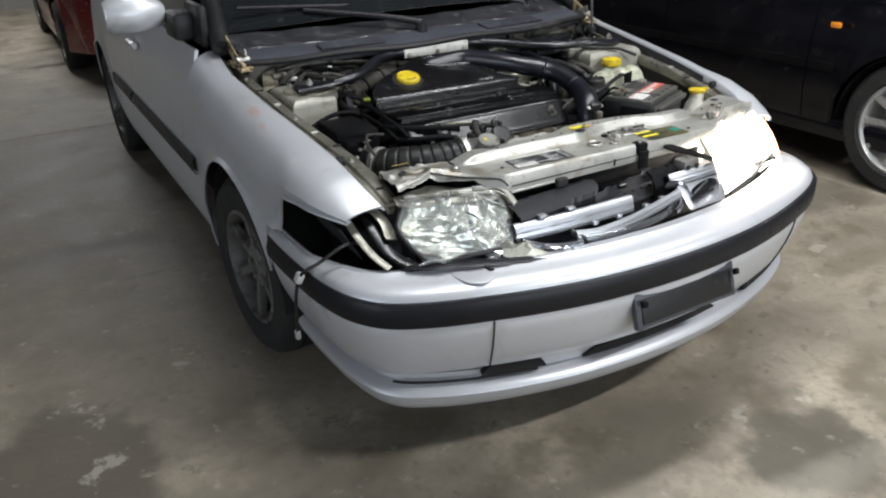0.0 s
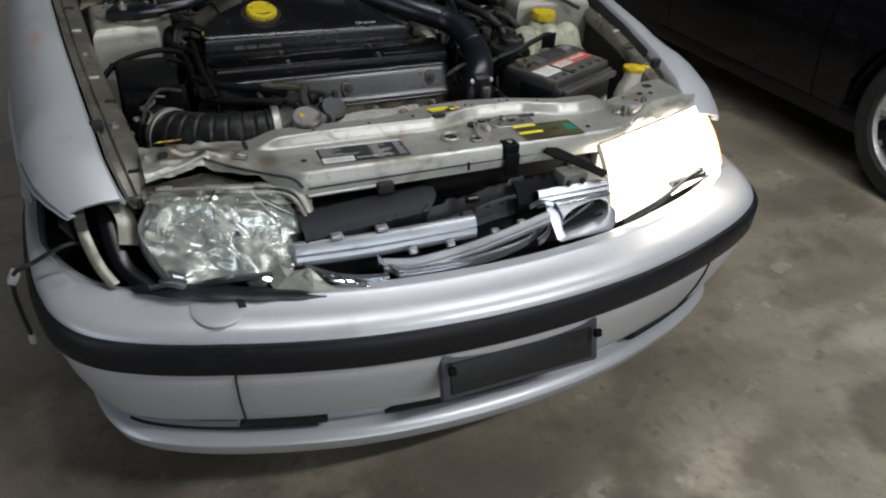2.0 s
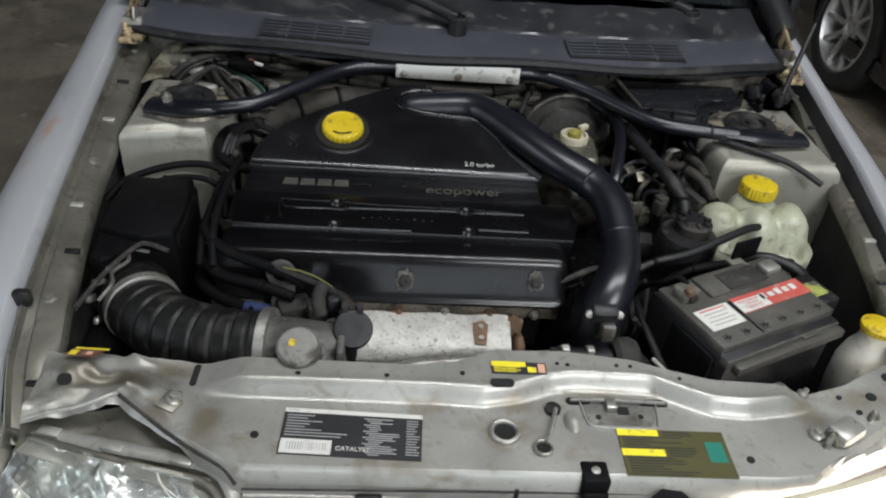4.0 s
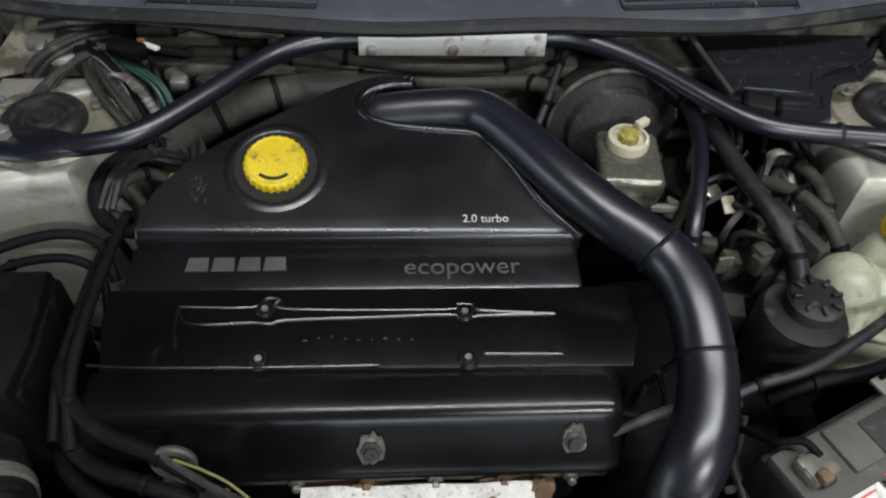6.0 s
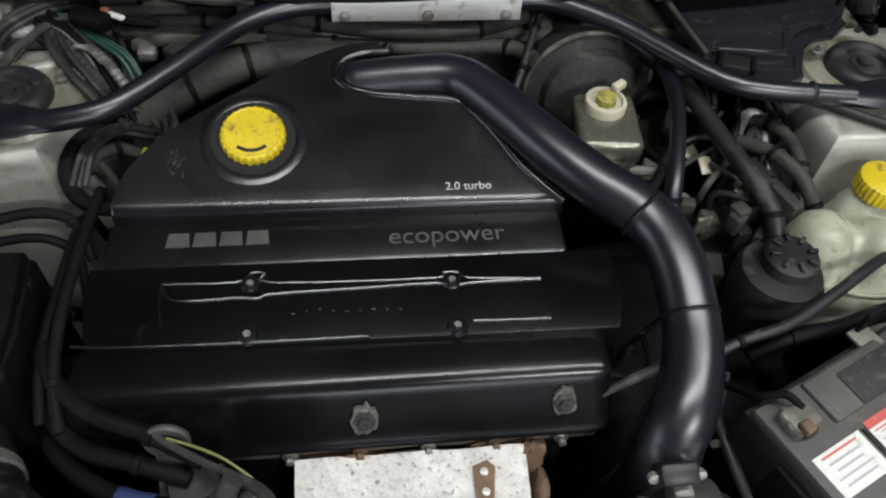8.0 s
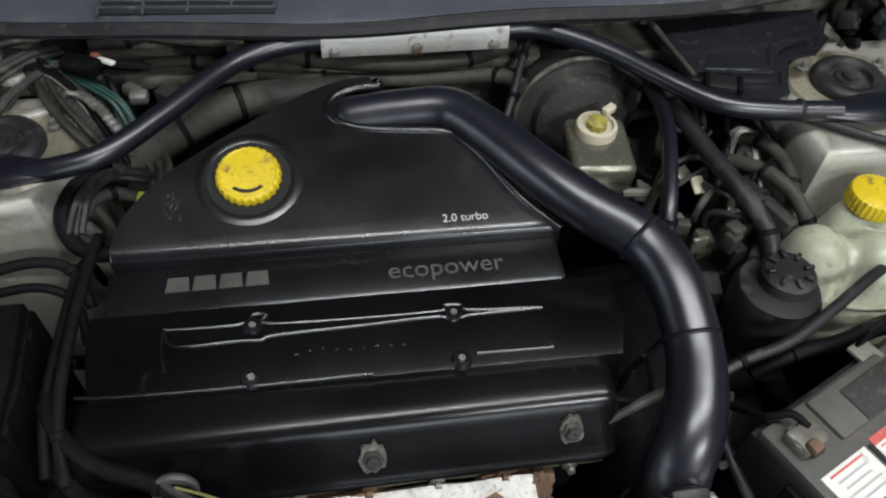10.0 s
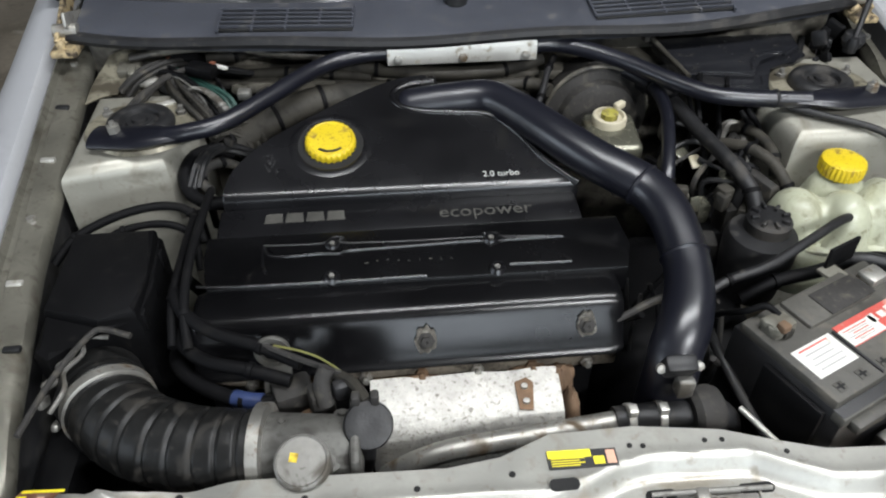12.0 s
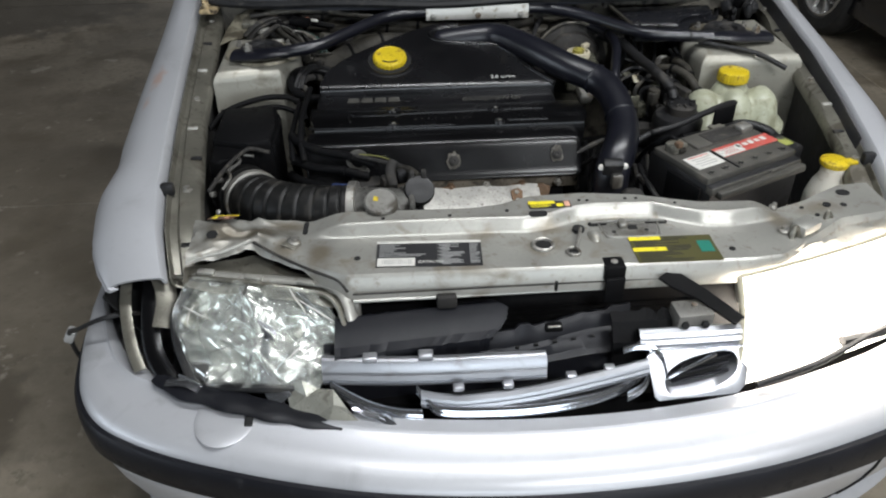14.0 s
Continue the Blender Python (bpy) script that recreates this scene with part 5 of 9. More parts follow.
add_prism(bm, [(0.117, 0.437), (0.120, 0.408), (0.130, 0.400), (0.205, 0.398), (0.214, 0.406), (0.219, 0.436)], 0.754, 0.7585, 0.002)
latch = part("bonnet_latch", bm, ALU, slam, "dull steel bonnet latch plate in a shallow recess", 0.4)
tube_part("latch_rim", [(0.114, 0.440, 0.7575), (0.118, 0.406, 0.7585), (0.130, 0.396, 0.7585), (0.206, 0.394, 0.7585), (0.217, 0.404, 0.7585), (0.222, 0.438, 0.7575)], 0.0022, PANELMETAL, latch, n=6, per=4)
tube_part("latch_wire", [(0.100, 0.440, 0.762), (0.16, 0.438, 0.7645), (0.235, 0.437, 0.762)], 0.003, ALU, latch, n=8)
box_part("latch_opening", (0.172, 0.424, 0.7588), (0.017, 0.014, 0.002), DARKHOLE, latch, bevel=0.001)
box_part("latch_clip", (0.155, 0.431, 0.763), (0.016, 0.022, 0.012), STEEL, latch, bevel=0.004)
panel_hole(0.112, 0.441, 0.0065, 0.022)
panel_hole(0.220, 0.440, 0.0065, 0.028)
for x, y in ((0.135, 0.412), (0.195, 0.414)):
    bm = bmesh.new()
    add_lathe(bm, [(0.004, 0), (0.004, 0.001), (0, 0.0012)], Matrix.Translation((x, y, 0.7584)), 10)
    part("rivet", bm, DARKHOLE, latch)
for x, y, r in ((-0.432, 0.423, 0.012), (0.437, 0.388, 0.011), (0.448, 0.462, 0.008)):
    bm = bmesh.new()
    add_lathe(bm, [(r, 0), (r, 0.004), (r * 0.8, 0.006), (r * 0.55, 0.006), (r * 0.5, 0.012), (0, 0.0125)], on_panel(x, y), 18)
    part("panel_bolt", bm, STEEL, slam)
# brackets on the front edge
grab = box_part("front_bracket", (0.112, 0.322, 0.7445), (0.036, 0.034, 0.030), MATTBLACK, slam, "black rubber-covered bracket", None, 0.004)
box_part("bracket_leg", (0.112, 0.302, 0.715), (0.034, 0.008, 0.050), MATTBLACK, grab, bevel=0.003)
lathe_part("screw", [(0.006, 0), (0.006, 0.002), (0, 0.003)], Matrix.Translation((0.112, 0.322, 0.7598)), STEEL, grab, n=12)
box_part("centre_bracket", (-0.173, 0.308, 0.706), (0.034, 0.016, 0.024), DUSTY, slam, "small grimy bracket", None, 0.004)
bm = bmesh.new()
rows = []
for x in np.linspace(0.40, 0.70, 19):
    fx = front_edge(min(x, 0.66))
    yl = lerp_table(x, (0.325, 0.742), (0.293, 0.453))
    e = 0.004 * math.sin(x * 70)
    rows.append([(x, fx + 0.01, panel_z(min(x, 0.66), fx) - 0.008), (x, fx * 0.6 + yl * 0.4, 0.748 + e), (x, fx * 0.3 + yl * 0.7, 0.742 - e), (x, yl - 0.002, 0.733), (x, yl, 0.71)])
add_grid(bm, rows)
solid(bm, 0.002)
part("lamp_carrier", bm, PANELMETAL, slam, "pressed metal lamp carrier")
# wing bracket at the sound end
box_part("lamp_bracket", (0.475, 0.388, 0.768), (0.05, 0.035, 0.022), PANELMETAL, slam, "", Matrix.Rotation(0.5, 4, "Z"), 0.008)
for k in range(3):
    tube_part("bracket_loop", [(0.44 + 0.04 * k, 0.365 + 0.02 * k, 0.75), (0.448 + 0.04 * k, 0.375 + 0.02 * k, 0.775), (0.46 + 0.04 * k, 0.37 + 0.02 * k, 0.752)], 0.005, BAYMETAL, slam, n=8)

tube_part("lip_edge", [(x, 0.3165, 0.7085) for x in np.linspace(-0.33, 0.37, 9)], 0.0032, PANELMETAL, slam, "pale folded lower edge", n=8, per=1)
tube_part("lip_crease", [(x, 0.3125, 0.7265) for x in np.linspace(-0.33, 0.36, 9)], 0.0016, DUSTY, slam, "thin dark seam line along the lip", n=6, per=1)
box_part("lip_slot", (0.014, 0.3125, 0.722), (0.005, 0.006, 0.018), DARKHOLE, slam, bevel=0.001)
BRACKETDIRT = surf("dirty_sheet", (0.17, 0.163, 0.135), 0.6, 0.3, 0.25, 18, 140, 0.15, (0.08, 0.07, 0.055), 0.50, 24)
# the crumpled end: a flap pushed down under the notch, and its folded edge
bm = bmesh.new()
rows = []
for i in range(25):
    t = i / 24
    x = -0.625 + 0.275 * t
    back = lerp_table(x, (-0.625, -0.59, -0.51, -0.44, -0.35), (0.415, 0.42, 0.44, 0.40, 0.335))
    front = lerp_table(x, (-0.625, -0.50, -0.35), (0.372, 0.352, 0.306))
    rows.append([(x, back + (front - back) * q, 0.728 - 0.018 * q + 0.010 * noise.noise(Vector((x * 17, q * 2.2, 1))) - 0.006 * t) for q in np.linspace(0, 1, 9)])
add_grid(bm, rows)
solid(bm, 0.002)
part("crumpled_flap", bm, BAYMETAL, slam, "crumpled flap of dull sheet metal")
tube_part("folded_seam", [(-0.614, 0.394, 0.752), (-0.585, 0.402, 0.757), (-0.555, 0.408, 0.760), (-0.525, 0.418, 0.766), (-0.505, 0.428, 0.768)], 0.0030, PANELMETAL, slam, "", n=8)
# dark tube stands in for the shade of the gap below the fold
tube_part("torn_edge", [(-0.503, 0.428, 0.764), (-0.470, 0.405, 0.757), (-0.435, 0.379, 0.753), (-0.395, 0.352, 0.750), (-0.355, 0.330, 0.745), (-0.338, 0.318, 0.728)], 0.0026, DUSTY, slam, "dark line for the shaded gap at the panel edge", n=7)
bm = bmesh.new()
add_prism(bm, [(-0.020, -0.010), (0.004, -0.020), (0.015, -0.004), (0.010, 0.016), (-0.006, 0.015)], 0.0, 0.0025, 0.001, on_panel(-0.434, 0.421, 0.0))
part("bolt_tab", bm, BAYMETAL, slam, "pale triangular tab under a bolt", 0.4)
RAIL = [(-0.612, 0.405, 0.720), (-0.545, 0.386, 0.723), (-0.45, 0.366, 0.724), (-0.375, 0.348, 0.724), (-0.347, 0.326, 0.716), (-0.334, 0.297, 0.692), (-0.328, 0.275, 0.660)]
tube_part("lamp_frame_bar", RAIL, 0.0105, PANELMETAL, slam, "pale bent lamp frame rail", n=10, flat=0.45)
tube_part("lamp_frame_bar", [(x - 0.012, y - 0.016, z - 0.006) for x, y, z in RAIL[2:]], 0.0045, BAYMETAL, slam, "grey bent inner lamp frame", n=8)
for x, y in ((-0.585, 0.399), (-0.50, 0.376), (-0.41, 0.357)):
    box_part("frame_tab", (x, y - 0.004, 0.728), (0.030, 0.014, 0.008), PANELMETAL, slam, "", Matrix.Rotation(-0.25, 4, "Z"), 0.002)

# ---- radiator, shroud and broken grille ----
rad = thing("radiator", (0.0, 0.30, 0.3), "black radiator core with a dark plastic air guide", "radiator")
bm = bmesh.new()
add_box(bm, Vector((0.02, 0.365, 0.50)), Vector((0.78, 0.04, 0.40)), None, 0.006)
core = part("core", bm, MATTBLACK, rad)
for k in range(26):
    box_part("fin", (0.02, 0.343, 0.34 + 0.0125 * k), (0.74, 0.004, 0.003), MATTBLACK, core, bevel=0)
bm = bmesh.new()
rows = []
for i in range(29):
    t = i / 28
    rag = 0.004 * noise.noise(Vector((t * 17, 0, 3)))
    row = []
    for y, z, xe in ((0.324, 0.690, -0.092), (0.316, 0.694, -0.086), (0.300, 0.693, -0.070), (0.278, 0.688, -0.074), (0.258, 0.681, -0.088), (0.246, 0.672, -0.105), (0.243, 0.640, -0.110)):
        x = -0.362 + (xe + 0.362) * t
        row.append((x, y + rag - 0.022 * (1 - t), z - 0.004 * (1 - t)))
    rows.append(row)
add_grid(bm, rows)
solid(bm, 0.003)
guide = part("air_guide", bm, STRIP, rad, "black plastic air guide, snapped off", 0.2)
bm = bmesh.new()
rows = []
for i in range(65):
    t = i / 64
    x = -0.382 + 0.525 * t
    sh = 0.038 * smooth_step(0.55, 0.95, t)
    rag = 0.006 * noise.noise(Vector((x * 45, 0, 7))) * smooth_step(0.45, 0.7, t) + (0.008 if 0.62 < t < 0.66 or t > 0.93 else 0.0)
    rows.append([(x, 0.272 + sh, 0.658 + rag + 0.012 * t), (x, 0.262 + sh, 0.664 + rag + 0.012 * t), (x, 0.252 + sh, 0.656 + 0.012 * t), (x, 0.246 + sh, 0.640 + 0.012 * t), (x, 0.236 + sh, 0.636 + 0.012 * t), (x, 0.231 + sh * 0.8, 0.622 + 0.010 * t), (x, 0.222 + sh * 0.6, 0.618 + 0.010 * t), (x, 0.220 + sh * 0.5, 0.570)])
add_grid(bm, rows)
solid(bm, 0.003)
low_guide = part("lower_air_guide", bm, STRIP, rad, "torn black plastic grille support")
for x, dy in ((-0.295, 0.0), (-0.205, 0.0), (-0.115, 0.0), (0.005, 0.012)):
    box_part("clip", (x, 0.258 + dy, 0.668), (0.030, 0.018, 0.010), MATTBLACK, low_guide, bevel=0.003)
    box_part("clip_edge", (x, 0.252 + dy, 0.6735), (0.022, 0.004, 0.0025), STEEL, low_guide, "worn bright clip edge", bevel=0.001)
for k in range(6):
    box_part("hole", (-0.06 + 0.033 * k, 0.246 + 0.006 * k * 0.6, 0.648 + 0.0008 * k), (0.007, 0.004, 0.005), DARKHOLE, low_guide, bevel=0.001)
box_part("frame_post", (0.36, 0.33, 0.60), (0.03, 0.03, 0.22), PANELMETAL, rad, bevel=0.006)
box_part("frame_post", (-0.335, 0.335, 0.60), (0.03, 0.03, 0.20), PANELMETAL, rad, bevel=0.006)
horn = box_part("horn_bracket", (0.233, 0.254, 0.690), (0.062, 0.044, 0.036), ALU, rad, "dull steel bracket", Matrix.Rotation(0.05, 4, "Z"), 0.004)
for dx in (-0.018, 0.016):
    lathe_part("bolt", [(0.007, 0), (0.007, 0.004), (0.003, 0.005), (0, 0.005)], turned((0.233 + dx, 0.231, 0.690), (0, -1, 0.2)), DARKHOLE, horn, n=6)
lathe_part("bolt", [(0.006, 0), (0.006, 0.006), (0, 0.007)], Matrix.Translation((0.236, 0.256, 0.708)), STEEL, horn, n=6)
bm = bmesh.new()
FLAP = [(0.185, 0.300, 0.738), (0.215, 0.322, 0.740), (0.262, 0.285, 0.722), (0.312, 0.226, 0.704), (0.292, 0.215, 0.700), (0.245, 0.262, 0.718), (0.205, 0.285, 0.728)]
bm.faces.new([bm.verts.new(p) for p in FLAP])
bmesh.ops.triangulate(bm, faces=bm.faces[:])
solid(bm, 0.004)
part("torn_foam", bm, MATTBLACK, rad, "torn flap of black foam sheet")
bm = bmesh.new()
rows = []
for i in range(13):
    x = 0.10 + 0.12 * i / 12
    e = 0.010 * noise.noise(Vector((x * 70, 1, 3)))
    rows.append([(x, 0.275 + e, 0.690 + e), (x, 0.255, 0.684 + 0.6 * e), (x, 0.235 + e, 0.655), (x, 0.230, 0.615)])
add_grid(bm, rows)
solid(bm, 0.006)
part("torn_foam", bm, MATTBLACK, rad, "torn black foam strip", 0.3)
box_part("cross_member", (0.0, 0.24, 0.46), (1.0, 0.06, 0.10), MATTBLACK, rad, bevel=0.01)
bm = bmesh.new()
rows = []
for i in range(60):
    x = -0.66 + 1.32 * i / 59
    f = 0.19 + 0.16 * abs(x) ** 2.2 / 0.5
    rows.append([(x, f + 0.12, 0.58), (x, f + 0.05, 0.59), (x, f, 0.572), (x, f - 0.01, 0.50), (x, f + 0.02, 0.30)])
add_grid(bm, rows)
part("bumper_beam", bm, MATTBLACK, rad, "dark bumper beam behind the cover")

grille = thing("broken_grille", (0.0, 0.18, 0.6), "broken chrome radiator grille hanging in pieces", "grille")


def trim_bar(name, path, h, material, depth=0.012, label="", twist=0.0, lean=0.0):
    bm = bmesh.new()
    rows = []
    for p, q in zip(catmull(path, 6), np.linspace(0, 1, 6 * (len(path) - 1) + 1)):
        tw = Matrix.Rotation(lean + twist * q, 3, "X")
        rows.append([p + tw @ Vector(o) for o in ((0, depth, h * 0.5), (0, 0.004, h * 0.5), (0, 0, h * 0.44), (0, -0.003, h * 0.2), (0, -0.003, 0.02 * h), (0, 0.0, -0.04 * h), (0, -0.002, -0.10 * h), (0, -0.002, -h * 0.28), (0, 0.003, -h * 0.34), (0, 0.0, -h * 0.40), (0, 0.003, -h * 0.5), (0, depth, -h * 0.5))])
    add_grid(bm, rows, close_v=True)
    return part(name, bm, material, grille, label, 0.3)


trim_bar("upper_bar", [(-0.384, 0.219, 0.643), (-0.25, 0.204, 0.645), (-0.12, 0.198, 0.647), (-0.019, 0.196, 0.648)], 0.046, BRUSHED, 0.016, "bright chrome bar, broken off short", 0.0, -0.35)
for x in (-0.305, -0.215):
    box_part("clip", (x, 0.216, 0.672), (0.024, 0.018, 0.010), BRUSHED, grille, bevel=0.003)
trim_bar("lower_bar", [(-0.226, 0.172, 0.616), (-0.185, 0.163, 0.613), (-0.143, 0.159, 0.613), (-0.046, 0.164, 0.618), (0.045, 0.174, 0.628), (0.10, 0.181, 0.635), (0.150, 0.188, 0.641)], 0.028, BRUSHED, 0.006, "bent chrome lower bar", 0.0, -0.55)
trim_bar("inner_bar", [(-0.232, 0.186, 0.622), (-0.215, 0.166, 0.612), (-0.192, 0.152, 0.605), (-0.12, 0.146, 0.603), (-0.038, 0.146, 0.603), (0.05, 0.158, 0.604), (0.105, 0.176, 0.608), (0.150, 0.200, 0.622), (0.162, 0.214, 0.640)], 0.020, CHROME, 0.006, "curved chrome grille ring", 0.0, -0.5)
trim_bar("outer_ring", [(-0.372, 0.205, 0.622), (-0.335, 0.185, 0.609), (-0.30, 0.166, 0.604), (-0.262, 0.152, 0.603), (-0.225, 0.146, 0.603)], 0.022, CHROME, 0.006, "chrome end of the grille", 0.0, -0.5)
for x, y in ((-0.165, 0.176), (-0.085, 0.176), (0.02, 0.186), (0.085, 0.194)):
    box_part("clip", (x, y, 0.634 + 0.06 * max(0, x)), (0.018, 0.014, 0.010), BRUSHED, grille, bevel=0.003)
for k in range(5):
    box_part("blade_stub", (-0.06 + 0.022 * k, 0.158 + 0.002 * k, 0.600), (0.008, 0.010, 0.008), STEEL, grille, "", Matrix.Rotation(0.4 * k, 4, "Z"), 0.002)
# sound end of the grille: a framed teardrop opening with bars
trim_bar("top_bar", [(0.140, 0.222, 0.671), (0.19, 0.220, 0.673), (0.25, 0.219, 0.674), (0.338, 0.221, 0.674)], 0.036, BRUSHED, 0.020, "bright grille top bar", 0.0, -0.75)
trim_bar("top_ridge", [(0.150, 0.205, 0.659), (0.25, 0.203, 0.661), (0.326, 0.205, 0.662)], 0.006, CHROME, 0.010, "", 0.0, -0.75)
bm = bmesh.new()
outer = [(0.146, 0.662), (0.330, 0.664), (0.306, 0.602), (0.154, 0.602)]
drop = []
for k in range(24):
    a = math.tau * k / 24
    u = 0.236 + 0.064 * math.copysign(abs(math.cos(a)) ** 0.8, math.cos(a))
    drop.append((u + 0.008 * math.sin(a), 0.631 + 0.021 * math.copysign(abs(math.sin(a)) ** 0.8, math.sin(a)) + 0.10 * (u - 0.236)))



def grille_pt(x, z, back=0.0):
    return Vector((x, 0.153 + (z - 0.604) * 1.0 + (x - 0.2) * 0.05 + back, z))


ring_out = []
for k in range(24):
    a = math.tau * k / 24
    dx, dz = drop[k][0] - 0.236, drop[k][1] - 0.631
    s = 9.0
    for (ax, az), (bx2, bz) in zip(outer, outer[1:] + outer[:1]):
        ex, ez = bx2 - ax, bz - az
        den = dx * ez - dz * ex
        if abs(den) > 1e-9:
            t = ((ax - 0.236) * ez - (az - 0.631) * ex) / den
            if t > 0:
                s = min(s, t)
    ring_out.append((0.236 + dx * s, 0.631 + dz * s))
add_grid(bm, [[grille_pt(*p) for p in ring_out], [grille_pt(p[0] * 0.35 + q[0] * 0.65, p[1] * 0.35 + q[1] * 0.65, -0.004) for p, q in zip(ring_out, drop)], [grille_pt(*p, -0.003) for p in drop], [grille_pt(*p, 0.03) for p in drop]], close_v=True)
mesh_end = part("end_surround", bm, BRUSHED, grille, "chrome end surround with a teardrop opening")
for k in range(4):
    z = 0.617 + 0.0090 * k
    bm = bmesh.new()
    add_tube(bm, [grille_pt(0.185 + 0.010 * k, z, 0.010), grille_pt(0.284 + 0.004 * k, z + 0.008, 0.010)], 0.0034, 8, flat=0.6)
    part("bar", bm, STRIP, mesh_end)
bm = bmesh.new()
bm.faces.new([bm.verts.new(grille_pt(*p, 0.028)) for p in drop])
part("opening_back", bm, DARKHOLE, mesh_end)
trim_bar("snapped_blade", [(0.108, 0.205, 0.664), (0.135, 0.208, 0.668), (0.160, 0.203, 0.664), (0.172, 0.190, 0.654), (0.176, 0.176, 0.636)], 0.012, CHROME, 0.004, "snapped chrome blade", 0.5, -0.6)
trim_bar("snapped_blade", [(0.166, 0.172, 0.622), (0.195, 0.178, 0.634), (0.23, 0.186, 0.645), (0.262, 0.196, 0.653)], 0.006, CHROME, 0.003, "snapped chrome blade", 0.3, -0.6)
trim_bar("snapped_blade", [(0.158, 0.203, 0.648), (0.150, 0.182, 0.628), (0.136, 0.168, 0.612), (0.110, 0.158, 0.604)], 0.018, CHROME, 0.004, "bent chrome blade", 0.3, -0.6)

# ---- headlamps ----


def shell_u(u, v):
    """rounded outline of the smashed lamp: u pulled in at the corners."""
    left = 0.15 * smooth_step(0.42, 0.0, v) + 0.07 * smooth_step(0.55, 1.0, v)
    right = 1.0 - 0.12 * smooth_step(0.30, 0.0, v) - 0.10 * smooth_step(0.75, 1.0, v)
    return left + (right - left) * u


def lamp_pt(c, u, v, push=0.0):
    """c: four corners tl, tr, br, bl; u across, v down; the face bulges forward."""
    tl, tr, br, bl = (Vector(p) for p in c)
    p = tl.lerp(tr, u).lerp(bl.lerp(br, u), v)
    n = (tr - tl).cross(bl - tl).normalized()
    if n.y > 0:
        n = -n
    bulge = 0.035 * (1 - (2 * u - 1) ** 2) + 0.012 * (1 - (2 * v - 1) ** 2)
    return p + n * (bulge + push)


LAMP_R = ((-0.655, 0.412, 0.712), (-0.350, 0.330, 0.708), (-0.372, 0.212, 0.606), (-0.625, 0.250, 0.596))
LAMP_L = ((0.325, 0.285, 0.738), (0.742, 0.445, 0.722), (0.770, 0.345, 0.592), (0.298, 0.170, 0.604))
broken = thing("broken_headlamp", (-0.5, 0.32, 0.58), "smashed clear headlamp with a crumpled lens", "headlamp")


def bowl(u, v):
    """two reflector dishes, the inner one with fine rings, and the land between them."""
    d1 = math.hypot((u - 0.27) / 0.26, (v - 0.48) / 0.46)
    d2 = math.hypot((u - 0.74) / 0.25, (v - 0.40) / 0.46)
    deep = -0.020 * max(0.0, 1 - d1 * d1) - 0.026 * max(0.0, 1 - d2 * d2)
    rings = 0.0006 * math.sin(d2 * 40) * (1 if 0.25 < d2 < 0.95 else 0)
    dent = 0.022 * noise.noise(Vector((u * 4, v * 3, 5))) + 0.012 * (0.3 - abs(noise.noise(Vector((u * 7 - v * 3, v * 5, 7)))))
    return -0.030 + deep + rings + dent


bm = bmesh.new()
add_grid(bm, [[lamp_pt(LAMP_R, shell_u(u, v), v, bowl(u, v)) for v in np.linspace(0.02, 0.98, 56)] for u in np.linspace(0, 1, 72)])
part("reflector", bm, REFLECTOR, broken, "dented bright reflector with ringed bowls", 0.8)
for u, v, r in ((0.74, 0.40, 0.010), (0.27, 0.48, 0.012)):
    p = lamp_pt(LAMP_R, u, v, -0.075)
    lathe_part("bulb", [(r, 0.0), (r, 0.014), (r * 0.7, 0.024), (0, 0.028)], turned(p, lamp_pt(LAMP_R, u, v, 0) - p), STEEL, broken, "grey bulb shield", 18)
crease = random.Random(11)
FOLDS = [(crease.uniform(0.0, 1.0), crease.uniform(0.0, 1.0), crease.uniform(0, math.pi), crease.uniform(0.04, 0.14), crease.choice((-1, 1, 1)) * crease.uniform(0.007, 0.017)) for k in range(26)]


def fold(u, v):
    """straight creases of cracked plastic: sharp ridges that fade to both sides."""
    h = 0.005 * noise.noise(Vector((u * 3, v * 2.4, 3)))
    for fu, fv, fa, fw, fh in FOLDS:
        d = (u - fu) * math.cos(fa) + (v - fv) * 0.6 * math.sin(fa)
        along = -(u - fu) * math.sin(fa) + (v - fv) * 0.6 * math.cos(fa)
        h += fh * max(0.0, 1 - abs(d) / fw) * max(0.0, 1 - abs(along) / 0.55)
    return h


bm = bmesh.new()
add_grid(bm, [[lamp_pt(LAMP_R, shell_u(u, v), v, fold(u, v) - 0.012 * smooth_step(0.5, 0.2, u) * smooth_step(0.3, 0.8, v)) for v in np.linspace(0, 1, 44)] for u in np.linspace(0, 1, 64)])
bmesh.ops.triangulate(bm, faces=bm.faces[:])
solid(bm, 0.0022)
lens_ob = part("lens", bm, LENS, broken, "crazed clear plastic lens", 0.3)
lens_ob.visible_shadow = False
for k in range(16):
    u, v = crease.uniform(0.08, 0.92), crease.uniform(0.08, 0.95)
    p = lamp_pt(LAMP_R, u, v, crease.uniform(-0.012, 0.010))
    bm = bmesh.new()
    w, h = crease.uniform(0.003, 0.009), crease.uniform(0.03, 0.085)
    add_prism(bm, [(-w / 2, -h / 2), (w / 2, -h * 0.3), (w * 0.35, h / 2), (-w * 0.3, h * 0.35)], -0.0008, 0.0008, 0, turned(p, (crease.uniform(-0.5, 0.5), -1, crease.uniform(0.2, 1.2)), (1, 0, crease.uniform(-0.8, 1.6))))
    part("shard", bm, (LENS, CHROME, LENS)[k % 3], broken, "", 0.2)
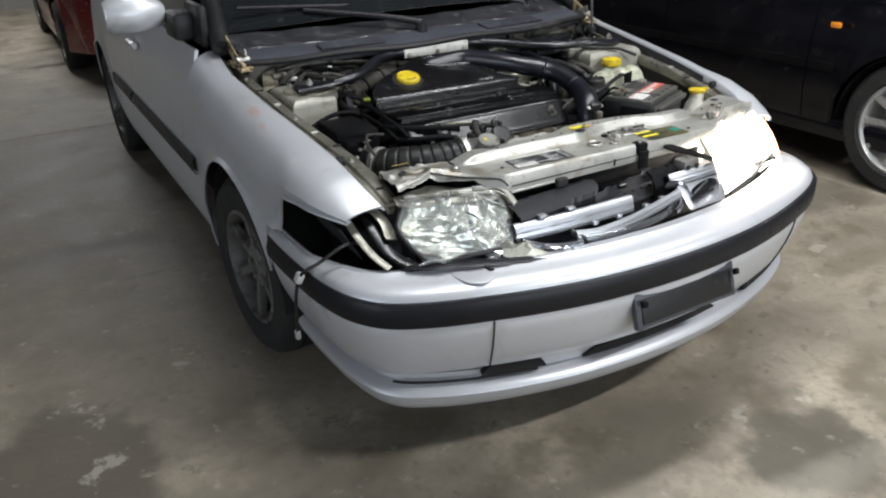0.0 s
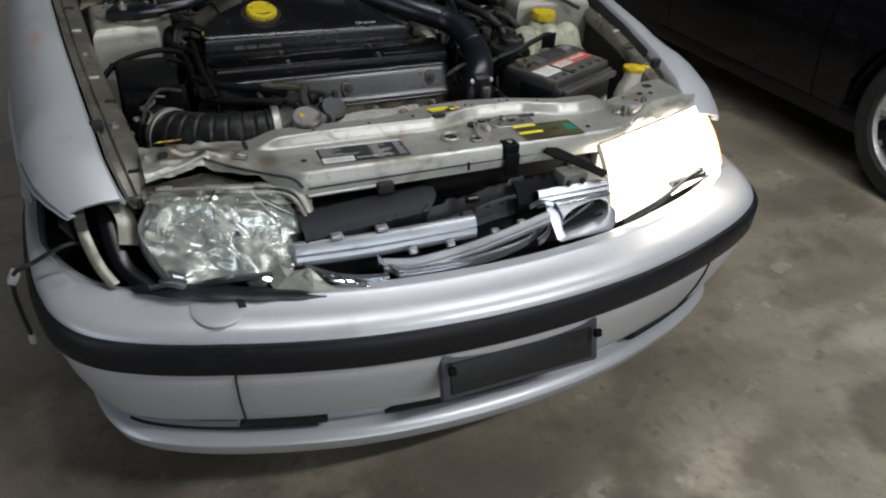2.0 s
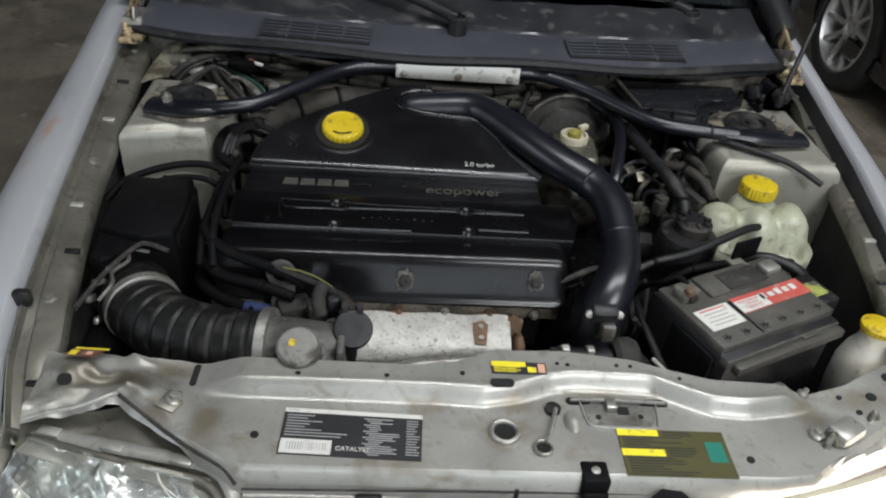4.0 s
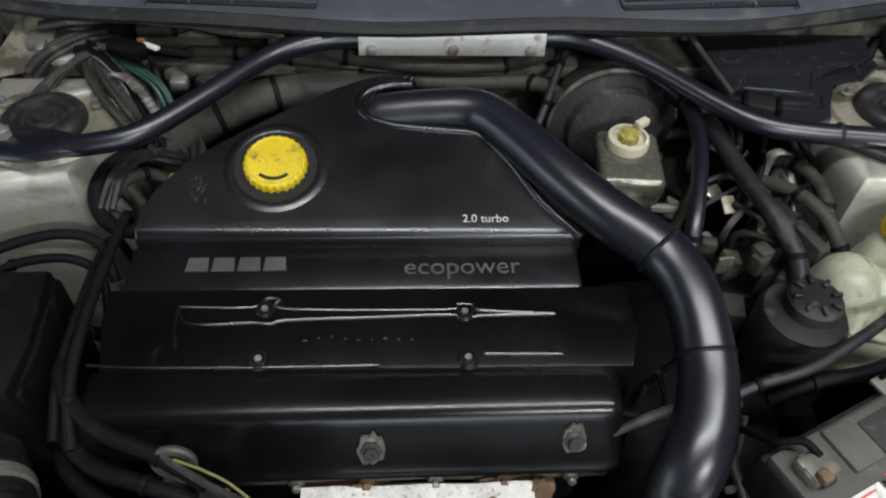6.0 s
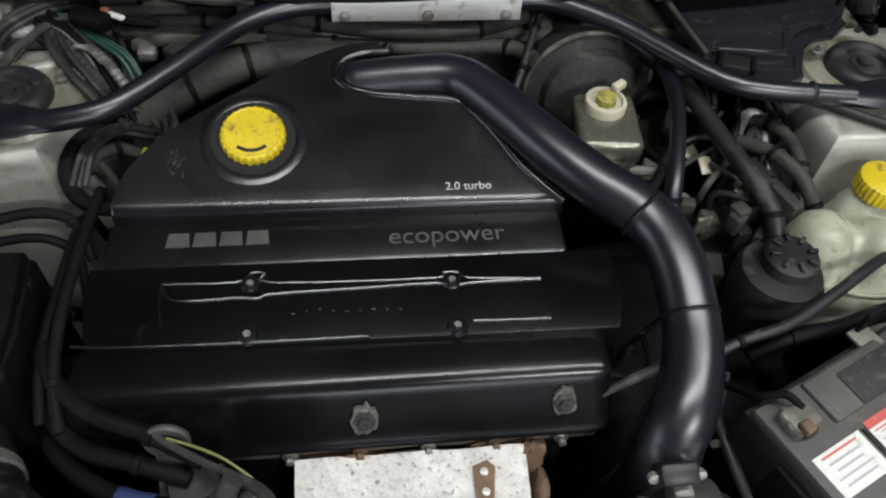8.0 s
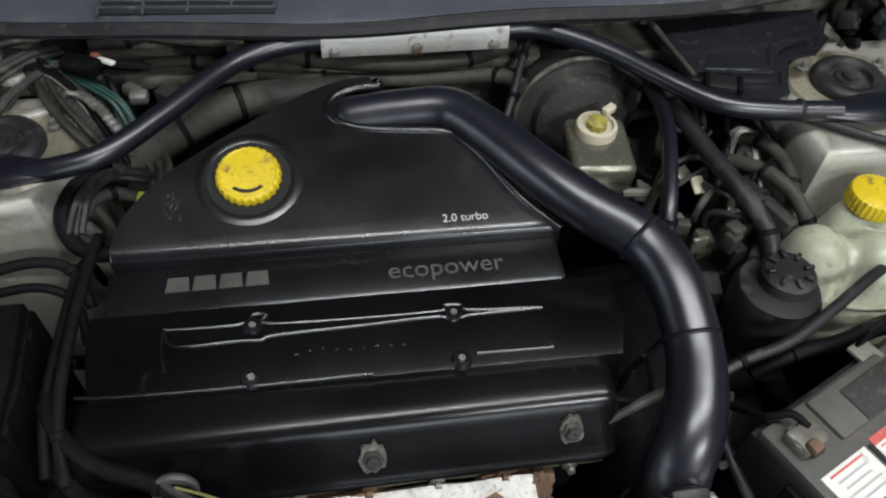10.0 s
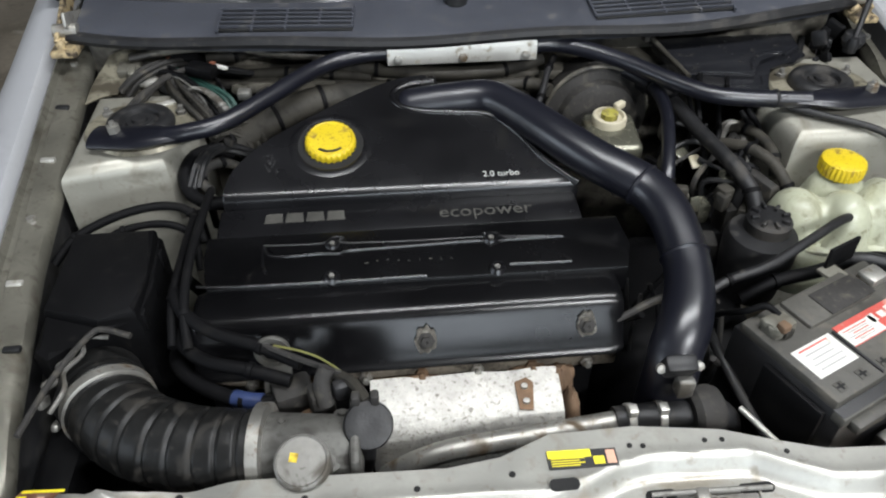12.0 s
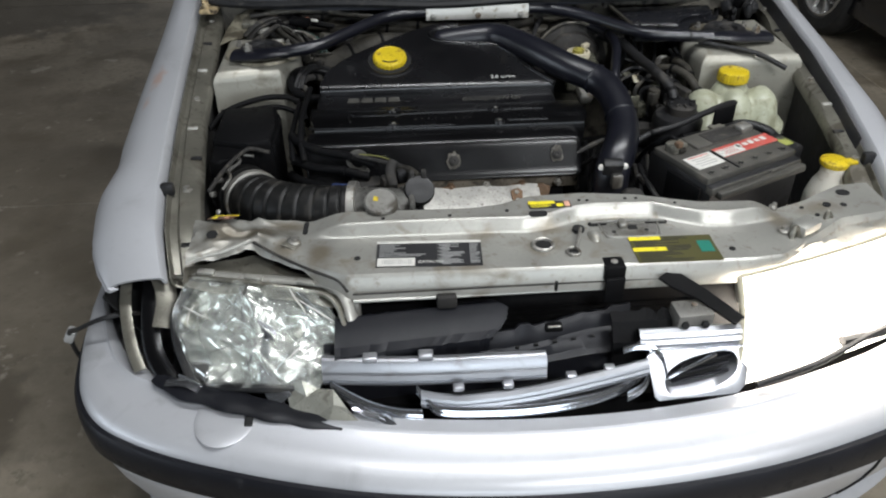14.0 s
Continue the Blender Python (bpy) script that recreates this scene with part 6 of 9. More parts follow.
# thin pale tubes paint streak highlights along cracks in the lens
for k in range(11):
    u, v, a, ln = crease.uniform(0.1, 0.9), crease.uniform(0.1, 0.9), crease.uniform(-1.3, 1.3), crease.uniform(0.08, 0.26)
    pts = []
    for t in np.linspace(-0.5, 0.5, 7):
        uu, vv = min(0.98, max(0.02, u + ln * t * math.sin(a))), min(0.98, max(0.02, v + 1.6 * ln * t * math.cos(a)))
        pts.append(lamp_pt(LAMP_R, shell_u(uu, vv), vv, fold(uu, vv) + 0.0005))
    tube_part("crack", pts, lambda q: 0.0004 + 0.0010 * math.sin(q * math.pi), (CHROME, WHITE)[k % 2], broken, "bright line drawn as the glint along a crack", n=5, per=1)
edge = [lamp_pt(LAMP_R, u, 0, -0.008) for u in np.linspace(0, 1, 9)] + [lamp_pt(LAMP_R, 1.0, v, -0.008) for v in (0.3, 0.6, 0.95)]
tube_part("lens_rim", edge, 0.0045, BAYMETAL, broken, "grey lamp rim", n=8, per=3)
tube_part("lens_rim", [lamp_pt(LAMP_R, u, 1.0, -0.012) for u in np.linspace(0.02, 0.85, 9)], 0.008, BLACKPLASTIC, broken, "black lower lamp rim", n=8, per=3)
tube_part("lens_rim", [lamp_pt(LAMP_R, shell_u(0.0, v), v, -0.012) for v in np.linspace(0, 1, 7)], 0.007, BLACKPLASTIC, broken, n=8, per=3)
bm = bmesh.new()
rows = []
for u in np.linspace(-0.06, 1.04, 21):
    rows.append([lamp_pt(LAMP_R, u, v, -0.085 - 0.02 * abs(2 * u - 1)) for v in np.linspace(-0.05, 1.08, 9)])
add_grid(bm, rows)
solid(bm, 0.004)
part("housing", bm, BLACKPLASTIC, broken)
bm = bmesh.new()
add_box(bm, Vector((-0.5, 0.36, 0.60)), Vector((0.24, 0.09, 0.06)), None, 0.02)
part("housing_foot", bm, BLACKPLASTIC, broken)
# bent metal under and beside the lamp
wreck = thing("crumpled_bracket", (-0.64, 0.33, 0.58), "crumpled sheet-metal lamp brackets and torn trim", "bracket")
for path, r, mt, fl in (([(-0.690, 0.440, 0.700), (-0.692, 0.385, 0.665), (-0.680, 0.320, 0.625), (-0.645, 0.262, 0.604)], 0.016, VALVEBLACK, 0.22),
                        ([(-0.740, 0.470, 0.705), (-0.738, 0.400, 0.668), (-0.722, 0.335, 0.628), (-0.700, 0.290, 0.604)], 0.010, BAYMETAL, 0.16),
                        ([(-0.700, 0.450, 0.712), (-0.672, 0.420, 0.700), (-0.660, 0.385, 0.678), (-0.664, 0.345, 0.650)], 0.018, BAYMETAL, 0.14),
                        ([(-0.668, 0.270, 0.606), (-0.62, 0.232, 0.612), (-0.55, 0.205, 0.612), (-0.48, 0.180, 0.608), (-0.42, 0.160, 0.604), (-0.35, 0.138, 0.601)], lambda k: 0.011 + 0.012 * math.sin(k * math.pi) + 0.002 * math.sin(k * 31), STRIP, 0.25)):
    tube_part("strip", path, r, mt, wreck, "bent flat strip", n=8, flat=fl)
bm = bmesh.new()
add_grid(bm, [[(-0.628 + 0.030 * t + 0.006 * q, 0.262 - 0.018 * t - 0.020 * q, 0.618 - 0.012 * q + 0.004 * t) for q in np.linspace(0, 1, 4)] for t in np.linspace(0, 1, 5)])
solid(bm, 0.002)
part("bright_fragment", bm, CHROME, wreck, "mirror-bright lamp fragment", 0.2)
bm = bmesh.new()
rim = [bm.verts.new(p) for p in ((-0.446, 0.222, 0.616), (-0.418, 0.214, 0.634), (-0.392, 0.204, 0.622), (-0.366, 0.192, 0.630), (-0.345, 0.168, 0.610), (-0.324, 0.144, 0.602), (-0.372, 0.150, 0.606), (-0.402, 0.158, 0.600), (-0.436, 0.176, 0.606))]
hubs = [bm.verts.new(p) for p in ((-0.410, 0.188, 0.622), (-0.366, 0.170, 0.618))]
for i in range(9):
    bm.faces.new((rim[i], rim[(i + 1) % 9], hubs[1 if 2 < i < 7 else 0]))
bm.faces.new((rim[3], hubs[1], hubs[0]))
bm.faces.new((rim[7], hubs[0], hubs[1]))
solid(bm, 0.0016)
part("crumpled_sheet", bm, surf("crumpled_foil", (0.27, 0.27, 0.235), 0.32, 0.5, 0.2, 16, 150, 0.1, (0.13, 0.125, 0.105), 0.56, 30), wreck, "folded dull grey sheet", 0.2)
bm = bmesh.new()
rows = []
for i in range(9):
    t = i / 8
    rows.append([(-0.345 + 0.07 * t + 0.012 * q, 0.176 - 0.030 * t - 0.02 * q, 0.620 - 0.012 * t - 0.006 * q + 0.008 * noise.noise(Vector((t * 5, q * 3, 4)))) for q in np.linspace(0, 1, 5)])
add_grid(bm, rows)
solid(bm, 0.002)
part("crumpled_sheet", bm, CHROME, wreck, "bent chrome fragment", 0.2)
for pts, r, mt in (([(-0.476, 0.285, 0.678), (-0.480, 0.252, 0.648), (-0.472, 0.222, 0.622), (-0.448, 0.192, 0.608)], lambda k: 0.005 + 0.013 * k, CHROME), ([(-0.645, 0.245, 0.616), (-0.61, 0.236, 0.622), (-0.585, 0.222, 0.618)], 0.009, CHROME)):
    tube_part("bright_sliver", pts, r, mt, wreck, "", n=6, flat=0.15)
# near-black sheet paints the shade inside the empty corner lamp socket
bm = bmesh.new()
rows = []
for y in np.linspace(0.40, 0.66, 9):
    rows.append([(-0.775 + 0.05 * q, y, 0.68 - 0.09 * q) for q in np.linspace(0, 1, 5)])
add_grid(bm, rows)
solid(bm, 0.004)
part("lamp_cavity", bm, DARKHOLE, wreck, "near-black sheet for the dark of the empty corner lamp socket")
cable = thing("dangling_plug", (-0.80, 0.40, 0.55), "black lamp cable hanging over the bumper with a white plug", "cable")
tube_part("wire", [(-0.70, 0.43, 0.62), (-0.77, 0.39, 0.645), (-0.835, 0.40, 0.612), (-0.872, 0.435, 0.575), (-0.884, 0.455, 0.52), (-0.885, 0.475, 0.45), (-0.883, 0.49, 0.39)], 0.0045, RUBBER, cable, n=8)
box_part("plug", (-0.876, 0.445, 0.562), (0.018, 0.024, 0.028), GREYINK, cable, "", Matrix.Rotation(0.5, 4, "Y"), 0.005)
box_part("small_plug", (-0.883, 0.492, 0.376), (0.014, 0.016, 0.026), GREYINK, cable, bevel=0.004)

lit = thing("lit_headlamp", (0.53, 0.33, 0.58), "clear headlamp, switched on and glaring white", "headlamp")
bm = bmesh.new()
add_grid(bm, [[lamp_pt(LAMP_L, u, v) for v in np.linspace(0, 1, 13)] for u in np.linspace(0, 0.97, 25)])
solid(bm, 0.003)
part("lens", bm, LAMPGLOW, lit, "glowing white lens", 1.2)
bm = bmesh.new()
add_grid(bm, [[lamp_pt(LAMP_L, u, v, 0.001) + Vector((0.004, 0.05 * (u - 0.97) * 10, 0)) for v in np.linspace(0.02, 0.98, 9)] for u in np.linspace(0.97, 1.06, 7)])
solid(bm, 0.003)
part("corner_lens", bm, AMBERGLOW, lit, "amber corner lens", 1.2)
bm = bmesh.new()
add_grid(bm, [[lamp_pt(LAMP_L, u, v, -0.09) for v in np.linspace(-0.03, 1.03, 9)] for u in np.linspace(-0.03, 1.0, 17)])
solid(bm, 0.004)
part("housing", bm, BLACKPLASTIC, lit)
tube_part("lens_rim", [lamp_pt(LAMP_L, 0, v, -0.006) for v in np.linspace(1, 0, 7)] + [lamp_pt(LAMP_L, u, 0, -0.006) for u in np.linspace(0.04, 1.0, 12)], 0.006, CREAM, lit, "pale lamp rim", n=8, per=2)
tube_part("washer_arm", [lamp_pt(LAMP_L, 0.05, 1.02, 0.012), lamp_pt(LAMP_L, 0.25, 0.97, 0.02), lamp_pt(LAMP_L, 0.45, 0.86, 0.02), lamp_pt(LAMP_L, 0.62, 0.84, 0.018)], 0.006, BLACKPLASTIC, lit, "black lamp wiper arm", n=8)
tube_part("wiper_blade", [lamp_pt(LAMP_L, 0.36, 0.84, 0.012), lamp_pt(LAMP_L, 0.5, 0.87, 0.016), lamp_pt(LAMP_L, 0.66, 0.93, 0.012)], 0.009, RUBBER, lit, "black wiper blade", n=8)
box_part("housing_foot", (0.52, 0.39, 0.58), (0.30, 0.08, 0.05), BLACKPLASTIC, lit, bevel=0.01)


# ---- engine ----
engine = thing("engine", (-0.13, 0.85, 0.26), "black-covered four-cylinder turbo engine", "engine")
box_part("block", (-0.14, 0.86, 0.50), (0.50, 0.36, 0.48), MATTBLACK, engine, bevel=0.02)
box_part("cylinder_head", (-0.14, 0.83, 0.735), (0.52, 0.24, 0.09), ALU, engine, bevel=0.01)
SLOPE = 0.27
cover_z = lambda y: 0.833 + (y - 0.935) * SLOPE
LEFT = [(-0.408, 0.930), (-0.404, 0.958), (-0.390, 0.990), (-0.352, 1.032), (-0.297, 1.070), (-0.21, 1.122), (-0.16, 1.146), (-0.125, 1.157), (-0.09, 1.160), (-0.070, 1.155)]
RIGHT = [(-0.078, 1.147), (-0.112, 1.145), (-0.138, 1.134), (-0.147, 1.116), (-0.135, 1.096), (-0.10, 1.083), (-0.05, 1.077), (0.008, 1.068), (0.045, 1.030), (0.080, 0.973), (0.124, 0.925)]
bm = bmesh.new()
OUTLINE = [(p.x, p.y) for p in catmull([(x, y, 0) for x, y in LEFT], 3) + catmull([(x, y, 0) for x, y in RIGHT], 3)]
add_prism(bm, OUTLINE[::-1], 0.79, 0, 0.011, seg=5, ztop=lambda x, y: cover_z(y))
top = part("upper_cover", bm, COVERBLACK, engine, "satin black plastic engine cover", 0.5)
slope_m = lambda x, y, up=0.0: turned((x, y, cover_z(y) + up), (0, -SLOPE, 1))
bm = bmesh.new()
add_lathe(bm, [(0.068, -0.001), (0.061, 0.0012), (0.055, 0.0022), (0.051, 0.001), (0.0495, -0.002)], slope_m(-0.248, 1.022), 40, False)
part("filler_collar", bm, COVERBLACK, top)
# flat near-black disc paints the recess shade round the filler cap
bm = bmesh.new()
add_lathe(bm, [(0.051, 0.0006), (0.030, 0.0008), (0.0, 0.0008)], slope_m(-0.248, 1.022), 40, False)
part("filler_recess", bm, DARKHOLE, top)
cap = thing("oil_filler_cap", (-0.247, 1.0, 0.85), "bright yellow plastic oil filler cap", "cap")
bm = bmesh.new()
cm = slope_m(-0.248, 1.024, -0.006)
prof_rows = []
for r, z in ((0.0385, 0.0), (0.0395, 0.004), (0.0395, 0.012), (0.0388, 0.0165), (0.036, 0.0190), (0.031, 0.0193), (0.0005, 0.0200)):
    prof_rows.append([cm @ Vector(((r - (0.0018 if k % 4 > 1 and r > 0.0385 else 0)) * math.cos(math.tau * k / 104), (r - (0.0018 if k % 4 > 1 and r > 0.0385 else 0)) * math.sin(math.tau * k / 104), z)) for k in range(104)])
add_grid(bm, prof_rows, close_v=True)
part("cap_body", bm, YELLOW, cap)
bm = bmesh.new()
for k in range(9):
    a = radians(-125 + 70 * k / 8)
    add_box(bm, cm @ Vector((0.026 * math.cos(a), 0.026 * math.sin(a), 0.0200)), Vector((0.0042, 0.0042, 0.0015)), Matrix.Rotation(a, 4, "Z"), 0)
part("arrow_mark", bm, LABELBLACK, cap)
bm = bmesh.new()
add_lathe(bm, [(0.0355, 0.0187), (0.034, 0.0203), (0.0325, 0.0191)], cm, 40, False)
part("raised_ring", bm, YELLOW, cap)
text_part("badge_print", "2.0 turbo", slope_m(-0.020, 0.944, 0.0004), 0.0150, surf("badge_white", (0.42, 0.42, 0.40), 0.5, 0, 0.1, 30, 200, 0.02), top)
bm = bmesh.new()
scr = random.Random(3)
for k in range(34):
    sx, sy = -0.338 + scr.gauss(0, 0.005), 0.997 + scr.gauss(0, 0.009)
    add_box(bm, slope_m(sx, sy, 0.0003).translation, Vector((0.0007, 0.006 + 0.003 * math.sin(k), 0.0005)), Matrix.Rotation(0.2 * math.sin(k * 5.1), 4, "Z"), 0)
part("scuff", bm, surf("scuffed_plastic", (0.045, 0.045, 0.045), 0.7, 0, 0.2, 20, 200, 0.05), top)
lip = [Vector((x, y, cover_z(y) - 0.003)) for x, y in RIGHT]
tube_part("scoop_lip", lip, 0.0066, COVERBLACK, top, "", n=10, per=5)
box_part("scoop_floor", (-0.08, 1.115, 0.838), (0.13, 0.075, 0.01), MATTBLACK, top, bevel=0.004)

# name strip with cast lettering
CASTGREY = surf("cast_badge", (0.066, 0.064, 0.057), 0.6, 0.2, 0.25, 40, 200, 0.1)
strip = box_part("name_strip", (-0.147, 0.898, 0.796), (0.535, 0.068, 0.028), COVERBLACK, engine, "black strip with cast lettering", Matrix.Rotation(radians(3), 4, "X"), 0.007)
sm = lambda x, y: turned((x, y, 0.8105 + (y - 0.898) * 0.052), (0, -0.052, 1))
text_part("cast_print", "ecopower", sm(-0.092, 0.885), 0.034, CASTGREY, strip)
for k in range(4):
    bm = bmesh.new()
    add_prism(bm, [(-0.0135, -0.010), (0.0135, -0.010), (0.0115, 0.010), (-0.0115, 0.010)], 0, 0.0012, 0, sm(-0.333 + 0.030 * k, 0.902))
    part("badge_block", bm, CASTGREY, strip, "", 0.3)
for x in (-0.31, -0.13, 0.075):
    box_part("clip", (x, 0.934, 0.812), (0.014, 0.008, 0.005), STEEL, strip, bevel=0.001)

# ignition cassette: a matt plate with raised ribs and bolts
bm = bmesh.new()
add_prism(bm, [(-0.425, 0.866), (-0.425, 0.82), (-0.412, 0.757), (0.155, 0.750), (0.172, 0.80), (0.168, 0.862)], 0.77, 0.8135, 0.006)
cas = part("ignition_cassette", bm, CASSETTE, engine, "worn black ignition cassette with raised ribs", 0.5)
CZ = 0.8135
RIDGES = (((-0.343, 0.838), (-0.262, 0.836), (-0.247, 0.848), (-0.232, 0.846), (-0.224, 0.833), (-0.044, 0.829), (-0.033, 0.836), (-0.014, 0.835), (-0.004, 0.827), (0.078, 0.821)),
          ((-0.343, 0.838), (-0.328, 0.815), (-0.262, 0.815), (-0.238, 0.813), (-0.222, 0.818), (-0.13, 0.820), (-0.042, 0.822), (-0.024, 0.814), (-0.006, 0.820), (0.078, 0.821)),
          ((-0.343, 0.838), (-0.342, 0.806), (-0.336, 0.782)), ((-0.006, 0.769), (0.036, 0.768), (0.079, 0.767)), ((-0.424, 0.764), (-0.38, 0.760), (-0.25, 0.757), (-0.12, 0.757)))
for ridge in RIDGES:
    tube_part("rib", [(x, y, CZ + 0.0004) for x, y in ridge], 0.0021, COVERBLACK, cas, "raised moulding", n=8, per=3)
bm = bmesh.new()
add_prism(bm, [(-0.338, 0.836), (-0.222, 0.831), (-0.044, 0.827), (0.07, 0.821), (-0.042, 0.823), (-0.222, 0.819), (-0.326, 0.817)], CZ - 0.002, CZ + 0.0018, 0)
part("raised_frame", bm, CASSETTE, cas, "raised tapering moulding", 0.4)
for x, y in ((-0.247, 0.832), (-0.024, 0.824), (-0.247, 0.766), (-0.024, 0.763)):
    bm = bmesh.new()
    add_lathe(bm, [(0.0125, -0.002), (0.0095, 0.0048), (0.007, 0.005), (0.0062, 0.002), (0, 0.002)], Matrix.Translation((x, y, CZ)), 20)
    part("bolt_boss", bm, COVERBLACK, cas)
    bm = bmesh.new()
    add_lathe(bm, [(0.0042, 0.001), (0.0042, 0.0054), (0.002, 0.0056), (0, 0.0042)], Matrix.Translation((x, y, CZ)), 6)
    part("bolt", bm, ALU, cas, "", 0.4)
rr = random.Random(8)
for k in range(9):
    sx = -0.20 + 0.0145 * k
    bm = bmesh.new()
    add_box(bm, Vector((sx, 0.792 + rr.uniform(-0.003, 0.003), CZ + 0.0002)), Vector((rr.uniform(0.0015, 0.005), rr.uniform(0.0012, 0.003), 0.0006)), None, 0)
    part("worn_print", bm, DUSTY, cas, "", 0.3)

# lower valve cover: one folded profile
bm = bmesh.new()
prof = [(0.772, 0.728), (0.770, 0.796), (0.765, 0.803), (0.758, 0.805), (0.724, 0.8035), (0.715, 0.8025), (0.709, 0.8005), (0.7045, 0.797), (0.701, 0.792), (0.698, 0.786), (0.679, 0.750), (0.6745, 0.741), (0.671, 0.737), (0.6685, 0.735), (0.6675, 0.7325), (0.669, 0.730), (0.70, 0.728)]
rows = []
for x, k in ((-0.428, 0.86), (-0.425, 0.93), (-0.420, 0.97), (-0.41, 1.0), (0.116, 1.0), (0.127, 0.985), (0.135, 0.94), (0.139, 0.86)):
    rows.append([(x, 0.72 + (y - 0.72) * k, 0.75 + (z - 0.75) * k) for y, z in prof])
vs = add_grid(bm, rows, close_v=True)
bm.faces.new(vs[0])
bm.faces.new(vs[-1][::-1])
low = part("valve_cover", bm, VALVEBLACK, engine, "satin black valve cover", 0.7)
SPLAT = surf("corroded_spot", (0.085, 0.078, 0.066), 0.8, 0.2, 0.5, 60, 200, 0.4, (0.30, 0.29, 0.26), 0.56, 90)
for x, y, z in ((-0.128, 0.683, 0.768), (0.086, 0.687, 0.772)):
    m = turned((x, y, z), (0, -0.88, 0.48))
    bm = bmesh.new()
    n_pts = 18
    pts = [((0.011 + 0.005 * rr.random()) * math.cos(math.tau * k / n_pts), (0.014 + 0.008 * rr.random()) * math.sin(math.tau * k / n_pts)) for k in range(n_pts)]
    add_prism(bm, pts, -0.004, 0.0015, 0, m)
    spot = part("corroded_patch", bm, SPLAT, low, "flaking corroded patch", 0.3)
    bm = bmesh.new()
    add_lathe(bm, [(0.012, -0.002), (0.012, 0.004), (0.0075, 0.005), (0.0075, 0.010), (0.003, 0.0105), (0, 0.008)], m, 6)
    part("bolt", bm, DUSTY, spot, "", 0.4)
bm = bmesh.new()
add_lathe(bm, [(0.0225, -0.004), (0.0235, 0.0), (0.0215, 0.003), (0.0145, 0.003), (0.0135, 0.0), (0.0140, -0.004)], turned((-0.322, 0.664, 0.788), (0, -0.97, 0.22)), 28, False)
part("lifting_eye", bm, CASTGREY, engine, "grimy steel lifting eye")
box_part("lifting_eye_stem", (-0.318, 0.634, 0.738), (0.036, 0.006, 0.085), CASTGREY, engine, "", Matrix.Rotation(radians(-40), 4, "X"), 0.002)

tube_part("dipstick_tube", [(0.128, 0.694, 0.768), (0.150, 0.700, 0.776), (0.172, 0.706, 0.783), (0.196, 0.712, 0.787)], lambda k: 0.0042 + 0.0022 * k, DUSTY, engine, "dusty dipstick tube", n=8)

# exhaust heat shield
bm = bmesh.new()
rows = []
for i in range(25):
    t = i / 24
    x = -0.205 + 0.252 * t
    e = 0.004 * noise.noise(Vector((x * 20, 0, 0)))
    d = 0.0022 * noise.noise(Vector((x * 45, 3, 0)))
    rows.append([(x, 0.676 + e, 0.702), (x, 0.668, 0.714 + e), (x, 0.645, 0.710 + e + d), (x, 0.622, 0.703 + e - d), (x, 0.606, 0.696 + d), (x, 0.597, 0.685), (x, 0.592, 0.660), (x, 0.590, 0.59)])
add_grid(bm, rows)
solid(bm, 0.0025)
shield = part("heat_shield", bm, SHIELD, engine, "mottled aluminium exhaust heat shield")
bm = bmesh.new()
add_prism(bm, [(-0.010, -0.020), (0.008, -0.022), (0.013, 0.016), (0.004, 0.024), (-0.012, 0.018)], -0.001, 0.001, 0, turned((-0.002, 0.630, 0.7075), (0, -0.3, 1)))
rusty = part("rust_patch", bm, RUST, shield, "rusty patch")
for dy in (-0.010, 0.010):
    lathe_part("rivet", [(0.0045, 0), (0.0045, 0.003), (0, 0.0035)], Matrix.Translation((-0.002, 0.630 + dy, 0.7085 + dy * 0.3)), BRACKET, rusty, n=10)
for x0, x1 in ((-0.20, -0.11), (0.0, 0.07)):
    tube_part("manifold_flange", [(x0, 0.672, 0.697), ((x0 + x1) / 2, 0.668, 0.702), (x1, 0.672, 0.695)], 0.011, RUST, engine, "rusty exhaust flange")
for c, sc in (((0.010, 0.672, 0.700), (0.030, 0.012, 0.014)), ((0.052, 0.664, 0.690), (0.018, 0.020, 0.026)), ((0.062, 0.630, 0.668), (0.012, 0.030, 0.036)), ((-0.150, 0.668, 0.704), (0.045, 0.008, 0.010))):
    bm = bmesh.new()
    rows = []
    for i in range(9):
        th = math.pi * i / 8
        rows.append([Vector((c[0] + sc[0] * math.sin(th) * math.cos(p), c[1] + sc[1] * math.sin(th) * math.sin(p), c[2] + sc[2] * math.cos(th))) + 0.004 * noise.noise_vector(Vector((p * 2, th * 2, c[0] * 50))) for p in (math.tau * j / 14 for j in range(14))])
    add_grid(bm, rows, close_v=True)
    part("manifold_lump", bm, RUST, engine, "flaking rusty manifold casting")
head = box_part("head_edge", (-0.142, 0.700, 0.714), (0.55, 0.045, 0.030), HEADMETAL, engine, "stained cast cylinder head edge", None, 0.004)
for k in range(7):
    lathe_part("stud", [(0.009, -0.006), (0.009, 0.004), (0.005, 0.005), (0.0045, 0.012), (0, 0.0125)], turned((-0.36 + 0.075 * k, 0.676, 0.712), (0, -1, 0.15)), RUST if k % 2 else STEEL, head, n=6)

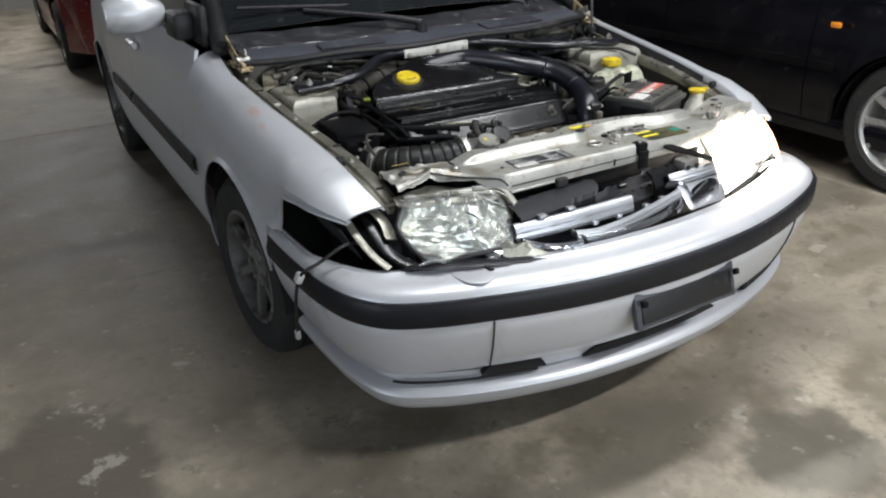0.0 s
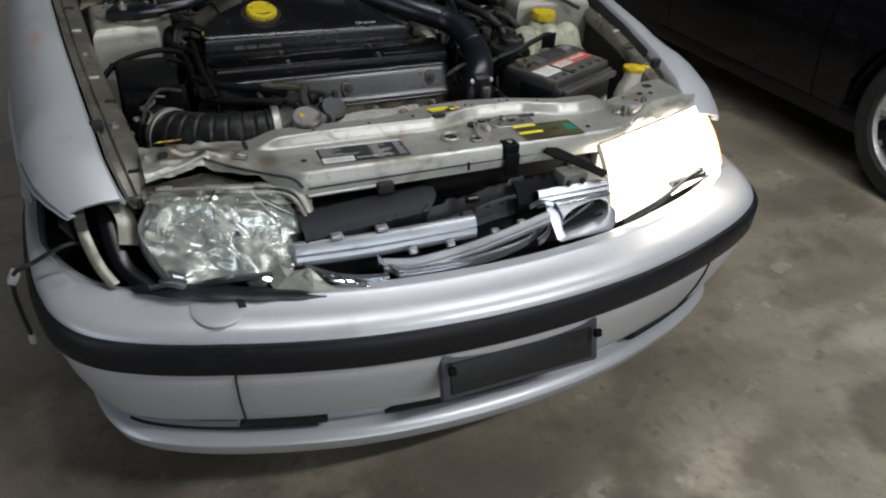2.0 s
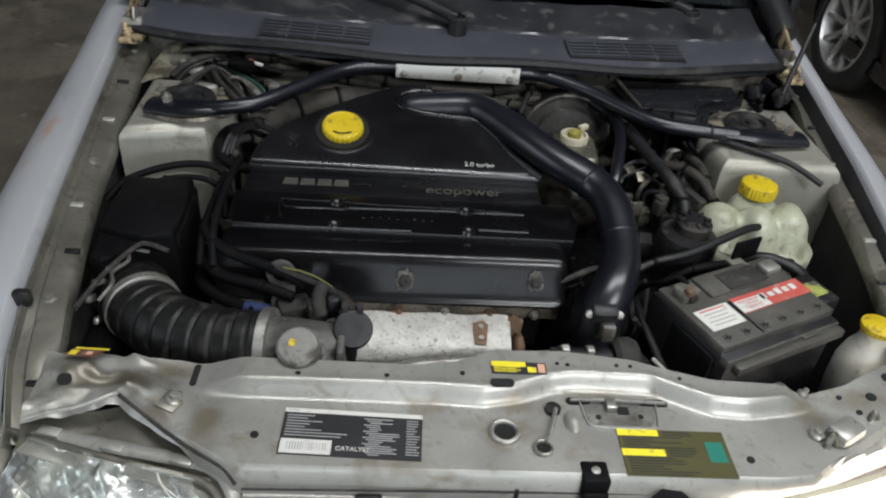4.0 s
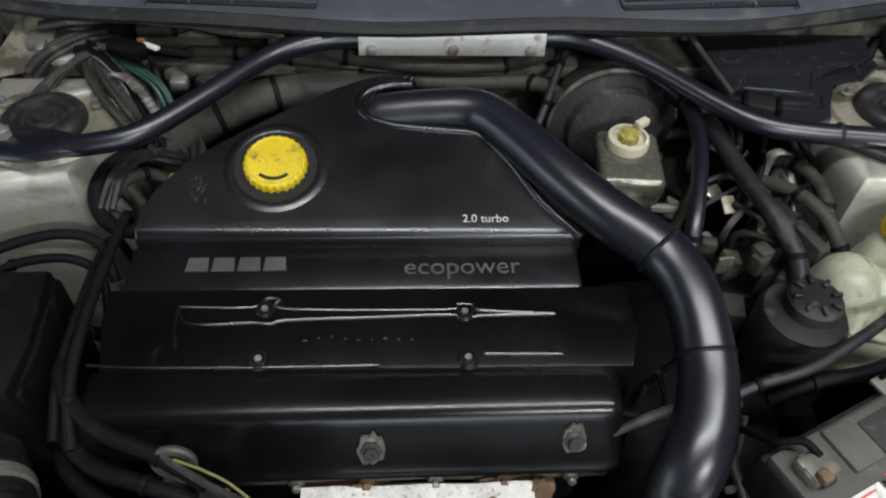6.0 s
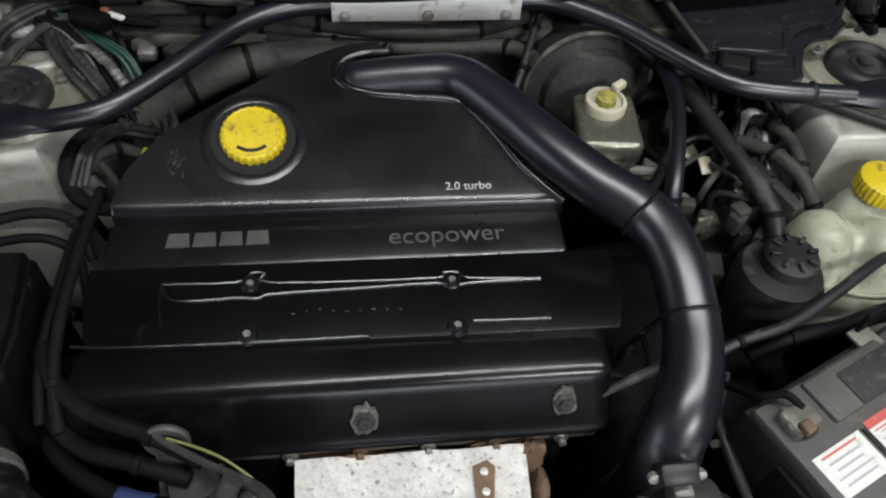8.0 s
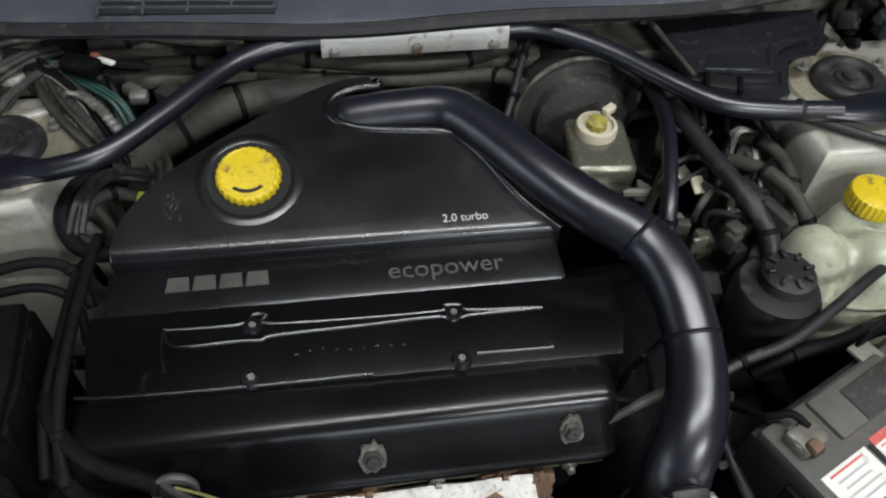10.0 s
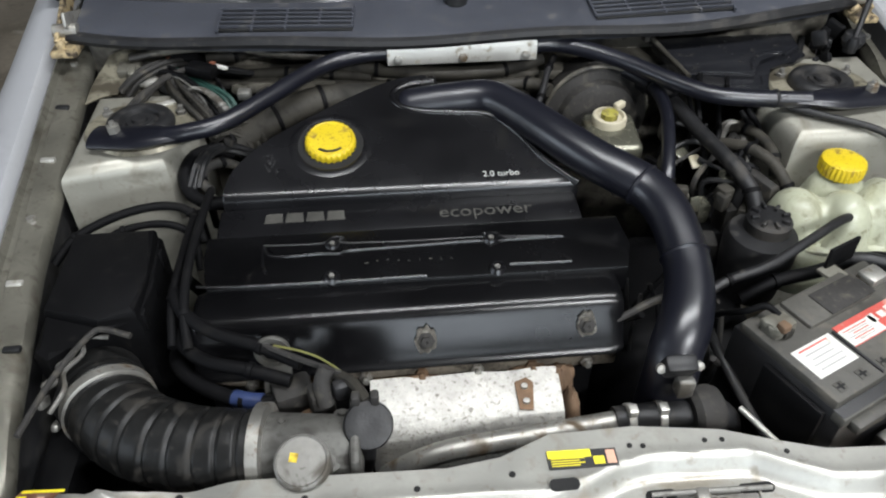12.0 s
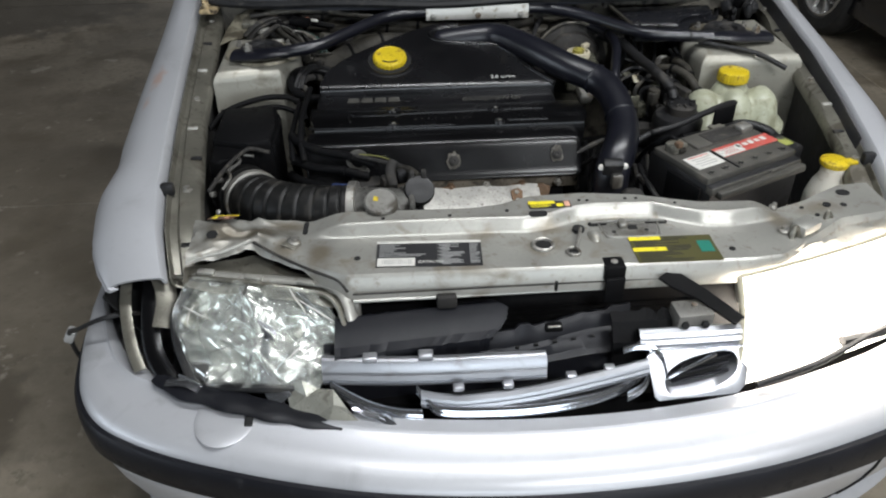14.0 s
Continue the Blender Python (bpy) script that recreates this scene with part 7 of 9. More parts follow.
# boost pipe
pipe = thing("intake_pipe", (0.2, 0.62, 0.6), "smooth black plastic turbo intake pipe", "pipe")
PIPE = [(-0.136, 1.116, 0.858), (-0.110, 1.114, 0.865), (-0.053, 1.111, 0.873), (0.008, 1.101, 0.879), (0.051, 1.055, 0.879), (0.102, 0.982, 0.874), (0.152, 0.926, 0.863), (0.210, 0.876, 0.849), (0.231, 0.822, 0.837), (0.235, 0.755, 0.815), (0.226, 0.705, 0.800), (0.208, 0.662, 0.785), (0.194, 0.640, 0.765), (0.188, 0.626, 0.735), (0.187, 0.630, 0.62)]
tube_part("pipe_body", PIPE, lambda k: 0.014 + 0.014 * min(1, k / 0.05) ** 0.5 + 0.004 * smooth_step(0.05, 0.6, k) + 0.003 * smooth_step(0.65, 0.8, k), TUBEBLACK, pipe, n=28, per=8)
for a, b2 in (((0.2045, 0.8815, 0.8505), (0.2130, 0.8710, 0.8480)), ((0.2348, 0.760, 0.8170), (0.2349, 0.750, 0.8133))):
    d = Vector(b2) - Vector(a)
    bm = bmesh.new()
    add_lathe(bm, [(0.0315, -0.003), (0.0345, 0.0), (0.0315, 0.003)], turned(a, d), 32, False)
    part("moulding_seam", bm, TUBEBLACK, pipe)
sensor = box_part("sensor", (0.176, 0.592, 0.790), (0.040, 0.022, 0.032), BLACKPLASTIC, pipe, "black pressure sensor", Matrix.Rotation(radians(25), 4, "X"), 0.005)
for dx in (-0.024, 0.024):
    lathe_part("screw", [(0.006, -0.004), (0.006, 0.002), (0, 0.003)], turned((0.176 + dx, 0.588, 0.792), (0, -0.9, 0.4)), STEEL, sensor, n=10)
box_part("sensor_plug", (0.185, 0.583, 0.763), (0.022, 0.022, 0.030), ALU, sensor, bevel=0.005)

# coolant pipe and hose at the front
cool = thing("coolant_pipe", (0.05, 0.6, 0.6), "dull steel coolant pipe with a clamped black hose", "pipe")
tube_part("pipe_body", [(-0.19, 0.575, 0.630), (-0.15, 0.566, 0.672), (-0.10, 0.567, 0.690), (0.0, 0.572, 0.698), (0.12, 0.582, 0.702)], 0.0145, STEEL, cool)
tube_part("hose", [(0.105, 0.581, 0.702), (0.16, 0.583, 0.703), (0.205, 0.584, 0.703), (0.25, 0.588, 0.69), (0.275, 0.595, 0.64), (0.28, 0.60, 0.56)], 0.019, RUBBER, cool)
for x in (0.125, 0.165):
    lathe_part("clamp", [(0.0195, -0.005), (0.0208, -0.004), (0.0208, 0.004), (0.0195, 0.005)], turned((x, 0.582, 0.7025), (1, 0, 0), (0, 1, 0)), BRACKET, cool)
    box_part("clamp_screw", (x, 0.578, 0.725), (0.012, 0.014, 0.012), BRACKET, cool, bevel=0.002)
lathe_part("thermostat", [(0.028, -0.02), (0.034, -0.012), (0.034, 0.012), (0.030, 0.02)], turned((0.222, 0.584, 0.704), (1, 0.1, 0), (0, 1, 0)), DUSTY, cool)

# ---- air filter box and intake hose ----
air = thing("air_filter_box", (-0.56, 0.74, 0.35), "dull black plastic air filter box", "air filter")
bm = bmesh.new()
add_prism(bm, [(-0.622, 0.905), (-0.624, 0.78), (-0.620, 0.690), (-0.596, 0.672), (-0.575, 0.700), (-0.540, 0.724), (-0.498, 0.735), (-0.494, 0.80), (-0.500, 0.905)], 0.34, 0.792, 0.010)
add_box(bm, Vector((-0.600, 0.610, 0.51)), Vector((0.050, 0.17, 0.34)), None, 0.012)
part("box_body", bm, MATTBLACK, air, "", 0.5)
bm = bmesh.new()
add_prism(bm, [(-0.618, 0.902), (-0.620, 0.75), (-0.545, 0.722), (-0.500, 0.735), (-0.498, 0.80), (-0.504, 0.902)], 0.785, 0.808, 0.008)
part("lid", bm, MATTBLACK, air, "", 0.5)
tube_part("lid_edge", [(-0.596, 0.560, 0.794), (-0.578, 0.64, 0.797), (-0.552, 0.702, 0.799), (-0.535, 0.712, 0.800), (-0.50, 0.700, 0.797)], 0.004, DUSTY, air, n=8)
tube_part("wire_clip", [(-0.585, 0.612, 0.765), (-0.572, 0.640, 0.775), (-0.578, 0.665, 0.778), (-0.560, 0.690, 0.783), (-0.566, 0.712, 0.788), (-0.535, 0.715, 0.782)], 0.0032, ALU, air, "bright wavy wire clip", n=8)
for k in range(3):
    box_part("spring_clip", (-0.497, 0.75 + 0.06 * k, 0.775), (0.006, 0.014, 0.03), MATTBLACK, air, bevel=0.002)
hose = thing("intake_hose", (-0.44, 0.58, 0.68), "ribbed black rubber air intake hose", "hose")
HOSE = [(-0.548, 0.672, 0.712), (-0.520, 0.630, 0.722), (-0.475, 0.592, 0.730), (-0.42, 0.568, 0.735), (-0.365, 0.556, 0.740), (-0.325, 0.552, 0.742)]
groove = lambda k: math.exp(-((((k * 11.0) % 1.0) - 0.5) / 0.10) ** 2)
tube_part("bellows", HOSE, lambda k: 0.057 - 0.009 * k - 0.0032 * groove(k), BELLOWS, hose, "dusty black bellows", n=32, per=44)
for a, d, r in (((-0.538, 0.656, 0.717), (0.5, -0.85, 0.1), 0.058), ((-0.330, 0.553, 0.742), (1, -0.12, 0.05), 0.054)):
    lathe_part("clamp", [(r - 0.001, -0.008), (r + 0.0015, -0.007), (r + 0.0015, 0.007), (r - 0.001, 0.008)], turned(a, d, (0, 1, 0)), STEEL, hose, "bright steel hose clamp", 36)
tube_part("joint_collar", [(-0.566, 0.70, 0.708), (-0.552, 0.676, 0.712)], 0.060, BELLOWS, hose, "dusty black collar", n=28)
tube_part("joint_collar", [(-0.580, 0.725, 0.704), (-0.570, 0.705, 0.707)], 0.062, BELLOWS, hose, n=28)
for k, a in enumerate((0.35, 0.8, 1.3, 1.9, 2.5)):
    q = turned((-0.560, 0.690, 0.711), (0.5, -0.85, 0.1), (0, 0, 1)) @ Vector((0.066 * math.cos(a), 0.066 * math.sin(a), 0.004 * (k % 2)))
    box_part("clip", q, (0.012, 0.028, 0.010), STEEL if k % 2 else ALU, hose, "bright retaining clip", Matrix.Rotation(0.5 + 0.4 * k, 4, "Y") @ Matrix.Rotation(-0.5, 4, "Z"), 0.004)

CASTDARK = surf("dark_casting", (0.10, 0.098, 0.09), 0.6, 0.4, 0.3, 18, 120, 0.25, (0.05, 0.047, 0.042), 0.5, 30)
throttle = thing("throttle_body", (-0.27, 0.53, 0.66), "cast aluminium throttle housing with a round cap", "engine part")
tube_part("housing", [(-0.325, 0.552, 0.742), (-0.27, 0.545, 0.742), (-0.225, 0.545, 0.735)], 0.044, CASTDARK, throttle, n=24)
lathe_part("round_cap", [(0.030, -0.035), (0.031, -0.010), (0.0290, -0.007), (0.031, -0.004), (0.0305, 0.001), (0.028, 0.003), (0.0265, 0.0015), (0, 0.002)], turned((-0.278, 0.498, 0.793), (-0.05, -0.35, 1)), ALU, throttle, "dusty grey round cap")
lathe_part("neck", [(0.030, -0.05), (0.031, 0.0)], turned((-0.278, 0.512, 0.775), (0, -0.3, 1)), CASTDARK, throttle)
bm = bmesh.new()
add_prism(bm, [(-0.005, -0.004), (0.004, -0.006), (0.006, 0.004), (-0.003, 0.006)], 0.0029, 0.0036, 0, turned((-0.287, 0.503, 0.793), (-0.05, -0.35, 1)))
part("paint_mark", bm, YELLOW, throttle, "yellow paint dab")
# cast lumps, flange and bolts on the housing
for c, r, h, d in (((-0.250, 0.512, 0.768), 0.014, 0.03, (0.2, -0.5, 0.8)), ((-0.236, 0.572, 0.772), 0.012, 0.03, (0.1, 0.2, 1)), ((-0.305, 0.560, 0.782), 0.010, 0.02, (0, 0.1, 1)), ((-0.222, 0.520, 0.748), 0.017, 0.03, (0.8, -0.4, 0.5))):
    lathe_part("cast_boss", [(r * 1.25, -h), (r, -0.004), (r * 0.9, 0.0), (r * 0.5, 0.001), (r * 0.45, 0.005), (0, 0.0055)], turned(c, d), CASTDARK, throttle, n=14)
box_part("flange", (-0.221, 0.545, 0.735), (0.012, 0.098, 0.098), CASTDARK, throttle, "", None, 0.012)
valve = thing("vacuum_valve", (-0.205, 0.55, 0.7), "round black vacuum valve on a short stem", "valve")
lathe_part("valve_body", [(0.012, -0.02), (0.026, -0.014), (0.029, -0.008), (0.029, 0.001), (0.027, 0.004), (0.020, 0.005), (0.010, 0.0045), (0, 0.0042)], turned((-0.205, 0.545, 0.785), (0.1, -0.62, 0.78)), BLACKPLASTIC, valve)
for lx in (-0.218, -0.196):
    box_part("lug", (lx, 0.566, 0.806), (0.010, 0.014, 0.018), DUSTY, valve, bevel=0.003)
tube_part("valve_pipe", [(-0.205, 0.566, 0.802), (-0.225, 0.60, 0.80), (-0.26, 0.625, 0.79)], 0.007, OLDRUBBER, valve, n=8)
tube_part("stem", [(-0.205, 0.545, 0.775), (-0.208, 0.54, 0.73), (-0.215, 0.545, 0.69)], 0.009, BLACKPLASTIC, valve)
tube_part("spigot", [(-0.255, 0.585, 0.775), (-0.258, 0.60, 0.80), (-0.25, 0.61, 0.815)], 0.010, DUSTY, valve)
sol = thing("solenoid_block", (-0.27, 0.62, 0.7), "grimy grey solenoid block with small hose stubs", "solenoid")
for c, s, mt in (((-0.30, 0.632, 0.735), (0.05, 0.04, 0.05), DUSTY), ((-0.262, 0.604, 0.762), (0.03, 0.03, 0.045), DUSTY), ((-0.235, 0.598, 0.788), (0.024, 0.02, 0.026), BLACKPLASTIC), ((-0.275, 0.60, 0.735), (0.03, 0.02, 0.02), RUST)):
    box_part("block_piece", c, s, mt, sol, "", Matrix.Rotation(0.3, 4, "Z"), 0.007)

# ---- battery ----
bat = thing("battery", (0.418, 0.628, 0.26), "dusty black car battery with red and white labels", "battery")
BM = Matrix.Translation((0.4175, 0.628, 0)) @ Matrix.Rotation(radians(24.5), 4, "Z")


def bat_part(name, c, s, mt, parent=bat, label="", bevel=0.004):
    bm = bmesh.new()
    add_box(bm, BM @ Vector(c), Vector(s), BM, bevel)
    return part(name, bm, mt, parent, label, 0.5)


bat_part("case", (0, 0, 0.70), (0.242, 0.172, 0.17), BLACKPLASTIC)
lid = bat_part("lid", (0, 0.004, 0.789), (0.240, 0.150, 0.018), LIDGREY, bat, "dusty grey lid")
bat_part("front_ledge", (0, -0.078, 0.775), (0.243, 0.020, 0.018), LIDGREY, bat)
bat_part("rear_cover", (0.005, 0.050, 0.799), (0.12, 0.052, 0.010), LIDGREY, lid, "", 0.004)
bat_part("white_label", (-0.075, -0.014, 0.7985), (0.068, 0.046, 0.0012), WHITE, lid, "white printed label", 0)
redl = bat_part("red_label", (0.045, -0.006, 0.7985), (0.150, 0.036, 0.0012), RED, lid, "red and white printed label", 0)
bat_part("label_panel", (0.0, -0.010, 0.7994), (0.062, 0.026, 0.0008), WHITE, redl, "", 0)
for k in range(5):
    bat_part("label_band", (0.030 + 0.017 * k, -0.002 - 0.001 * (k % 2), 0.7994), (0.011, 0.013 - 0.003 * (k % 2), 0.0008), WHITE, redl, "", 0)
for k in range(6):
    bat_part("print_line", (-0.004 + 0.002 * (k % 3), -0.001 - 0.0035 * k, 0.8000), (0.044 - 0.008 * (k % 3), 0.0014, 0.0006), (RED, GREYINK)[k % 2], redl, "", 0)
bat_part("rear_bracket", (0.085, 0.094, 0.812), (0.060, 0.006, 0.040), MATTBLACK, bat, "black bracket plate", 0.003)
bat_part("rear_bracket", (0.060, 0.083, 0.796), (0.030, 0.030, 0.006), BRACKETDIRT, bat, "", 0.002)
for k in range(5):
    bat_part("print_line", (-0.075, 0.004 - 0.008 * k, 0.7994), (0.050 - 0.006 * (k % 3), 0.0022, 0.0006), RED if k == 0 else GREYINK, lid, "", 0)
for k in range(6):
    c = (-0.098 + 0.039 * k, -0.056, 0.7985)
    plug = bat_part("filler_plug", c, (0.014, 0.014, 0.0015), LIDGREY, lid, "", 0.0006)
    bat_part("plug_slot", (c[0], c[1], 0.7996), (0.0125, 0.0028, 0.001), DARKHOLE, plug, "", 0)
    bat_part("plug_slot", (c[0], c[1], 0.7994), (0.0028, 0.0105, 0.001), DARKHOLE, plug, "", 0)
bat_part("carry_bar", (0.006, -0.094, 0.770), (0.232, 0.016, 0.016), LIDGREY, bat, "dusty grey front carrying ledge", 0.004)
bat_part("bar_notch", (0.055, -0.084, 0.7795), (0.040, 0.016, 0.006), LIDGREY, bat, "", 0.002)
bat_part("vent_cover", (0.028, 0.045, 0.8045), (0.085, 0.040, 0.003), DUSTY, lid, "", 0.0014)
for k in range(7):
    a = k * 2.4
    bat_part("corrosion", (-0.092 + 0.014 * math.cos(a), 0.046 + 0.013 * math.sin(a), 0.806 + 0.004 * math.sin(k * 1.7)), (0.014 + 0.004 * math.sin(k), 0.013, 0.012), (BULKHEAD, BRACKETDIRT, OLDRUBBER)[k % 3], bat, "", 0.004)
bat_part("divider", (-0.035, -0.03, 0.7992), (0.004, 0.075, 0.003), BLACKPLASTIC, lid, "", 0.001)
bat_part("terminal_clamp", (-0.092, 0.046, 0.806), (0.036, 0.030, 0.022), BRACKETDIRT, bat, "corroded terminal clamp", 0.006)
bat_part("terminal_bolt", (-0.100, 0.034, 0.818), (0.014, 0.014, 0.012), RUST, bat, "", 0.003)
bat_part("terminal_clamp", (0.095, 0.048, 0.802), (0.034, 0.028, 0.016), STEEL, bat, "", 0.005)
bat_part("strap", (-0.126, -0.02, 0.70), (0.008, 0.09, 0.15), MATTBLACK, bat, "", 0.002)
bat_part("tray", (0, 0, 0.60), (0.26, 0.19, 0.03), MATTBLACK, bat, "", 0.006)
bat_part("tray_support", (0, 0, 0.43), (0.16, 0.12, 0.33), MATTBLACK, bat, "", 0.006)

tube_part("clamp_rod", [BM @ Vector((-0.150, 0.02, 0.705)), BM @ Vector((-0.146, -0.10, 0.700))], 0.004, BRACKET, bat, "pale clamp rod")
relay = thing("relay_box", (0.565, 0.69, 0.70), "dark grey relay box with a yellow-green label", "relay box")
box_part("box_body", (0.560, 0.692, 0.735), (0.070, 0.075, 0.08), BLACKPLASTIC, relay, "", BM, 0.006)
box_part("label", (0.563, 0.690, 0.7755), (0.042, 0.034, 0.001), surf("lime_label", (0.30, 0.32, 0.08), 0.5, 0, 0.2, 30, 150, 0.02, (0.06, 0.06, 0.05), 0.5, 70), relay, "yellow-green label", BM, 0)
box_part("box_foot", (0.560, 0.692, 0.50), (0.05, 0.05, 0.40), MATTBLACK, relay, "", BM, 0.004)
elbow = thing("elbow_pipe", (0.50, 0.77, 0.74), "short black plastic elbow pipe behind the battery", "pipe")
tube_part("pipe_body", [(0.470, 0.775, 0.755), (0.490, 0.770, 0.778), (0.520, 0.760, 0.784), (0.56, 0.742, 0.775), (0.585, 0.735, 0.75)], 0.0105, BLACKPLASTIC, elbow, n=12)
box_part("pipe_bracket", (0.505, 0.745, 0.772), (0.05, 0.03, 0.008), BULKHEAD, elbow, "", BM, 0.002)

# ---- bottles and reservoirs ----
tank = thing("expansion_tank", (0.54, 0.87, 0.62), "milky translucent coolant tank with a yellow cap", "tank")


def blob(bm, c, s, n=2.6):
    rows = []
    for i in range(13):
        th = math.pi * i / 12
        row = []
        for j in range(24):
            ph = math.tau * j / 24
            d = (math.sin(th) * math.cos(ph), math.sin(th) * math.sin(ph), math.cos(th))
            row.append([c[k] + s[k] * math.copysign(abs(d[k]) ** (2 / n), d[k]) for k in range(3)])
        rows.append(row)
    add_grid(bm, rows, close_v=True)


LOBES = ((0.470, 0.892, 0.045, 0.050, 0.808), (0.532, 0.868, 0.040, 0.048, 0.818), (0.598, 0.880, 0.042, 0.052, 0.814), (0.548, 0.937, 0.052, 0.036, 0.820), (0.618, 0.915, 0.030, 0.042, 0.802))


def tank_top(x, y):
    s = 0.0
    for cx, cy, rx, ry, h in LOBES:
        q = max(0.0, 1 - ((x - cx) / rx) ** 2 - ((y - cy) / ry) ** 2) ** 0.5
        s += (max(0.0, h - 0.745) * q ** 0.8) ** 6
    return 0.745 + s ** (1 / 6)


bm = bmesh.new()
rows = []
for r in (0.0005, 0.1, 0.2, 0.3, 0.4, 0.5, 0.6, 0.7, 0.78, 0.86, 0.93, 0.98, 1.0, 1.0, 0.97):
    row = []
    for k in range(72):
        a = math.tau * k / 72
        c, s2 = math.cos(a), math.sin(a)
        x = 0.545 + 0.117 * r * math.copysign(abs(c) ** 0.75, c)
        y = 0.894 + 0.080 * r * math.copysign(abs(s2) ** 0.75, s2)
        z = tank_top(x, y) - 0.012 * smooth_step(0.9, 1.0, r)
        row.append((x, y, z if len(rows) < 13 else (0.715 if len(rows) == 13 else 0.655)))
    rows.append(row)
vs = add_grid(bm, rows, close_v=True)
bm.faces.new(vs[0])
bm.faces.new(vs[-1])
part("tank_body", bm, TANK, tank, "", 1.2)
bm = bmesh.new()
rows = []
for r, z in ((0.033, 0.0), (0.034, 0.014), (0.032, 0.022), (0.026, 0.025), (0.0005, 0.0255)):
    rows.append([(0.549 + (r + (0.0016 if k % 4 < 2 and r > 0.03 else 0)) * math.cos(math.tau * k / 120), 0.937 + (r + (0.0016 if k % 4 < 2 and r > 0.03 else 0)) * math.sin(math.tau * k / 120), 0.812 + z) for k in range(120)])
add_grid(bm, rows, close_v=True)
part("cap", bm, YELLOW, tank, "ribbed yellow screw cap")
tube_part("seam", [(0.436, 0.87, 0.742), (0.47, 0.832, 0.742), (0.535, 0.819, 0.742), (0.60, 0.825, 0.742), (0.642, 0.87, 0.742), (0.645, 0.92, 0.742)], 0.0028, TANK, tank, n=6)
ps = thing("steering_reservoir", (0.396, 0.846, 0.62), "black power steering reservoir with a ribbed cap", "reservoir")
lathe_part("pot", [(0.046, -0.10), (0.054, -0.04), (0.056, 0.0), (0.050, 0.012), (0.03, 0.016)], Matrix.Translation((0.396, 0.846, 0.762)), BLACKPLASTIC, ps)
capm = lathe_part("cap", [(0.034, 0.0), (0.034, 0.018), (0.030, 0.022), (0, 0.0225)], Matrix.Translation((0.402, 0.851, 0.777)), RUBBER, ps, "black cap")
for k in range(8):
    a = math.tau * k / 8
    box_part("grip", (0.402 + 0.024 * math.cos(a), 0.851 + 0.024 * math.sin(a), 0.801), (0.013, 0.006, 0.008), RUBBER, capm, "", Matrix.Rotation(a, 4, "Z"), 0.002)
OLDYELLOW = surf("dull_yellow", (0.30, 0.27, 0.05), 0.5, 0, 0.2, 20, 150, 0.05, (0.12, 0.09, 0.04), 0.52, 60)
brake = thing("brake_master_cylinder", (0.217, 1.1, 0.74), "grey brake master cylinder with a cream reservoir neck", "brake cylinder")
lathe_part("booster", [(0.089, 0.0), (0.090, 0.055), (0.095, 0.060), (0.095, 0.066), (0.089, 0.070), (0.074, 0.076), (0.070, 0.092), (0.058, 0.100), (0.03, 0.104), (0, 0.104)], turned((0.226, 1.27, 0.768), (0, -1, 0.08), (1, 0, 0)), DUSTY, brake, "dusty black brake booster drum", 40)
# paler rim tube carries the drum's edge highlight in its colour
tube_part("booster_rim", [(0.226 + 0.096 * math.cos(a), 1.207, 0.773 + 0.096 * math.sin(a)) for a in np.linspace(0.1, math.pi + 0.1, 14)], 0.0038, BULKHEAD, brake, n=8)
bm = bmesh.new()
add_box(bm, Vector((0.222, 1.088, 0.798)), Vector((0.088, 0.110, 0.034)), Matrix.Rotation(radians(-5), 4, "Z"), 0.010, 3)
add_box(bm, Vector((0.224, 1.085, 0.772)), Vector((0.076, 0.100, 0.04)), Matrix.Rotation(radians(-5), 4, "Z"), 0.008, 3)
part("reservoir", bm, RESERVOIR, brake, "yellowed metallic reservoir")
lathe_part("neck", [(0.029, -0.010), (0.030, 0.012), (0.028, 0.017), (0.024, 0.018), (0.022, 0.012), (0.014, 0.012)], Matrix.Translation((0.221, 1.110, 0.812)), CREAM, brake, "cream screw neck")
lathe_part("cap_centre", [(0.015, 0), (0.015, 0.010), (0.010, 0.012), (0, 0.012)], Matrix.Translation((0.221, 1.110, 0.824)), OLDYELLOW, brake, "dull yellow cap centre", 8)
box_part("level_plug", (0.243, 1.132, 0.834), (0.022, 0.012, 0.012), CREAM, brake, "", Matrix.Rotation(0.6, 4, "Z"), 0.003)
box_part("cylinder_bore", (0.222, 1.05, 0.755), (0.035, 0.12, 0.035), STEEL, brake, bevel=0.012)
tube_part("pipe_union", [(0.25, 1.035, 0.765), (0.285, 1.03, 0.768), (0.315, 1.035, 0.77)], 0.007, BULKHEAD, brake, n=8)
wash = thing("washer_bottle", (0.62, 0.58, 0.55), "white washer bottle neck with a yellow flip cap", "bottle")
lathe_part("neck", [(0.030, -0.21), (0.040, -0.12), (0.041, -0.07), (0.034, -0.040), (0.025, -0.024), (0.023, 0.0)], Matrix.Translation((0.638, 0.602, 0.765)), WHITEPLASTIC, wash)
lathe_part("cap", [(0.027, 0.0), (0.029, 0.005), (0.028, 0.010), (0.018, 0.013), (0, 0.0135)], Matrix.Translation((0.638, 0.604, 0.765)), YELLOW, wash, "yellow flip cap")
box_part("cap_tab", (0.664, 0.595, 0.776), (0.026, 0.020, 0.006), YELLOW, wash, bevel=0.002)

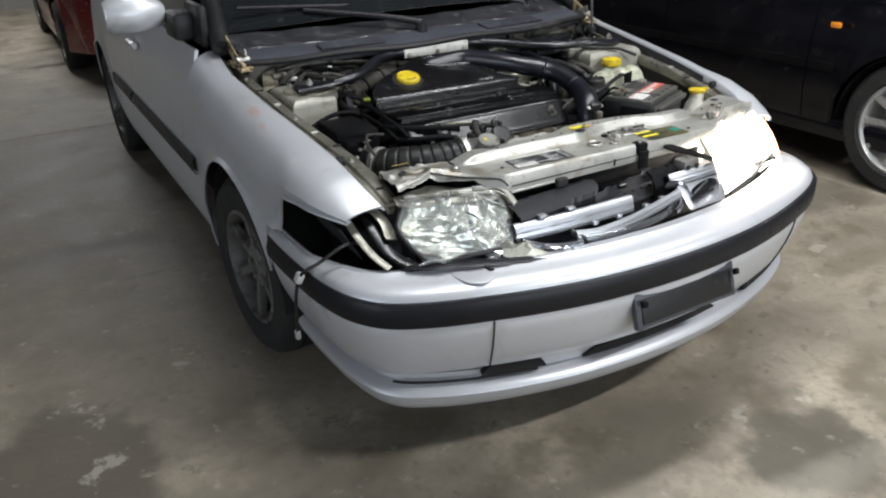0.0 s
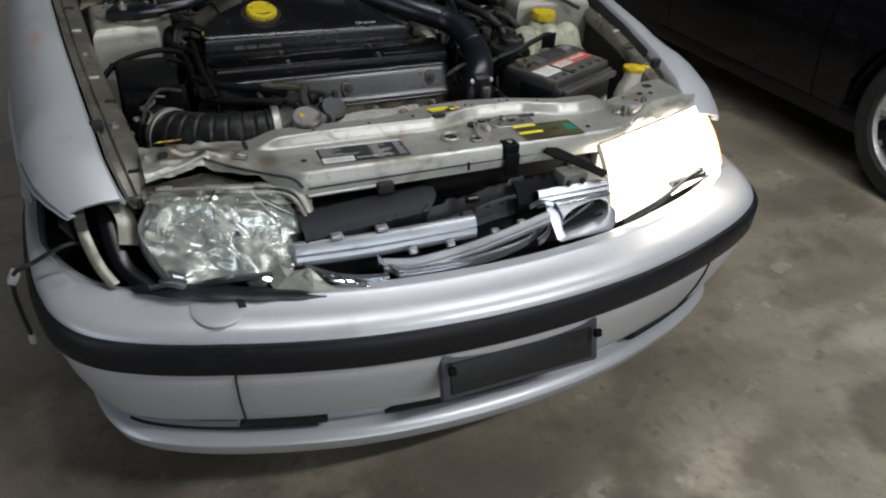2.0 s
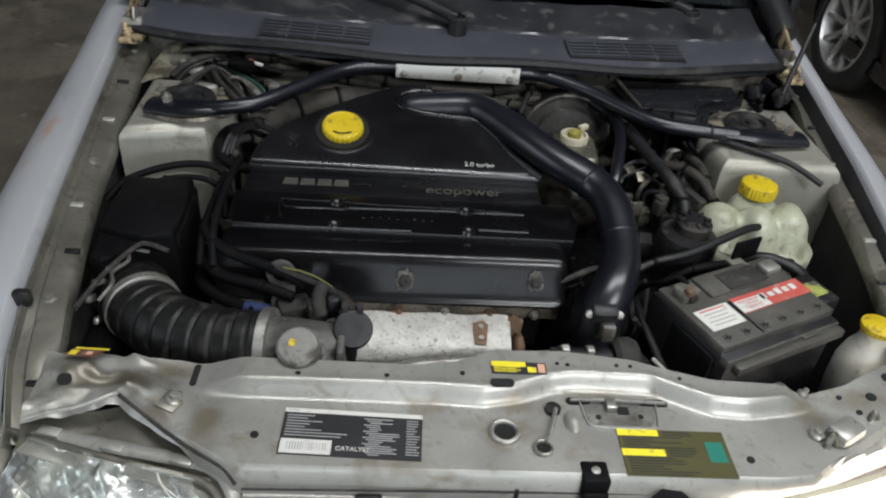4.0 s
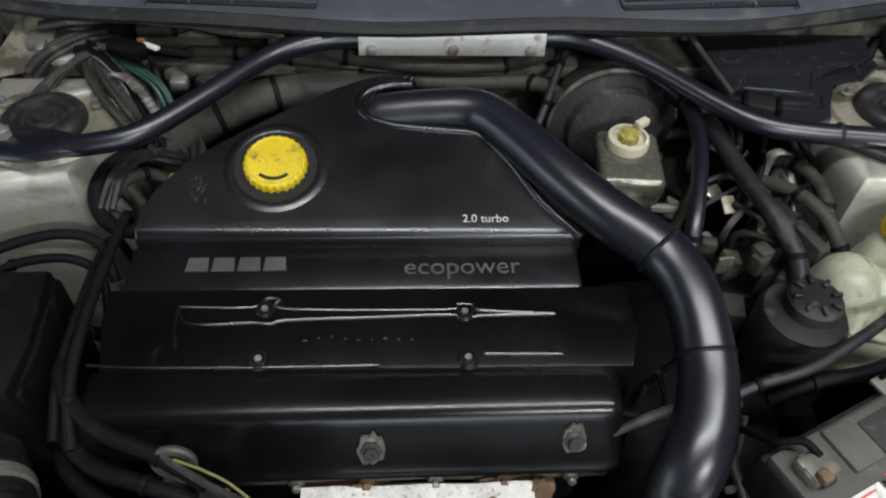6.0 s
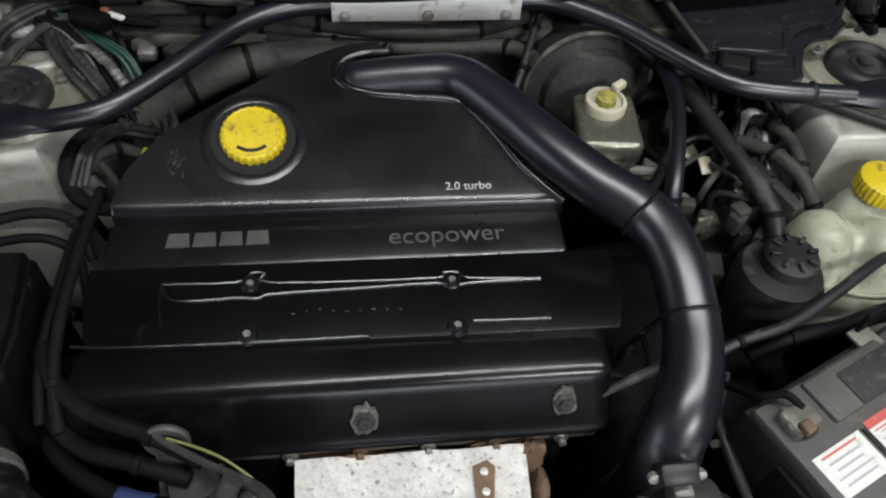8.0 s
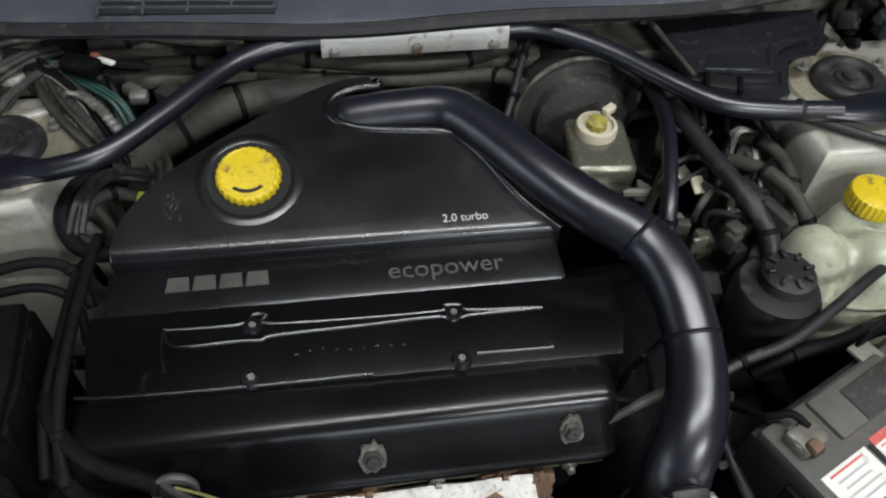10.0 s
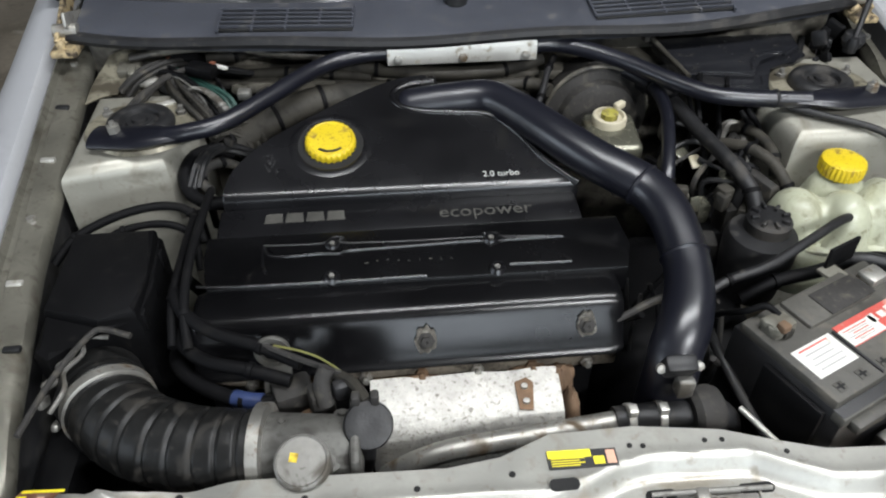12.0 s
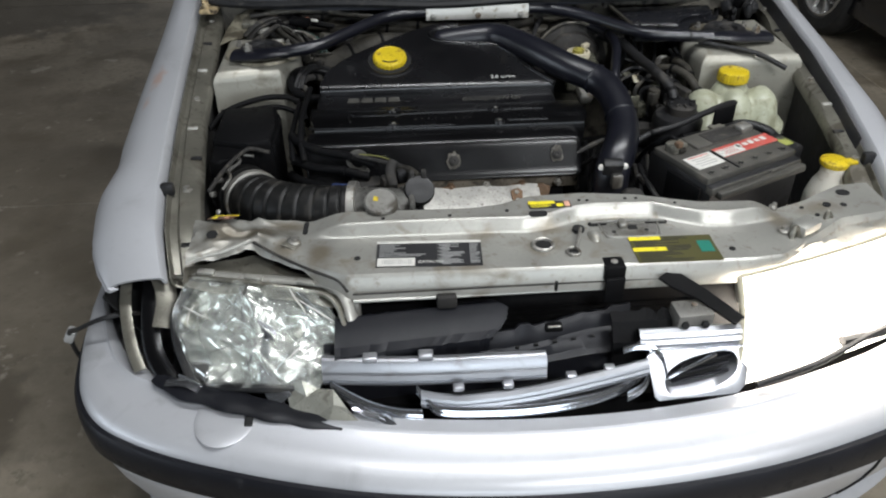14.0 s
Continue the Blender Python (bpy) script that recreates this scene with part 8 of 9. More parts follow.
# ---- strut brace ----
brace = thing("strut_brace", (0.0, 1.1, 0.87), "black tubular strut brace with a plain steel bracket", "brace")
tube_part("tube", [(-0.50, 1.036, 0.878), (-0.46, 1.035, 0.884), (-0.41, 1.050, 0.888), (-0.345, 1.115, 0.892), (-0.27, 1.20, 0.894), (-0.20, 1.236, 0.896), (-0.13, 1.244, 0.897)], 0.0140, TUBEBLACK, brace, n=16)
tube_part("tube", [(0.09, 1.244, 0.897), (0.16, 1.243, 0.896), (0.245, 1.195, 0.890), (0.325, 1.115, 0.884), (0.375, 1.072, 0.882), (0.43, 1.058, 0.880), (0.49, 1.052, 0.878), (0.53, 1.048, 0.877)], 0.0140, TUBEBLACK, brace, n=16)
for pts in ([(-0.465, 1.036, 0.880), (-0.505, 1.038, 0.878), (-0.55, 1.046, 0.872), (-0.61, 1.062, 0.866)], [(0.505, 1.050, 0.878), (0.55, 1.050, 0.876), (0.60, 1.058, 0.870), (0.68, 1.072, 0.864)]):
    tube_part("end_plate", pts, lambda k: 0.0148 + 0.014 * smooth_step(0.0, 0.6, k), TUBEBLACK, brace, "flattened black end plate", n=16, flat=0.42)
for x, y, z in ((-0.575, 1.052, 0.886), (0.645, 1.066, 0.884)):
    lathe_part("bolt", [(0.010, -0.006), (0.010, 0.006), (0.005, 0.007), (0.0045, 0.013), (0, 0.0135)], Matrix.Translation((x, y, z)), STEEL, brace, n=6)
for x in (0.475,):
    lathe_part("tie", [(0.0145, -0.003), (0.016, 0), (0.0145, 0.003)], turned((x, 1.0545, 0.879), (1, -0.1, 0), (0, 1, 0)), RUBBER, brace, n=20)
bm = bmesh.new()
rows = []
for x in np.linspace(-0.150, 0.112, 15):
    rows.append([(x, 1.263, 0.908), (x, 1.258, 0.916), (x, 1.246, 0.918), (x, 1.232, 0.913), (x, 1.2275, 0.901), (x, 1.227, 0.879), (x, 1.229, 0.877)])
add_grid(bm, rows)
solid(bm, 0.003)
brk = part("bracket", bm, BRACKET, brace, "plain scratched steel bracket")
for x in (-0.132, -0.018, 0.092):
    lathe_part("bolt", [(0.008, 0), (0.008, 0.004), (0.004, 0.005), (0, 0.005)], turned((x, 1.2255, 0.889), (0, -1, 0.05)), STEEL, brk, n=6)

# ---- heater box lid behind the strut tower ----
lidb = thing("plenum_cover", (0.47, 1.2, 0.84), "glossy black plastic plenum cover with a raised curved rib", "cover")
bm = bmesh.new()
add_prism(bm, [(0.345, 1.29), (0.365, 1.154), (0.478, 1.140), (0.490, 1.165), (0.503, 1.190), (0.530, 1.205), (0.562, 1.206), (0.60, 1.235), (0.61, 1.29)], 0.853, 0.877, 0.005, seg=3)
part("lid", bm, PLENUM, lidb, "", 0.5)
bm = bmesh.new()
add_prism(bm, [(0.352, 1.285), (0.362, 1.150), (0.405, 1.088), (0.470, 1.096), (0.494, 1.108), (0.505, 1.150), (0.520, 1.180), (0.545, 1.192), (0.575, 1.194), (0.612, 1.228), (0.605, 1.28)], 0.853, 0.8655, 0.004, seg=3)
part("flange", bm, PLENUM, lidb, "", 0.5)
box_part("skirt", (0.435, 1.215, 0.842), (0.12, 0.12, 0.026), BLACKPLASTIC, lidb, bevel=0.004)
tube_part("rib", [(0.372, 1.158, 0.877), (0.42, 1.152, 0.877), (0.468, 1.147, 0.877), (0.481, 1.160, 0.877), (0.490, 1.184, 0.877), (0.508, 1.204, 0.877), (0.532, 1.213, 0.877), (0.558, 1.214, 0.877)], 0.0032, PLENUM, lidb, n=8)
tube_part("rib", [(0.385, 1.128, 0.8655), (0.43, 1.122, 0.8655), (0.476, 1.118, 0.8655), (0.488, 1.126, 0.8655), (0.496, 1.150, 0.8655)], 0.0026, PLENUM, lidb, n=8)
latch = box_part("latch", (0.397, 1.126, 0.866), (0.050, 0.030, 0.024), BLACKPLASTIC, lidb, "", Matrix.Rotation(-0.35, 4, "Z"), 0.004)
for k in (-1, 1):
    box_part("latch_lug", (0.397 + 0.021 * k, 1.124 - 0.007 * k, 0.876), (0.008, 0.034, 0.012), MATTBLACK, latch, "", Matrix.Rotation(-0.35, 4, "Z"), 0.003)
tube_part("edge_rod", [(0.323, 1.268, 0.898), (0.335, 1.215, 0.892), (0.357, 1.135, 0.882)], 0.0045, OLDRUBBER, lidb)
stub = box_part("hinge_stub", (0.322, 1.262, 0.902), (0.020, 0.024, 0.028), BULKHEAD, lidb, bevel=0.004)
box_part("hinge_tip", (0.334, 1.254, 0.913), (0.008, 0.010, 0.010), COPPER, stub, bevel=0.002)


# ---- hoses and cables ----
def loose(name, pts, r, material, label, category="hose", n=10):
    bm = bmesh.new()
    add_tube(bm, pts, r, n, 6)
    ob = single(name, bm, material, label, category, "engine bay hoses")
    if category == "hose":
        for a, b2 in ((pts[1], pts[2]), (pts[-2], pts[-1])):
            lathe_part("hose_clamp", [(r, -0.004), (r + 0.0018, -0.003), (r + 0.0018, 0.003), (r, 0.004)], turned(a, Vector(b2) - Vector(a), (0.2, 0.3, 1)), MATTBLACK, ob, "black hose clip", 18)
    return ob


loose("vacuum_hose", [(0.27, 1.215, 0.855), (0.305, 1.15, 0.855), (0.305, 1.08, 0.852), (0.285, 1.0, 0.845), (0.265, 0.93, 0.82), (0.26, 0.90, 0.76)], 0.011, TUBEBLACK, "black vacuum hose running to the brake booster")
loose("heater_hose", [(0.30, 1.20, 0.835), (0.335, 1.13, 0.838), (0.352, 1.05, 0.832), (0.375, 0.965, 0.825), (0.395, 0.91, 0.805), (0.398, 0.875, 0.775)], 0.0125, RUBBER, "thick black heater hose down to the reservoir")
loose("return_hose", [(0.40, 1.05, 0.80), (0.43, 1.01, 0.815), (0.455, 0.97, 0.81), (0.468, 0.935, 0.79), (0.478, 0.915, 0.77)], 0.010, OLDRUBBER, "dusty grey-brown return hose by the coolant tank")
loose("coolant_hose", [(0.255, 0.728, 0.765), (0.30, 0.742, 0.782), (0.36, 0.755, 0.792), (0.43, 0.79, 0.800), (0.49, 0.825, 0.802), (0.525, 0.845, 0.795), (0.55, 0.87, 0.77)], 0.0072, RUBBER, "black coolant hose from the intake pipe to the tank")
loose("coolant_hose", [(0.33, 0.75, 0.735), (0.38, 0.758, 0.757), (0.44, 0.765, 0.763), (0.51, 0.785, 0.762), (0.58, 0.80, 0.745), (0.63, 0.81, 0.69)], 0.010, MATTBLACK, "black coolant hose beside the battery")
loose("earth_cable", [(0.285, 0.75, 0.70), (0.272, 0.68, 0.72), (0.285, 0.60, 0.70), (0.315, 0.53, 0.66)], 0.007, RUBBER, "black cable dropping beside the battery", "cable")
loose("battery_cable", [(0.318, 0.640, 0.815), (0.305, 0.655, 0.818), (0.285, 0.665, 0.80), (0.275, 0.70, 0.76), (0.272, 0.74, 0.70)], 0.0045, MATTBLACK, "black battery cable beside the battery terminal", "cable")
loose("brace_cable", [(0.50, 1.05, 0.865), (0.55, 1.02, 0.862), (0.62, 0.985, 0.855), (0.68, 0.95, 0.83)], 0.006, RUBBER, "thin black cable over the strut tower", "cable")
loose("fuel_hose", [(-0.455, 0.90, 0.66), (-0.466, 0.85, 0.75), (-0.462, 0.785, 0.788), (-0.44, 0.735, 0.796), (-0.395, 0.694, 0.798), (-0.335, 0.668, 0.795), (-0.285, 0.640, 0.79)], 0.009, MATTBLACK, "black hose curving round the valve cover")
loose("fuel_hose", [(-0.465, 0.84, 0.66), (-0.464, 0.78, 0.74), (-0.448, 0.715, 0.765), (-0.41, 0.672, 0.772), (-0.35, 0.648, 0.775), (-0.30, 0.632, 0.768)], 0.009, MATTBLACK, "black hose curving round the valve cover")
loose("fuel_hose", [(-0.47, 0.82, 0.62), (-0.47, 0.77, 0.70), (-0.455, 0.70, 0.735), (-0.415, 0.655, 0.742), (-0.36, 0.622, 0.748), (-0.32, 0.612, 0.752)], 0.010, MATTBLACK, "glossy black hose with a blue end by the throttle")
loose("blue_hose_end", [(-0.372, 0.628, 0.748), (-0.352, 0.620, 0.750), (-0.335, 0.616, 0.751)], 0.0112, BLUEWIRE, "blue plastic hose end fitting", "fitting")
loose("loom_pipe", [(-0.46, 1.06, 0.68), (-0.450, 1.02, 0.765), (-0.435, 0.985, 0.808), (-0.436, 0.93, 0.815), (-0.440, 0.86, 0.815), (-0.442, 0.79, 0.81), (-0.438, 0.73, 0.80), (-0.43, 0.685, 0.78)], 0.0065, MATTBLACK, "black wiring conduit along the engine")
loose("loom_pipe", [(-0.475, 1.04, 0.66), (-0.466, 1.00, 0.75), (-0.458, 0.94, 0.79), (-0.460, 0.86, 0.795), (-0.462, 0.77, 0.79), (-0.455, 0.70, 0.77)], 0.006, MATTBLACK, "black wiring conduit along the engine")
loose("breather_loop", [(-0.415, 1.100, 0.795), (-0.445, 1.096, 0.810), (-0.472, 1.070, 0.815), (-0.482, 1.030, 0.808), (-0.470, 0.998, 0.796), (-0.445, 0.980, 0.790), (-0.415, 0.982, 0.785)], 0.0105, MATTBLACK, "black looped breather hose")
loose("breather_loop", [(-0.405, 1.072, 0.790), (-0.430, 1.070, 0.802), (-0.452, 1.050, 0.806), (-0.456, 1.022, 0.800), (-0.440, 1.004, 0.792)], 0.0085, DUSTY, "dusty inner breather hose loop")
loose("airbox_hose", [(-0.655, 0.885, 0.765), (-0.625, 0.915, 0.788), (-0.57, 0.945, 0.800), (-0.51, 0.962, 0.802), (-0.465, 0.955, 0.792), (-0.445, 0.92, 0.76)], 0.0068, MATTBLACK, "black hose looping behind the air filter box")
loose("airbox_hose", [(-0.60, 0.90, 0.775), (-0.56, 0.925, 0.788), (-0.50, 0.935, 0.788), (-0.46, 0.92, 0.772), (-0.45, 0.88, 0.74)], 0.0058, MATTBLACK, "black hose looping behind the air filter box")
loose("spark_wire", [(-0.318, 0.660, 0.804), (-0.29, 0.648, 0.807), (-0.262, 0.634, 0.806), (-0.235, 0.615, 0.80)], 0.0015, surf("pale_yellow_wire", (0.16, 0.155, 0.05), 0.45, 0, 0.15, 30, 200, 0.0), "thin pale yellow wire over the solenoid", "wire", 6)
loose("spark_wire", [(-0.335, 0.668, 0.800), (-0.285, 0.636, 0.803), (-0.235, 0.61, 0.802)], 0.004, DUSTY, "grey dusty wire over the solenoid", "wire", 6)
loose("bulkhead_hose", [(-0.28, 1.285, 0.865), (-0.17, 1.255, 0.858), (-0.05, 1.240, 0.852), (0.06, 1.245, 0.852), (0.13, 1.265, 0.86)], 0.012, OLDRUBBER, "dusty hose along the bulkhead")
loose("bulkhead_hose", [(-0.30, 1.28, 0.835), (-0.15, 1.245, 0.828), (0.0, 1.235, 0.826), (0.10, 1.23, 0.83), (0.135, 1.20, 0.83)], 0.012, OLDRUBBER, "black hose along the bulkhead")
loose("bulkhead_hose", [(0.09, 1.13, 0.80), (0.115, 1.18, 0.83), (0.14, 1.24, 0.855), (0.155, 1.27, 0.86)], 0.006, RUBBER, "thin black hose along the bulkhead")
loose("bulkhead_pipe", [(-0.60, 1.285, 0.885), (-0.52, 1.30, 0.89), (-0.42, 1.295, 0.892), (-0.33, 1.275, 0.885), (-0.26, 1.285, 0.875)], 0.008, BULKHEAD, "grimy metal pipe along the bulkhead", "pipe")
loom = thing("wiring_loom", (-0.47, 1.2, 0.8), "tangled wiring loom and connectors behind the strut tower", "wiring")
wr = random.Random(21)
def bundle(name, pts, r, mt, count, spread, label=""):
    for k in range(count):
        o = Vector((wr.uniform(-1, 1), wr.uniform(-1, 1), wr.uniform(-0.6, 0.6))) * spread
        tube_part(name, [Vector(p) + o + Vector((wr.uniform(-1, 1), wr.uniform(-1, 1), wr.uniform(-1, 1))) * spread * 0.3 for p in pts], r * wr.uniform(0.8, 1.25), mt, loom, label, n=7)
tube_part("sleeve", [(-0.585, 1.30, 0.842), (-0.555, 1.28, 0.850), (-0.525, 1.245, 0.853), (-0.485, 1.20, 0.848), (-0.455, 1.17, 0.835), (-0.43, 1.13, 0.80)], 0.024, DUSTY, loom, "split dusty loom sleeve", n=16, ribs=22, rib=0.0012)
bundle("wire", [(-0.56, 1.275, 0.868), (-0.52, 1.262, 0.868), (-0.47, 1.225, 0.862), (-0.425, 1.19, 0.845), (-0.40, 1.15, 0.80)], 0.0028, GREENWIRE, 4, 0.008, "dark green wire")
bundle("wire", [(-0.57, 1.26, 0.872), (-0.53, 1.245, 0.876), (-0.485, 1.205, 0.870), (-0.45, 1.165, 0.850), (-0.42, 1.12, 0.81)], 0.0042, MATTBLACK, 6, 0.014)
bundle("wire", [(-0.53, 1.235, 0.880), (-0.50, 1.21, 0.881), (-0.465, 1.175, 0.868), (-0.445, 1.15, 0.845)], 0.0024, ALU, 1, 0.004, "pale wire")
bundle("wire", [(-0.60, 1.22, 0.85), (-0.57, 1.23, 0.875), (-0.53, 1.26, 0.878), (-0.49, 1.30, 0.862)], 0.0042, DUSTY, 5, 0.012)
bundle("wire", [(-0.50, 1.30, 0.855), (-0.47, 1.26, 0.845), (-0.44, 1.22, 0.835), (-0.42, 1.16, 0.80)], 0.0040, RUBBER, 6, 0.014)
bundle("wire", [(-0.44, 1.12, 0.83), (-0.40, 1.14, 0.82), (-0.375, 1.12, 0.80), (-0.38, 1.07, 0.78)], 0.0040, OLDRUBBER, 5, 0.014)
bundle("wire", [(-0.46, 1.00, 0.80), (-0.45, 1.05, 0.825), (-0.42, 1.09, 0.82), (-0.385, 1.10, 0.80)], 0.0050, RUBBER, 4, 0.012)
for c, s, mt in (((-0.505, 1.305, 0.868), (0.050, 0.040, 0.040), MATTBLACK), ((-0.475, 1.318, 0.880), (0.034, 0.010, 0.010), WHITE), ((-0.535, 1.318, 0.872), (0.022, 0.016, 0.014), COPPER), ((-0.500, 1.285, 0.855), (0.020, 0.014, 0.02), COPPER),
                 ((-0.408, 1.215, 0.852), (0.026, 0.016, 0.016), BAYMETAL), ((-0.588, 1.245, 0.878), (0.014, 0.022, 0.016), BAYMETAL), ((-0.600, 1.275, 0.868), (0.04, 0.03, 0.02), BAYMETAL), ((-0.415, 1.082, 0.832), (0.016, 0.010, 0.014), DUSTY),
                 ((-0.385, 1.055, 0.80), (0.026, 0.018, 0.016), surf("lime_tag", (0.20, 0.25, 0.03), 0.5, 0, 0.2, 20, 150, 0.02)), ((-0.44, 1.19, 0.80), (0.05, 0.03, 0.05), DUSTY), ((-0.36, 1.22, 0.83), (0.04, 0.03, 0.03), DUSTY)):
    box_part("connector", c, s, mt, loom, "", Matrix.Rotation(wr.uniform(-0.7, 0.7), 4, "Z") @ Matrix.Rotation(wr.uniform(-0.4, 0.4), 4, "X"), 0.004)
for pts, r in (([(-0.486, 1.196, 0.868), (-0.462, 1.178, 0.876), (-0.436, 1.152, 0.874), (-0.410, 1.118, 0.862)], 0.0060), ([(-0.478, 1.184, 0.878), (-0.458, 1.170, 0.880), (-0.440, 1.150, 0.874)], 0.0036)):
    tube_part("foil_sleeve", pts, r, ALU, loom, "crinkled foil wire sleeve", n=9, flat=0.6, ribs=14, rib=0.0008)
bundle("wire", [(-0.575, 1.165, 0.858), (-0.553, 1.198, 0.872), (-0.525, 1.235, 0.876), (-0.49, 1.262, 0.872)], 0.0052, DUSTY, 4, 0.011)
bundle("wire", [(-0.525, 1.232, 0.868), (-0.500, 1.180, 0.872), (-0.466, 1.130, 0.868), (-0.43, 1.095, 0.845)], 0.0040, OLDRUBBER, 5, 0.010)
bundle("wire", [(-0.50, 1.270, 0.872), (-0.465, 1.252, 0.878), (-0.43, 1.246, 0.872), (-0.39, 1.252, 0.862)], 0.0036, MATTBLACK, 4, 0.008)
for c, sz, mt in (((-0.468, 1.232, 0.884), (0.052, 0.026, 0.020), MATTBLACK), ((-0.436, 1.236, 0.886), (0.026, 0.010, 0.006), WHITE), ((-0.452, 1.250, 0.886), (0.012, 0.012, 0.008), COPPER), ((-0.562, 1.242, 0.862), (0.030, 0.028, 0.014), BRACKET), ((-0.522, 1.166, 0.860), (0.034, 0.012, 0.006), BRACKET), ((-0.398, 1.200, 0.852), (0.024, 0.018, 0.016), ALU)):
    box_part("connector", c, sz, mt, loom, "", Matrix.Rotation(wr.uniform(-0.6, 0.6), 4, "Z") @ Matrix.Rotation(wr.uniform(-0.3, 0.3), 4, "X"), 0.004)
duct = thing("heater_duct_hose", (-0.3, 1.18, 0.8), "fat brown dusty hose behind the engine cover", "hose", "engine bay hoses")
tube_part("hose_body", [(-0.42, 1.13, 0.79), (-0.36, 1.160, 0.815), (-0.31, 1.183, 0.828), (-0.26, 1.20, 0.832), (-0.20, 1.212, 0.826), (-0.12, 1.225, 0.815)], 0.027, OLDRUBBER, duct, n=18)
for a, d in (((-0.268, 1.197, 0.832), (1, 0.34, 0.05)), ((-0.345, 1.167, 0.820), (1, 0.45, 0.2))):
    lathe_part("clamp", [(0.0275, -0.004), (0.0295, -0.003), (0.0295, 0.003), (0.0275, 0.004)], turned(a, d, (0, 1, 0)), MATTBLACK, duct, n=24)
loose("bulkhead_hose", [(-0.47, 1.30, 0.872), (-0.42, 1.298, 0.876), (-0.385, 1.312, 0.878), (-0.32, 1.308, 0.876), (-0.26, 1.298, 0.872), (-0.20, 1.285, 0.868)], 0.011, OLDRUBBER, "dusty brown hose along the bulkhead")
loose("bulkhead_hose", [(-0.40, 1.285, 0.845), (-0.33, 1.275, 0.850), (-0.25, 1.26, 0.850), (-0.18, 1.252, 0.846)], 0.009, OLDRUBBER, "dusty brown hose along the bulkhead")
abs_u = thing("valve_block", (0.34, 0.97, 0.5), "dirty metal valve block among black brackets", "valve block")
for c, s, mt in (((0.318, 0.925, 0.772), (0.022, 0.006, 0.03), RESERVOIR), ((0.375, 0.955, 0.782), (0.02, 0.006, 0.035), RESERVOIR), ((0.345, 0.97, 0.66), (0.10, 0.12, 0.12), MATTBLACK), ((0.315, 0.985, 0.735), (0.03, 0.03, 0.04), BULKHEAD), ((0.345, 0.955, 0.735), (0.022, 0.03, 0.04), RESERVOIR), ((0.375, 0.93, 0.74), (0.022, 0.035, 0.05), DUSTY), ((0.41, 0.99, 0.76), (0.02, 0.05, 0.09), BLACKPLASTIC), ((0.44, 0.96, 0.75), (0.02, 0.06, 0.08), DUSTY), ((0.33, 0.90, 0.70), (0.05, 0.04, 0.05), DUSTY)):
    box_part("block_piece", c, s, mt, abs_u, "", Matrix.Rotation(wr.uniform(-0.4, 0.4), 4, "Z"), 0.005)
for k in range(10):
    x, y = 0.33 + wr.uniform(-0.05, 0.12), 0.98 + wr.uniform(-0.08, 0.10)
    tube_part("pipe", [(x, y, 0.70), (x + wr.uniform(-0.03, 0.03), y + wr.uniform(-0.03, 0.03), 0.78), (x + wr.uniform(-0.06, 0.06), y + wr.uniform(-0.04, 0.08), 0.80)], wr.uniform(0.003, 0.006), wr.choice((DUSTY, RUBBER, MATTBLACK, RUBBER)), abs_u, n=6)
for k in range(16):
    x, y = 0.30 + wr.uniform(-0.04, 0.15), 0.96 + wr.uniform(-0.06, 0.16)
    if k % 2:
        box_part("fitting", (x, y, 0.76 + wr.uniform(-0.03, 0.03)), (wr.uniform(0.012, 0.03), wr.uniform(0.012, 0.03), wr.uniform(0.02, 0.04)), wr.choice((MATTBLACK, MATTBLACK, DUSTY, OLDRUBBER, BULKHEAD)), abs_u, "", Matrix.Rotation(wr.uniform(-1, 1), 4, "Z"), 0.004)
    else:
        tube_part("pipe", [(x, y, 0.74), (x + 0.02, y + 0.02, 0.80 + wr.uniform(-0.02, 0.02)), (x + wr.uniform(0.02, 0.06), y + wr.uniform(0.02, 0.08), 0.81), (x + 0.05, y + 0.11, 0.83)], wr.uniform(0.003, 0.008), wr.choice((MATTBLACK, RUBBER, MATTBLACK, OLDRUBBER)), abs_u, n=8)
for pts, r, mt in (([(0.398, 1.045, 0.775), (0.414, 1.080, 0.800), (0.432, 1.097, 0.806), (0.449, 1.088, 0.802), (0.446, 1.050, 0.785)], 0.0085, ALU), ([(0.412, 1.040, 0.780), (0.428, 1.070, 0.800), (0.440, 1.060, 0.790)], 0.006, DUSTY),
                   ([(0.404, 1.020, 0.775), (0.406, 1.035, 0.800), (0.424, 1.040, 0.806), (0.428, 1.000, 0.795), (0.412, 0.945, 0.775)], 0.0026, STEEL), ([(0.300, 1.04, 0.77), (0.335, 1.06, 0.795), (0.37, 1.055, 0.80), (0.40, 1.03, 0.79)], 0.005, RUBBER)):
    tube_part("bracket_loop", pts, r, mt, abs_u, n=8)
for c, sz, mt in (((0.330, 1.038, 0.792), (0.024, 0.018, 0.005), RESERVOIR), ((0.346, 1.015, 0.790), (0.018, 0.026, 0.005), CREAM), ((0.377, 0.968, 0.792), (0.016, 0.024, 0.005), RESERVOIR), ((0.322, 1.062, 0.780), (0.016, 0.012, 0.014), STEEL)):
    box_part("lug", c, sz, mt, abs_u, "", Matrix.Rotation(wr.uniform(-0.6, 0.6), 4, "Z") @ Matrix.Rotation(0.4, 4, "X"), 0.002)
